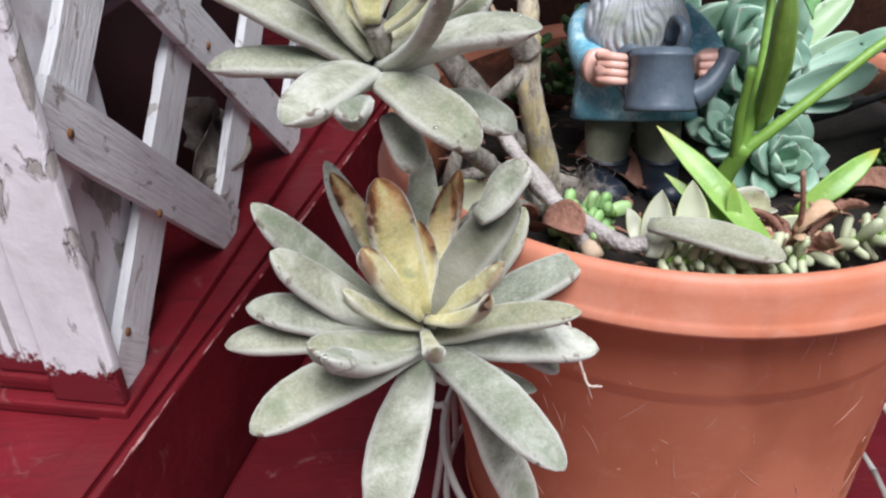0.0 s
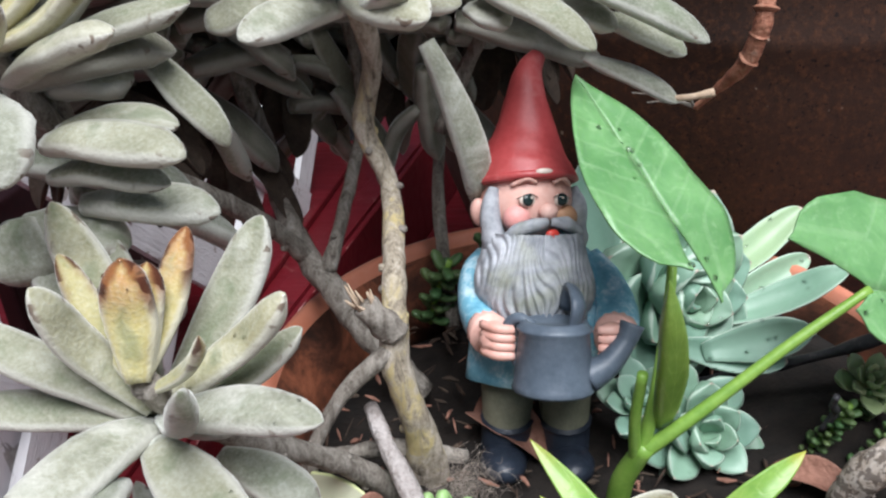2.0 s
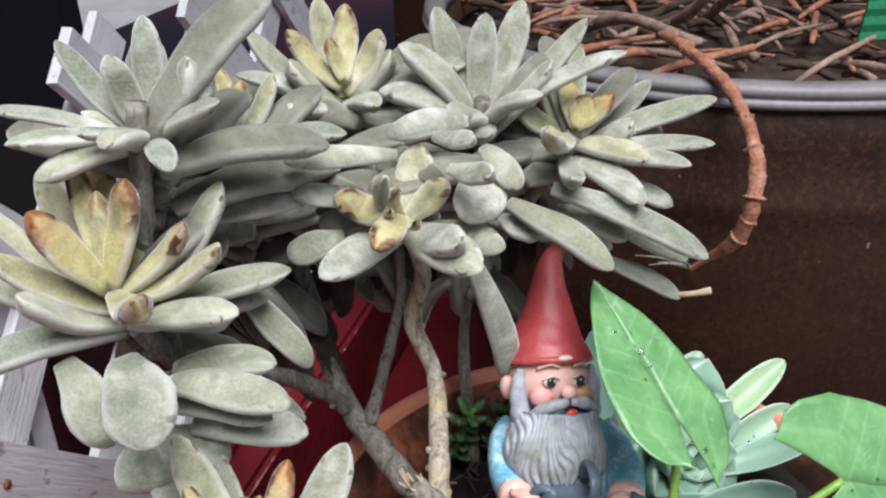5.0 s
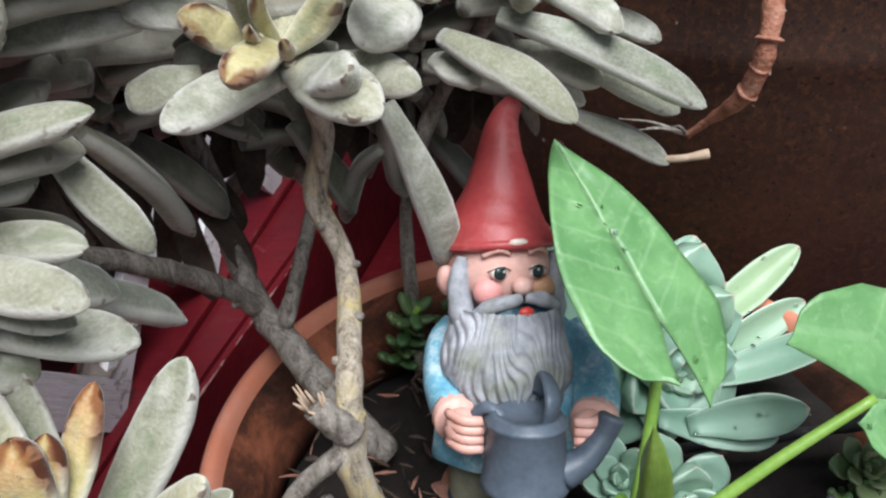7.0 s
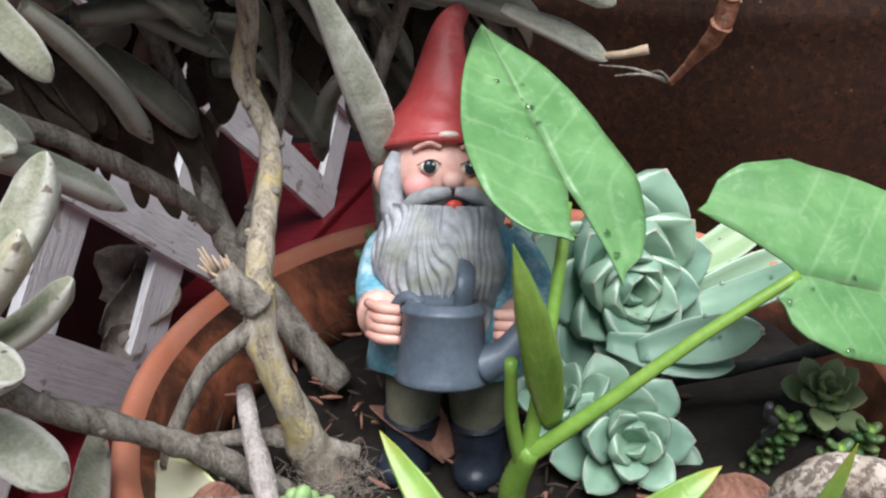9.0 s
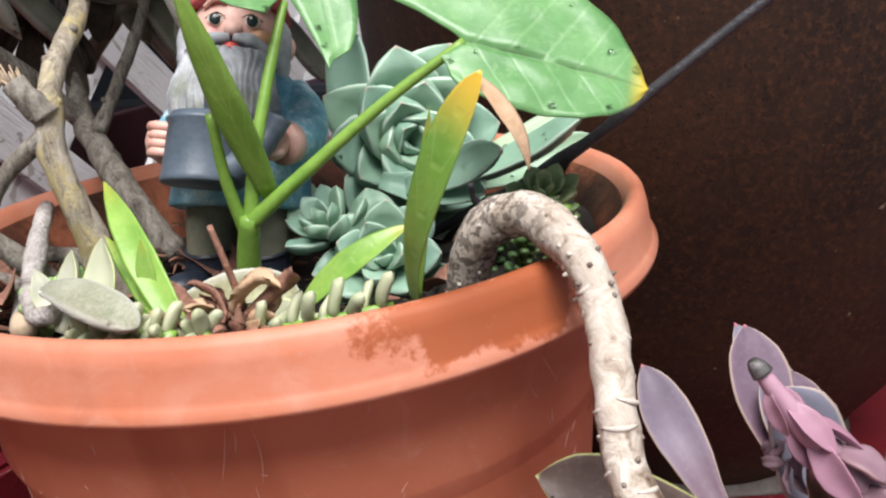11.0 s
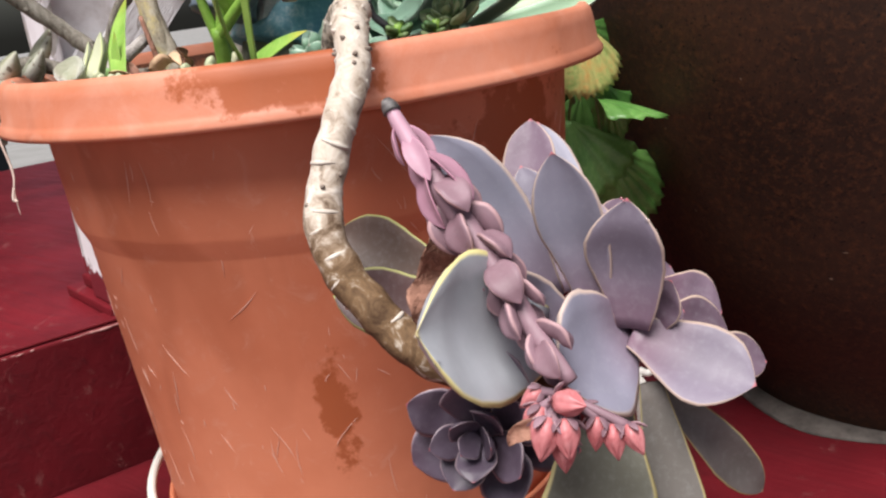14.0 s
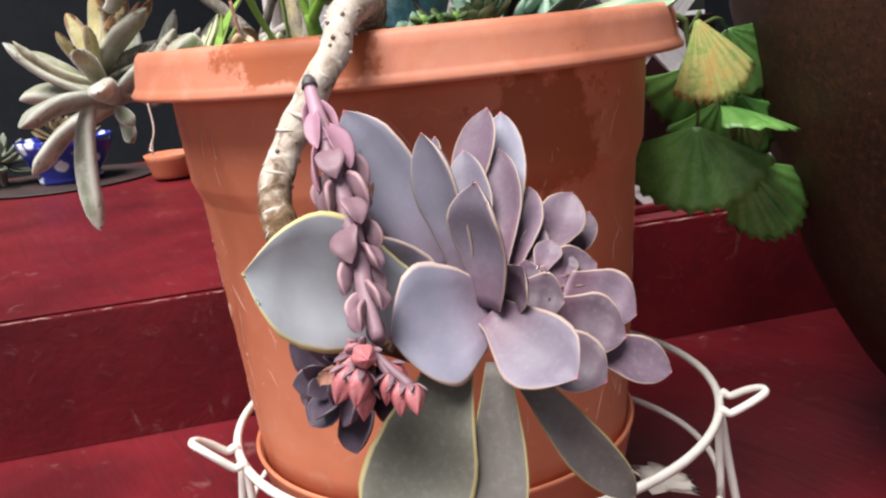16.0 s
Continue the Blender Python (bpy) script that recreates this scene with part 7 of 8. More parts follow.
strap("seedling", "bright green pointed seedling leaves with pale bases", [((0.0050, -0.0930, 0.1950), (-0.0290, -0.0622, 0.2292), 0.0092, 0.3, 0.04), ((0.0045, -0.0940, 0.1950), (-0.0270, -0.0700, 0.2150), 0.0070, 0.2, -0.03), ((-0.0060, -0.0880, 0.1950), (-0.0080, -0.0830, 0.2180), 0.0060, 0.2, -0.03)])
M_PALELEAF = waxy_material("pale_bleached_leaf", (0.46, 0.47, 0.36), (0.70, 0.70, 0.60), (0.56, 0.62, 0.24), 0.7, 0.5, None, (0.5, 0.55, 0.25), 0.2)
pale = Rose("bleached_leaves", (-0.024, -0.092, 0.196), (0, -0.8, 0.5), "bleached yellow-white succulent leaves standing in the soil", "leaf")
for b, t, w, yo in (((-0.0215, -0.0900, 0.1930), (-0.0200, -0.0810, 0.2180), 0.0115, 0.35), ((-0.0330, -0.0880, 0.1930), (-0.0300, -0.0810, 0.2150), 0.0105, 0.1), ((-0.0360, -0.0850, 0.1950), (-0.0420, -0.0830, 0.2100), 0.0075, 0.1)):
    waxy(pale, b, t, w, yo, -0.08, M_PALELEAF, 0.22, random.uniform(-0.5, 0.5), kind="bract", cup=0.5)
fallen = Rose("fallen_felt_leaf", (-0.02, -0.098, 0.203), (0.1, -0.5, 0.9), "fallen grey felted leaf lying along the rim", "leaf")
felt(fallen, (-0.0365, -0.0870, 0.2060), (0.0030, -0.1080, 0.2035), 0.0115, 0.0, 0.05)

for b, t, w, mat, label in (((-0.1060, -0.0400, 0.1900), (-0.0770, -0.0590, 0.1880), 0.0200, M_PALELEAF, "curled cream fallen leaf on the soil by the rim"), ((-0.0140, -0.0630, 0.1880), (0.0200, -0.0500, 0.1880), 0.0135, M_FELT, "grey-green fallen leaf lying by the boots"), ((0.0070, -0.0690, 0.1850), (0.0300, -0.0720, 0.1890), 0.0110, M_PALELEAF, "pale green fallen leaf lying on the soil")):
    shed = Rose("fallen_leaf", b, (0.1, -0.3, 0.95), label, "leaf", "fallen pale leaves")
    waxy(shed, b, t, w, 0.4, 0.10, mat, 0.16, 0.2, kind="felt", cup=0.7)

M_SEDUMPALE = waxy_material("yellow_green_rosette", (0.20, 0.30, 0.12), (0.38, 0.48, 0.24), (0.55, 0.60, 0.38), 0.5, 0.4, None, (0.46, 0.46, 0.26), 0.12)
# green echeverias
ge = Rose("green_echeveria", (0.0360, 0.0340, 0.2160), (0.38, -0.88, 0.26), "large pale blue-green echeveria rosette in the pot", "succulent", "green echeverias")
spiral(ge, 0.040, 26, M_GREEN, 0.74, 78, 8, thick=0.48, old=0.4, cup=0.55)
ge2 = Rose("green_echeveria", (0.0360, -0.0130, 0.1870), (0.15, -0.78, 0.58), "small blue-green echeveria offset at the pot centre", "succulent", "green echeverias")
spiral(ge2, 0.029, 19, M_GREEN, 0.66, 82, 10, thick=0.5, old=0.3, start=1.0, cup=0.4)
ge4 = Rose("green_echeveria", (0.0150, -0.0080, 0.1980), (-0.25, -0.45, 0.86), "tight blue-green echeveria offset beside the gnome", "succulent", "green echeverias")
spiral(ge4, 0.021, 14, M_GREEN, 0.55, 60, 8, thick=0.5, old=0.3, start=2.0, cup=0.4)
ge3 = Rose("green_echeveria", (0.0910, -0.0140, 0.2080), (0.1, -0.5, 0.85), "tiny yellow-green echeveria rosette near the rim", "succulent", "green echeverias")
spiral(ge3, 0.0145, 16, M_SEDUMPALE, 0.6, 75, 8, thick=0.4, old=0.6)
lf = Rose("green_echeveria", (0.055, 0.055, 0.195), (0.0, -0.5, 0.85), "long trailing blue-green echeveria leaves with wet tips", "succulent", "green echeverias")
for b, t, w, yo in (((0.050, 0.060, 0.200), (0.1030, 0.0930, 0.2205), 0.0190, 1.0), ((0.050, 0.045, 0.196), (0.1020, 0.0750, 0.2060), 0.0180, 0.5), ((0.046, 0.036, 0.200), (0.1010, 0.0357, 0.2225), 0.0175, 0.2), ((0.030, 0.012, 0.207), (0.0690, 0.0035, 0.2045), 0.0170, 0.1), ((0.040, 0.010, 0.205), (0.0760, 0.0020, 0.2190), 0.0190, 0.1), ((0.030, 0.045, 0.215), (0.0560, 0.0800, 0.2360), 0.0200, 0.2), ((0.010, 0.045, 0.205), (0.0050, 0.0700, 0.2600), 0.0260, 0.0), ((0.000, 0.040, 0.190), (-0.0420, 0.0600, 0.2150), 0.0180, 0.0)):
    waxy(lf, b, t, w * 0.80, yo, -0.10, M_GREEN, 0.42, random.uniform(-0.5, 0.5), kind="felt", cup=0.5)

# bead sedums
M_SEDUM = waxy_material("bright_sedum", (0.17, 0.36, 0.10), (0.33, 0.52, 0.20), (0.4, 0.55, 0.25), 0.2, 0.4, None, (0.45, 0.48, 0.3), 0.12)
M_PALESEDUM = waxy_material("pale_sedum", (0.36, 0.42, 0.24), (0.55, 0.58, 0.40), (0.5, 0.5, 0.35), 0.2, 0.45, None, (0.5, 0.46, 0.3), 0.15)
M_DARKSEDUM = waxy_material("dark_sedum", (0.03, 0.085, 0.03), (0.085, 0.18, 0.06), (0.2, 0.3, 0.12), 0.2, 0.4, None, (0.2, 0.22, 0.08), 0.1)


def sedum(at, label, line, mat, long, count, wid=0.5, spread=1.0):
    r = Rose("stonecrop", at, (0, -0.3, 1), label, "succulent", "stonecrops")
    pts = curve(line, 12)
    part("stem", tube(line, [0.0013] * len(line), 8, 5), M_STEMGREEN, r.ob)
    for k in range(count):
        i = min(len(pts) - 2, int(k / count * (len(pts) - 1)))
        p, t = pts[i], (pts[i + 1] - pts[max(0, i - 1)]).normalized()
        o = Matrix.Rotation(k * 2.4, 3, t) @ t.orthogonal().normalized()
        L = long * random.uniform(0.8, 1.15)
        part("leaf", leaf_mesh(p, p + (o * spread + t * 0.45).normalized() * L, L * wid, L * wid * 0.85, t, -0.05, "bean", random.random() * 0.5, 0.05, 8, 8, 0.03), mat, r.ob)


sedum((-0.0507, -0.0574, 0.19), "bright green bead stonecrop on the soil", [(-0.062, -0.050, 0.186), (-0.052, -0.056, 0.193), (-0.042, -0.066, 0.198)], M_SEDUM, 0.0088, 24, 0.62)
sedum((-0.055, -0.066, 0.19), "bright green bead stonecrop on the soil", [(-0.058, -0.062, 0.186), (-0.053, -0.070, 0.193), (-0.048, -0.074, 0.197)], M_SEDUM, 0.0078, 16, 0.62)
sedum((-0.01, -0.092, 0.192), "pale jelly-bean stonecrop under the seedlings", [(-0.030, -0.088, 0.192), (-0.012, -0.096, 0.196), (0.006, -0.098, 0.197)], M_PALESEDUM, 0.0085, 44)
sedum((0.012, -0.085, 0.19), "pale jelly-bean stonecrop under the seedlings", [(-0.010, -0.080, 0.188), (0.006, -0.090, 0.194), (0.014, -0.097, 0.196)], M_PALESEDUM, 0.0080, 26)
sedum((0.05, -0.085, 0.19), "trailing pale stonecrop with plump leaves", [(0.020, -0.086, 0.192), (0.040, -0.085, 0.195), (0.058, -0.080, 0.197)], M_PALESEDUM, 0.0105, 26, 0.42)
for dx, dy in ((0, 0), (0.010, 0.008), (-0.010, 0.012), (0.004, 0.022)):
    sedum((0.086 + dx, -0.035 + dy, 0.19), "dark green knobbly stonecrop by the rim", [(0.082 + dx, -0.030 + dy, 0.182), (0.086 + dx, -0.036 + dy, 0.196), (0.089 + dx, -0.038 + dy, 0.208)], M_DARKSEDUM, 0.0052, 36, 0.6)
sedum((-0.035, 0.085, 0.19), "dark green stonecrop in the shade", [(-0.040, 0.085, 0.180), (-0.036, 0.082, 0.200), (-0.030, 0.080, 0.222)], M_DARKSEDUM, 0.011, 26, 0.5)
sedum((-0.060, 0.075, 0.19), "dark green stonecrop in the shade", [(-0.062, 0.075, 0.180), (-0.058, 0.072, 0.198), (-0.052, 0.068, 0.215)], M_DARKSEDUM, 0.010, 22, 0.5)

# dead leaves, twigs
litter = Rose("dry_leaf_clump", (0.016, -0.083, 0.197), (0, -0.4, 0.9), "crumpled dry brown leaf clump among the stonecrops", "dead leaf", "dead leaves")
for k in range(30):
    a = k * 2.4
    o = Vector((math.cos(a), math.sin(a) * 0.7, random.uniform(-0.1, 0.8)))
    b = Vector((0.014, -0.085, 0.193)) + o * random.uniform(0.001, 0.006)
    part("leaf", leaf_mesh(b, b + o * random.uniform(0.008, 0.017), random.uniform(0.002, 0.007), 0.0006, litter.axis, random.uniform(-0.3, 0.3), "felt", 0.0, random.uniform(-1.2, 1.2), 10, 8, 0.16, 0.0, random.uniform(-1.5, 1.5)), M_DRY if k % 3 else M_TAN, litter.ob)
for b, t, w in (((-0.068, -0.066, 0.192), (-0.056, -0.082, 0.1995), 0.0150), ((-0.072, -0.056, 0.190), (-0.082, -0.066, 0.203), 0.012), ((-0.020, -0.012, 0.178), (-0.045, 0.010, 0.182), 0.018), ((0.055, -0.030, 0.182), (0.075, -0.045, 0.186), 0.012)):
    dl = Rose("fallen_dry_leaf", b, (0, -0.3, 1), "curled orange-brown fallen leaf on the soil", "dead leaf", "dead leaves")
    waxy(dl, b, t, w, 0, 0.15, M_DRY, 0.08, kind="felt", cup=0.7)
M_BLACK = simple("black_twig_bark", [(0.3, (0.022, 0.021, 0.024)), (0.6, (0.06, 0.056, 0.062)), (0.78, (0.25, 0.22, 0.19))], 150, 0.5, 700, 0.4)
tw = part("black_twig", tube([(0.040, 0.020, 0.183), (0.095, 0.000, 0.2145), (0.1271, -0.0035, 0.2380), (0.1524, -0.0030, 0.2565), (0.205, -0.002, 0.294), (0.26, 0.0, 0.333)], [0.0019, 0.0019, 0.0018, 0.0016, 0.0015, 0.0014], 10, 10, 0.15, 0.4), M_BLACK)
tagged(tw, "long dark twig slanting out of the pot", "twig")
tw = part("dry_twig", tube([(0.018, -0.080, 0.190), (0.0165, -0.0835, 0.206), (0.0135, -0.0850, 0.2215)], [0.0012, 0.0010, 0.0007], 6, 5, 0.2, 0.2), M_DRY)
tagged(tw, "thin upright brown twig in the soil", "twig")
tw = part("dry_twig", tube([(0.0720, -0.0240, 0.196), (0.0745, -0.0270, 0.2060), (0.0715, -0.0300, 0.2110), (0.0710, -0.0320, 0.2165)], [0.0012, 0.0012, 0.0010, 0.0012], 6, 5, 0.2, 0.4), M_BLACK)
tagged(tw, "crooked dark flower remnant on an echeveria", "twig")

# ---- bare red-brown stem hanging from the big planter ----
M_REDSTEM = simple("red_brown_stem", [(0.3, (0.12, 0.04, 0.025)), (0.48, (0.32, 0.125, 0.07)), (0.6, (0.40, 0.19, 0.12)), (0.72, (0.55, 0.38, 0.30))], 130, 0.65, 500, 0.7, 0.002)
RS = [(0.060, 0.225, 0.352), (0.066, 0.190, 0.352), (0.078, 0.148, 0.3415), (0.0800, 0.112, 0.325), (0.0770, 0.0960, 0.308), (0.0735, 0.0985, 0.287), (0.0650, 0.1110, 0.270), (0.0590, 0.1180, 0.2600)]
M_SHEATH = simple("pale_brown_sheath", [(0.3, (0.22, 0.12, 0.08)), (0.7, (0.50, 0.36, 0.27))], 180, 0.8, 600, 0.5)
rst = thing("hanging_stem", RS[3], "bare jointed red-brown stem hooked over the planter rim", "plant stem")
part("stem", tube(RS, [0.0030, 0.0030, 0.0031, 0.0032, 0.0034, 0.0036, 0.0020, 0.0013], 14, 12, 0.25, 0.3), M_REDSTEM, rst)
line = curve(RS, 8)
for i in range(4, len(line) - 14, 4):
    t = (line[i + 1] - line[i - 1]).normalized()
    k = random.uniform(0.85, 1.15)
    part("joint", tube([line[i] - t * 0.0012, line[i] - t * 0.0002, line[i] + t * 0.0010], [0.0031, 0.0039 * k, 0.0030], 14, 3, 0.3, 0.2, seed=i), M_SHEATH if i % 2 else M_REDSTEM, rst)
    o = Matrix.Rotation(i * 2.4, 3, t) @ t.orthogonal().normalized()
    part("bud_scar", tube([line[i] + o * 0.0026, line[i] + o * 0.0044 + t * 0.0006], [0.0012, 0.0006], 7, 2, 0.3), M_SHEATH, rst)
for o in ((-0.022, -0.002, 0.004), (-0.016, 0.004, 0.002), (-0.008, -0.004, 0.006), (-0.028, 0.003, 0.007)):
    e = Vector(RS[-1])
    part("root", tube([e, e + Vector(o) * 0.5 + Vector((0, 0, 0.002)), e + Vector(o)], [0.0009, 0.0006, 0.0003], 5, 4), M_BARK, rst, "fine dry aerial root")
tw = part("dry_twig", tube([(0.0264, 0.0347, 0.2945), (0.0343, 0.0340, 0.2951), (0.0416, 0.0338, 0.2964)], [0.0009, 0.0012, 0.0014], 7, 5, 0.2, 0.3), M_SPLINTER)
tagged(tw, "short pale broken twig among the leaves", "twig")

# mulch of dead stems inside the big planter
M_MULCH = simple("mulch_soil", [(0.3, (0.02, 0.012, 0.008)), (0.7, (0.07, 0.04, 0.025))], 60, 0.95, 400, 0.5, 0.002)
pm = part("planter_soil", revolve([(0.0, 0.407), (0.07, 0.409), (0.15, 0.403), (0.2040, 0.399)], 64, BC), M_MULCH)
tagged(pm, "dark mulch filling the big planter", "soil", kind="stuff")
rng = random.Random(7)
bm = bmesh.new()
for k in range(290):
    a, r = rng.uniform(0, 6.283), 0.192 * math.sqrt(rng.random())
    c = Vector((BC[0] + r * math.cos(a), BC[1] + r * math.sin(a), LOW + 0.413 + rng.random() * 0.012))
    b, l = rng.uniform(0, 6.283), rng.choice((0.008, 0.015, 0.03, 0.045))
    th = rng.uniform(0.4, 1.3)
    o = Vector((math.cos(b), math.sin(b), rng.uniform(-0.25, 0.3))) * l
    tube([c - o, c + Vector((0, 0, 0.003)), c + o], [0.0018 * th, 0.0024 * th, 0.0014 * th], 7, 4, 0.3, 0.3, bm=bm, mat=k % 3)
M_DEADSTEM = simple("dead_pinkish_stem", [(0.3, (0.09, 0.055, 0.04)), (0.5, (0.22, 0.14, 0.105)), (0.7, (0.40, 0.29, 0.23))], 120, 0.8, 500, 0.6)
mul = part("dead_stem_litter", bm, [M_DEADSTEM, M_REDSTEM, M_MULCH])
tagged(mul, "tangle of dry red-brown stems lying on the mulch", "litter", kind="stuff")
for k, (a, b, c) in enumerate((((0.075, 0.30, 0.335), (0.085, 0.25, 0.36), (0.100, 0.215, 0.40)), ((0.11, 0.32, 0.335), (0.118, 0.27, 0.37), (0.135, 0.23, 0.42)), ((0.02, 0.30, 0.335), (0.045, 0.25, 0.355), (0.075, 0.20, 0.352)))):
    bark("bare_branch", [a, b, c], [0.0052, 0.0048, 0.0040], "bare pinkish-brown dead stem in the planter", M_DEADSTEM)
M_STRAP = simple("green_webbing", [(0.35, (0.0, 0.11, 0.04)), (0.65, (0.01, 0.2, 0.08))], 300, 0.7, 1500, 0.6)
bm = bmesh.new()
rows = []
for i in range(25):
    f = i / 24
    p = Vector((0.185 + 0.02 * f, 0.225 + 0.02 * f, 0.345 + 0.10 * f))
    rows.append([bm.verts.new(p + Vector((0.014 * e, 0.002 * e, 0)) + Vector((0, 0.0012 * (i % 2), 0)) + Vector((0, 0.002 * y, 0))) for e, y in ((-1, 0), (1, 0), (1, 1), (-1, 1))])
for r, q in zip(rows, rows[1:]):
    for k in range(4):
        bm.faces.new((r[k], r[(k + 1) % 4], q[(k + 1) % 4], q[k]))
st = part("green_strap", bm, M_STRAP, smooth=False)
tagged(st, "bright green woven webbing strap standing in the planter", "strap")

# ---- geranium leaves behind the pot ----
M_GERAN = glossy_leaf("geranium_green", (0.06, 0.17, 0.035), (0.15, 0.32, 0.08), (0.22, 0.38, 0.13), (0.3, 0.25, 0.04))
M_GERANDRY = simple("yellowed_geranium", [(0.38, (0.20, 0.33, 0.08)), (0.5, (0.45, 0.45, 0.15)), (0.6, (0.55, 0.36, 0.11)), (0.75, (0.34, 0.19, 0.07))], 45, 0.7, 400, 0.4)


def fan_leaf(parent, attach, tip, width, face, mat, sweep=150):
    """A pleated, scalloped fan-shaped leaf."""
    attach, tip = Vector(attach), Vector(tip)
    d = (tip - attach)
    long = d.length
    d.normalize()
    nrm = Vector(face)
    nrm = (nrm - d * nrm.dot(d)).normalized()
    s = d.cross(nrm)
    bm = bmesh.new()
    grow = bm.verts.layers.float_color.new("grow")
    rows = []
    n = 44
    for i in range(n + 1):
        u = i / n * 2 - 1
        a = radians(sweep / 2) * u
        row = []
        for j in range(11):
            f = j / 10
            r = long * f * (1 + 0.035 * math.cos(u * 40) * f ** 3 - 0.12 * abs(u) ** 2 * (1 if width > 0.9 else 2))
            x, y = math.sin(a) * r * width, math.cos(a) * r
            pleat = 0.022 * r * math.cos(u * 24) * (1 - 0.4 * abs(u)) - 0.22 * r * u * u * f - 0.12 * r * f
            v = bm.verts.new(attach + d * y + s * x + nrm * pleat)
            v[grow] = (f * 0.8, abs(math.cos(u * 12)), 0, 0.5)
            row.append(v)
        rows.append(row)
    for r, q in zip(rows, rows[1:]):
        for k in range(10):
            bm.faces.new((r[k], r[k + 1], q[k + 1], q[k]))
    bmesh.ops.remove_doubles(bm, verts=bm.verts, dist=0.0001)
    bmesh.ops.solidify(bm, geom=list(bm.faces), thickness=0.0005)
    return part("leaf", bm, mat, parent)


ger = thing("geranium", (0.05, 0.135, 0.18), "drooping green geranium leaves with one withered yellow leaf", "plant")
SRC = (0.046, 0.132, 0.188)
M_DULLSTEM = simple("dull_green_stem", [(0.3, (0.05, 0.09, 0.025)), (0.7, (0.14, 0.19, 0.06))], 120, 0.5, 500, 0.2)
for at_, tip_, w, face, mat, sweep in (((0.052, 0.146, 0.152), (0.0843, 0.1670, 0.1420), 0.75, (-0.1, 0.1, 1.0), M_GERAN, 150), ((0.036, 0.147, 0.140), (0.0380, 0.1380, 0.0950), 1.05, (0.65, -0.7, 0.25), M_GERAN, 140),
                                       ((0.046, 0.163, 0.122), (0.0660, 0.1880, 0.0780), 0.75, (0.5, -0.7, 0.5), M_GERAN, 95), ((0.050, 0.134, 0.196), (0.0640, 0.1390, 0.1560), 0.95, (0.8, -0.6, 0.2), M_GERANDRY, 72),
                                       ((0.053, 0.160, 0.156), (0.0500, 0.1660, 0.1200), 0.4, (0.3, -0.9, 0.2), M_GERAN, 150), ((0.026, 0.160, 0.172), (0.0180, 0.1700, 0.1300), 0.9, (0.7, -0.6, 0.2), M_GERAN, 150),
                                       ((0.036, 0.170, 0.188), (0.0420, 0.1840, 0.1500), 0.9, (0.7, -0.6, 0.3), M_GERAN, 150), ((0.030, 0.172, 0.152), (0.0300, 0.1880, 0.1080), 0.9, (0.7, -0.6, 0.3), M_GERAN, 150)):
    part("leaf_stalk", tube([SRC, (Vector(SRC) + Vector(at_)) / 2 + Vector((0.004, 0.002, 0.006)), at_], [0.0011, 0.0010, 0.0008], 8, 5), M_DULLSTEM, ger)
    fan_leaf(ger, at_, tip_, w, face, mat, sweep)
part("main_stem", tube([(0.030, 0.095, 0.180), (0.040, 0.114, 0.198), (0.046, 0.128, 0.196), SRC, (0.044, 0.140, 0.150)], [0.0018, 0.0017, 0.0016, 0.0015, 0.0012], 10, 6), M_DULLSTEM, ger)

# ---- things far back on the deck ----


def china():
    m, nt, b = material("blue_white_china", 0.15, 0.0, 0.5)
    co = coords(nt)
    v = node(nt, "ShaderNodeTexVoronoi", Scale=34.0)
    nt.links.new(co, v.inputs["Vector"])
    n = noise_tex(nt, 80, 3, 0.6, co)
    f = calc(nt, "ADD", v.outputs["Distance"], calc(nt, "MULTIPLY", n, 0.4))
    nt.links.new(ramp(nt, f, [(0.5, (0.72, 0.74, 0.8)), (0.58, (0.03, 0.05, 0.35)), (0.8, (0.02, 0.03, 0.26))]), b.inputs["Base Color"])
    return m


bowl = part("china_bowl", revolve([(0.0, 0.0), (0.046, 0.0), (0.048, 0.006), (0.044, 0.012), (0.058, 0.03), (0.068, 0.055), (0.071, 0.066), (0.068, 0.067), (0.064, 0.055), (0.052, 0.03), (0.0, 0.02)], 48, (-1.100, -0.035, DECK + 0.004)), china())
tagged(bowl, "blue and white patterned china bowl on a dark tray", "bowl")
M_TRAY = simple("dark_tray", [(0.3, (0.02, 0.012, 0.012)), (0.7, (0.05, 0.028, 0.026))], 30, 0.6)
tray = part("tray", revolve([(0.0, 0.0), (0.13, 0.0), (0.139, 0.003), (0.136, 0.004), (0.0, 0.0035)], 48, (-1.12, -0.040, DECK)), M_TRAY)
tagged(tray, "round dark tray under the china bowl", "tray")
tp = part("terracotta_bowl", revolve([(0.0, 0.0), (0.028, 0.0), (0.030, 0.004), (0.036, 0.026), (0.039, 0.034), (0.036, 0.035), (0.032, 0.028), (0.0, 0.02)], 40, (-0.955, 0.088, DECK + 0.004)), M_POT)
tagged(tp, "small terracotta bowl standing far back on the porch", "bowl")

# fluff caught at the foot of the trunk
rng = random.Random(5)
bm = bmesh.new()
for k in range(340):
    c = Vector((-0.050 + rng.gauss(0, 0.006), -0.038 + rng.gauss(0, 0.006), 0.187 + abs(rng.gauss(0, 0.005))))
    o = Vector((rng.gauss(0, 1), rng.gauss(0, 1), rng.gauss(0, 0.8))).normalized() * rng.uniform(0.0015, 0.0045)
    w = Vector((rng.gauss(0, 1), rng.gauss(0, 1), rng.gauss(0, 1))) * 0.0016
    tube([c - o, c + w, c + o], [0.00004, 0.00005, 0.00003], 4, 3, bm=bm)
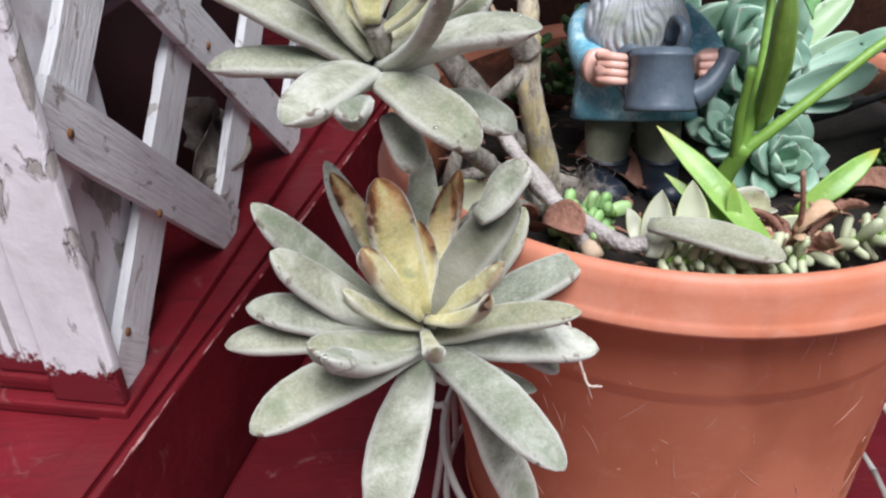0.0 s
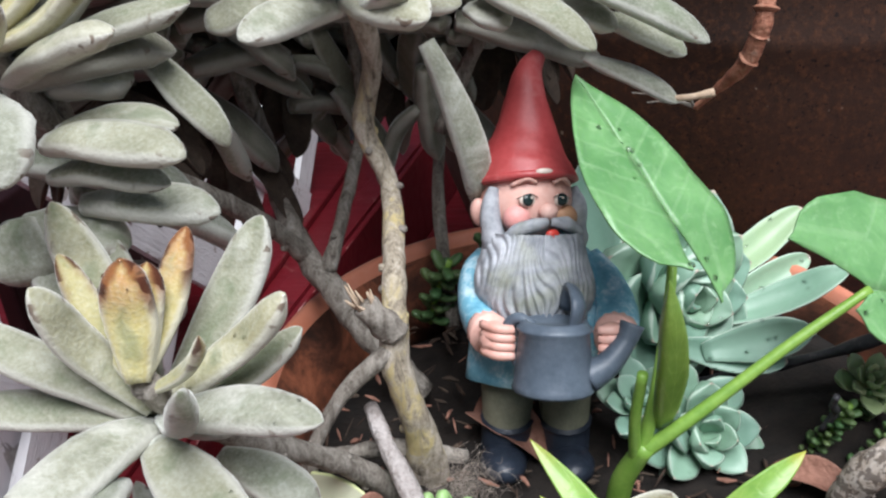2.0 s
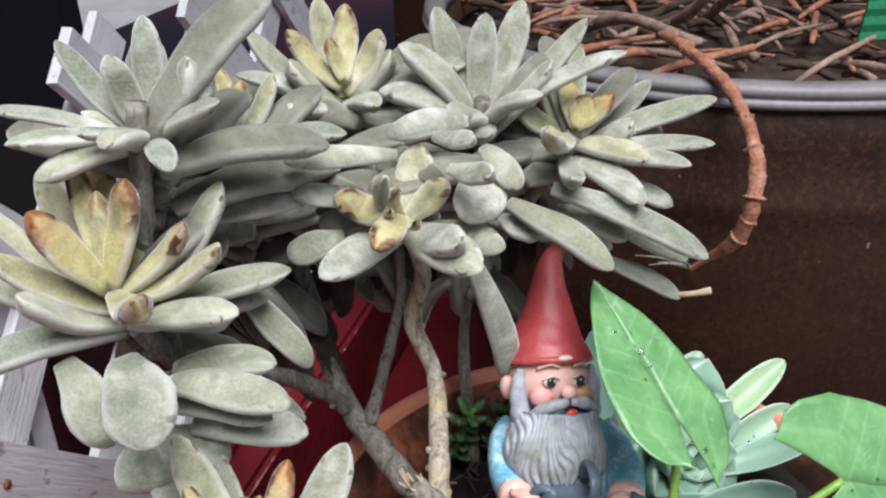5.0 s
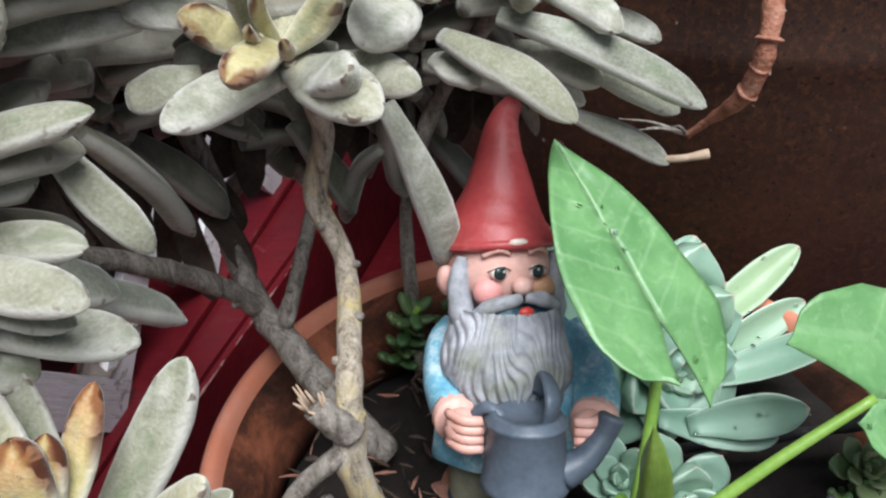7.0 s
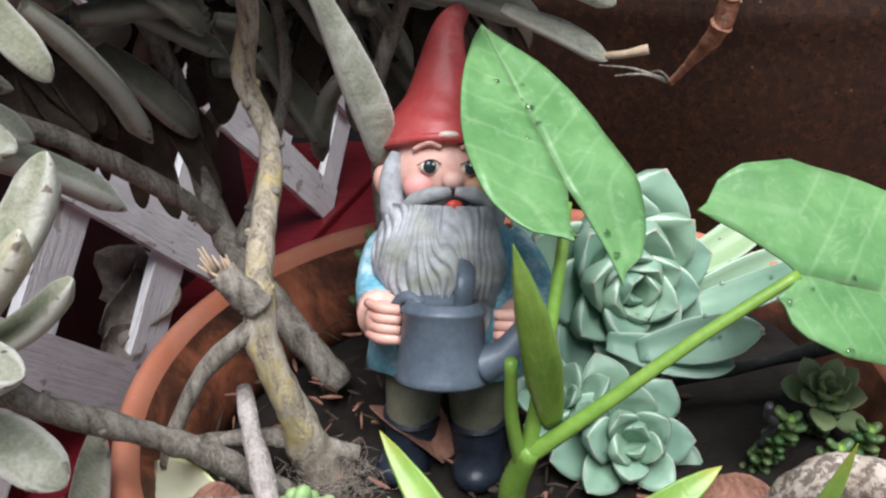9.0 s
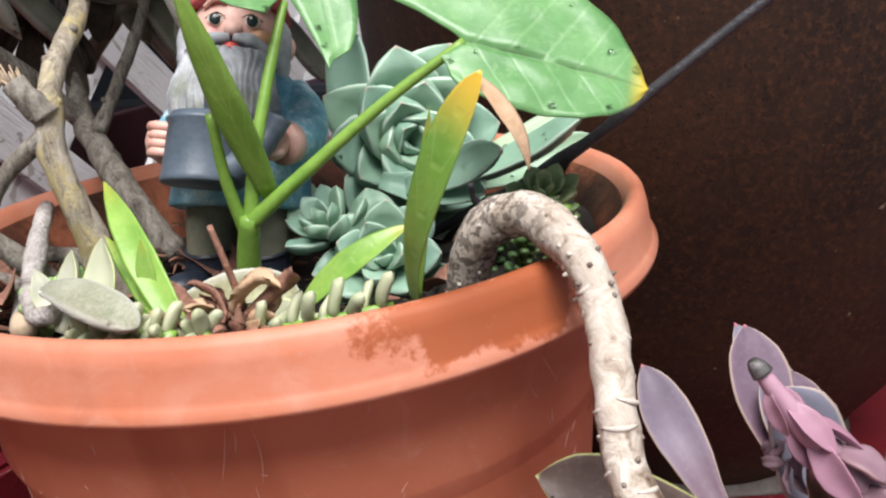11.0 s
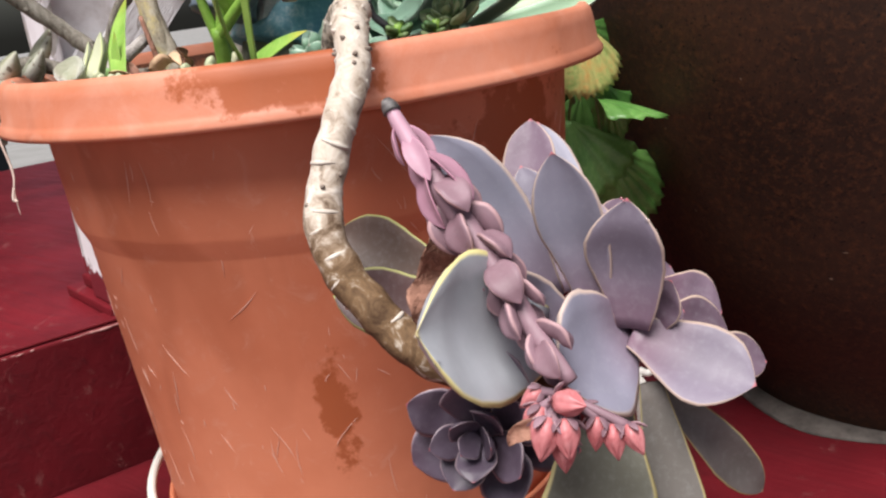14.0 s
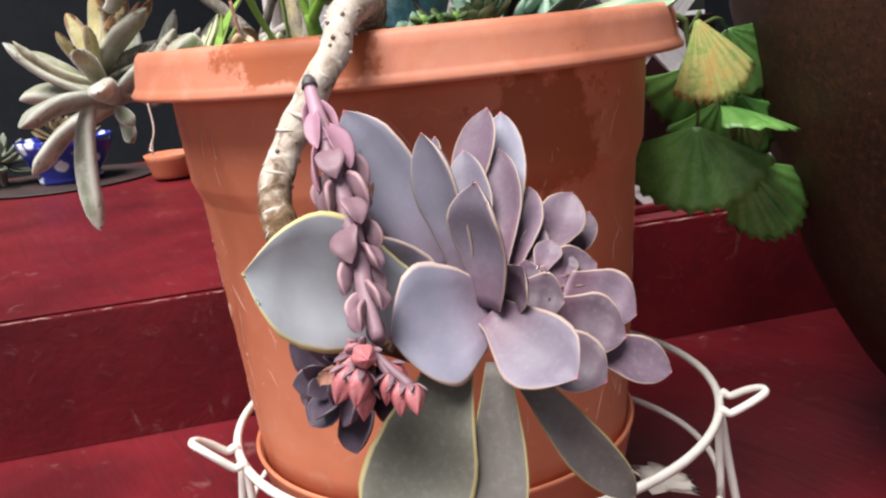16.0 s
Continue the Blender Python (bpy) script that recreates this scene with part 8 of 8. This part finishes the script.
M_FLUFF = simple("grey_brown_fluff", [(0.3, (0.26, 0.21, 0.17)), (0.7, (0.44, 0.38, 0.33))], 100, 1.0, relief=0)
fluff = part("plant_fluff", bm, M_FLUFF)
tagged(fluff, "tuft of grey-brown seed fluff by the trunk", "fluff", kind="stuff")

# crumbs of bark and dead leaf on the potting soil
rng = random.Random(11)
bm = bmesh.new()
for k in range(420):
    a, r = rng.uniform(0, 6.283), 0.100 * math.sqrt(rng.random())
    c = Vector((r * math.cos(a), r * math.sin(a), 0.1775 + 0.05 * max(0.0, r - 0.03) + rng.random() * 0.002))
    b, l = rng.uniform(0, 6.283), rng.uniform(0.0012, 0.0055)
    o = Vector((math.cos(b), math.sin(b), rng.uniform(-0.3, 0.4))) * l
    w = rng.uniform(0.0003, 0.0012)
    tube([c - o, c + Vector((0, 0, rng.uniform(-0.0005, 0.001))), c + o], [w * 0.5, w, w * 0.4], 5, 2, 0.3, 0.3, bm=bm, flat=rng.uniform(0.4, 1.0), mat=k % 3)
crumb = part("soil_crumb", bm, [M_DRY, M_DEADFELT, M_MULCH])
tagged(crumb, "crumbs of dry leaf and bark scattered on the soil", "litter", kind="stuff")

# ---- rain drops on the leaves ----
M_DROP, drop_tree, drop_b = material("water_drop", 0.03, 0.0, 0.5)
drop_b.inputs["Base Color"].default_value = (0.97, 0.98, 0.98, 1)
drop_b.inputs["Transmission Weight"].default_value = 1.0
drop_b.inputs["IOR"].default_value = 1.33


def drops(leaf, count, lo, hi, seed):
    rng = random.Random(seed)
    me = leaf.data
    up = [p for p in me.polygons if p.normal.z > 0.25 and p.normal.y < 0.5]
    for _ in range(count if up else 0):
        p = up[rng.randrange(len(up))]
        r = rng.uniform(lo, hi)
        n = p.normal.copy()
        m = Matrix.Translation(p.center + n * r * 0.15) @ n.to_track_quat("Z", "Y").to_matrix().to_4x4() @ Matrix.Diagonal((r * rng.uniform(0.9, 1.4), r, r * 0.55, 1))
        bm = ball((0, 0, 0), (1, 1, 1), seg=12, rings=8)
        bmesh.ops.transform(bm, matrix=m, verts=bm.verts)
        part("water_drop", bm, M_DROP, leaf)


for k, ob in enumerate([o for o in arrow.children if o.name.startswith("leaf") and "stalk" not in o.name]):
    drops(ob, 9, 0.0005, 0.0014, 40 + k)
for k, ob in enumerate([o for o in ge.ob.children] + [o for o in ge2.ob.children] + [o for o in lf.ob.children]):
    if k % 3 == 0 or ob.parent is lf.ob:
        drops(ob, 6 if ob.parent is lf.ob else 2, 0.0004, 0.0009, 90 + k)
for r_ in (ra, rb, rp):
    for k, ob in enumerate(r_.ob.children):
        if k % 4 == 1:
            drops(ob, 5 if r_ is not rp else 2, 0.0003, 0.0007, 300 + k)

# ---- dead leaves behind the lattice ----
M_LITTER = simple("grey_brown_dead_leaf", [(0.3, (0.09, 0.07, 0.055)), (0.55, (0.22, 0.185, 0.16)), (0.8, (0.38, 0.34, 0.31))], 90, 0.85, 420, 0.7, 0.0015)
for base, tip, wide, cup in (((-0.272, 0.222, 0.064), (-0.270, 0.292, 0.092), 0.040, 0.7), ((-0.276, 0.238, 0.085), (-0.266, 0.275, 0.112), 0.030, -0.5), ((-0.274, 0.196, 0.060), (-0.262, 0.236, 0.066), 0.026, 0.6)):
    litter = Rose("dead_leaf", base, (0.85, -0.35, 0.4), "curled grey-brown dead leaf lying behind the lattice", "dead leaf", "dead leaves behind the lattice")
    part("blade", leaf_mesh(base, tip, wide, 0.0012, litter.axis, 0.08, "felt", 0.0, cup, 26, 22, 0.16), M_LITTER, litter.ob)

# ---- worn paint along the step edges ----
M_CHIP = simple("worn_pinkish_wood", [(0.3, (0.22, 0.06, 0.06)), (0.55, (0.42, 0.20, 0.19)), (0.8, (0.55, 0.40, 0.37))], 160, 0.7, 600, 0.5)
rng = random.Random(8)
bm = bmesh.new()
for k in range(130):
    u, long = rng.uniform(-1.0, 0.5), rng.choice((0.003, 0.005, 0.008, 0.014, 0.030))
    pts = [STEP @ Vector((u + long * (i / 4 - 0.5), 0.0004 + rng.uniform(-0.0002, 0.0005), DECK + 0.0004 - rng.uniform(0.0, 0.0007))) for i in range(5)]
    w = rng.uniform(0.0003, 0.0008)
    tube(pts, [w * 0.3, w, w * 1.2, w * 0.8, w * 0.2], 6, 2, 0.3, 0.3, bm=bm)
tagged(part("worn_edge", bm, M_CHIP, riser, "pale streaks where the paint has worn off"), kind="stuff")

# ---- plants standing in and by the china bowl ----
M_FARGREY = waxy_material("dusty_grey_succulent", (0.13, 0.15, 0.11), (0.26, 0.29, 0.22), (0.34, 0.36, 0.27), 0.4, 0.7, None, (0.2, 0.17, 0.1))
M_FARBROWN = waxy_material("bronze_succulent", (0.11, 0.07, 0.04), (0.24, 0.17, 0.09), (0.34, 0.27, 0.13), 0.4, 0.6, None, (0.3, 0.2, 0.08))
far = Rose("bowl_succulent", (-1.100, -0.035, DECK + 0.078), (0.1, 0.0, 1), "bronze succulent rosette growing in the china bowl", "succulent", "succulents by the bowl")
spiral(far, 0.060, 20, M_FARBROWN, 0.30, 80, 10, thick=0.4)
part("soil", revolve([(0.0, 0.050), (0.058, 0.050), (0.0, 0.062)], 24, (-1.100, -0.035, DECK + 0.004)), M_MULCH, far.ob, "dark soil filling the bowl")
far = Rose("grey_succulent", (-1.150, -0.127, DECK + 0.055), (0.15, 0.0, 1), "dusty grey-green succulent standing by the tray", "succulent", "succulents by the bowl")
spiral(far, 0.070, 26, M_FARGREY, 0.28, 105, 10, thick=0.45)
part("trunk", tube([(-1.150, -0.127, DECK), (-1.148, -0.126, DECK + 0.03), (-1.150, -0.127, DECK + 0.06)], [0.006, 0.005, 0.004], 8, 4, 0.2), M_BARK, far.ob)
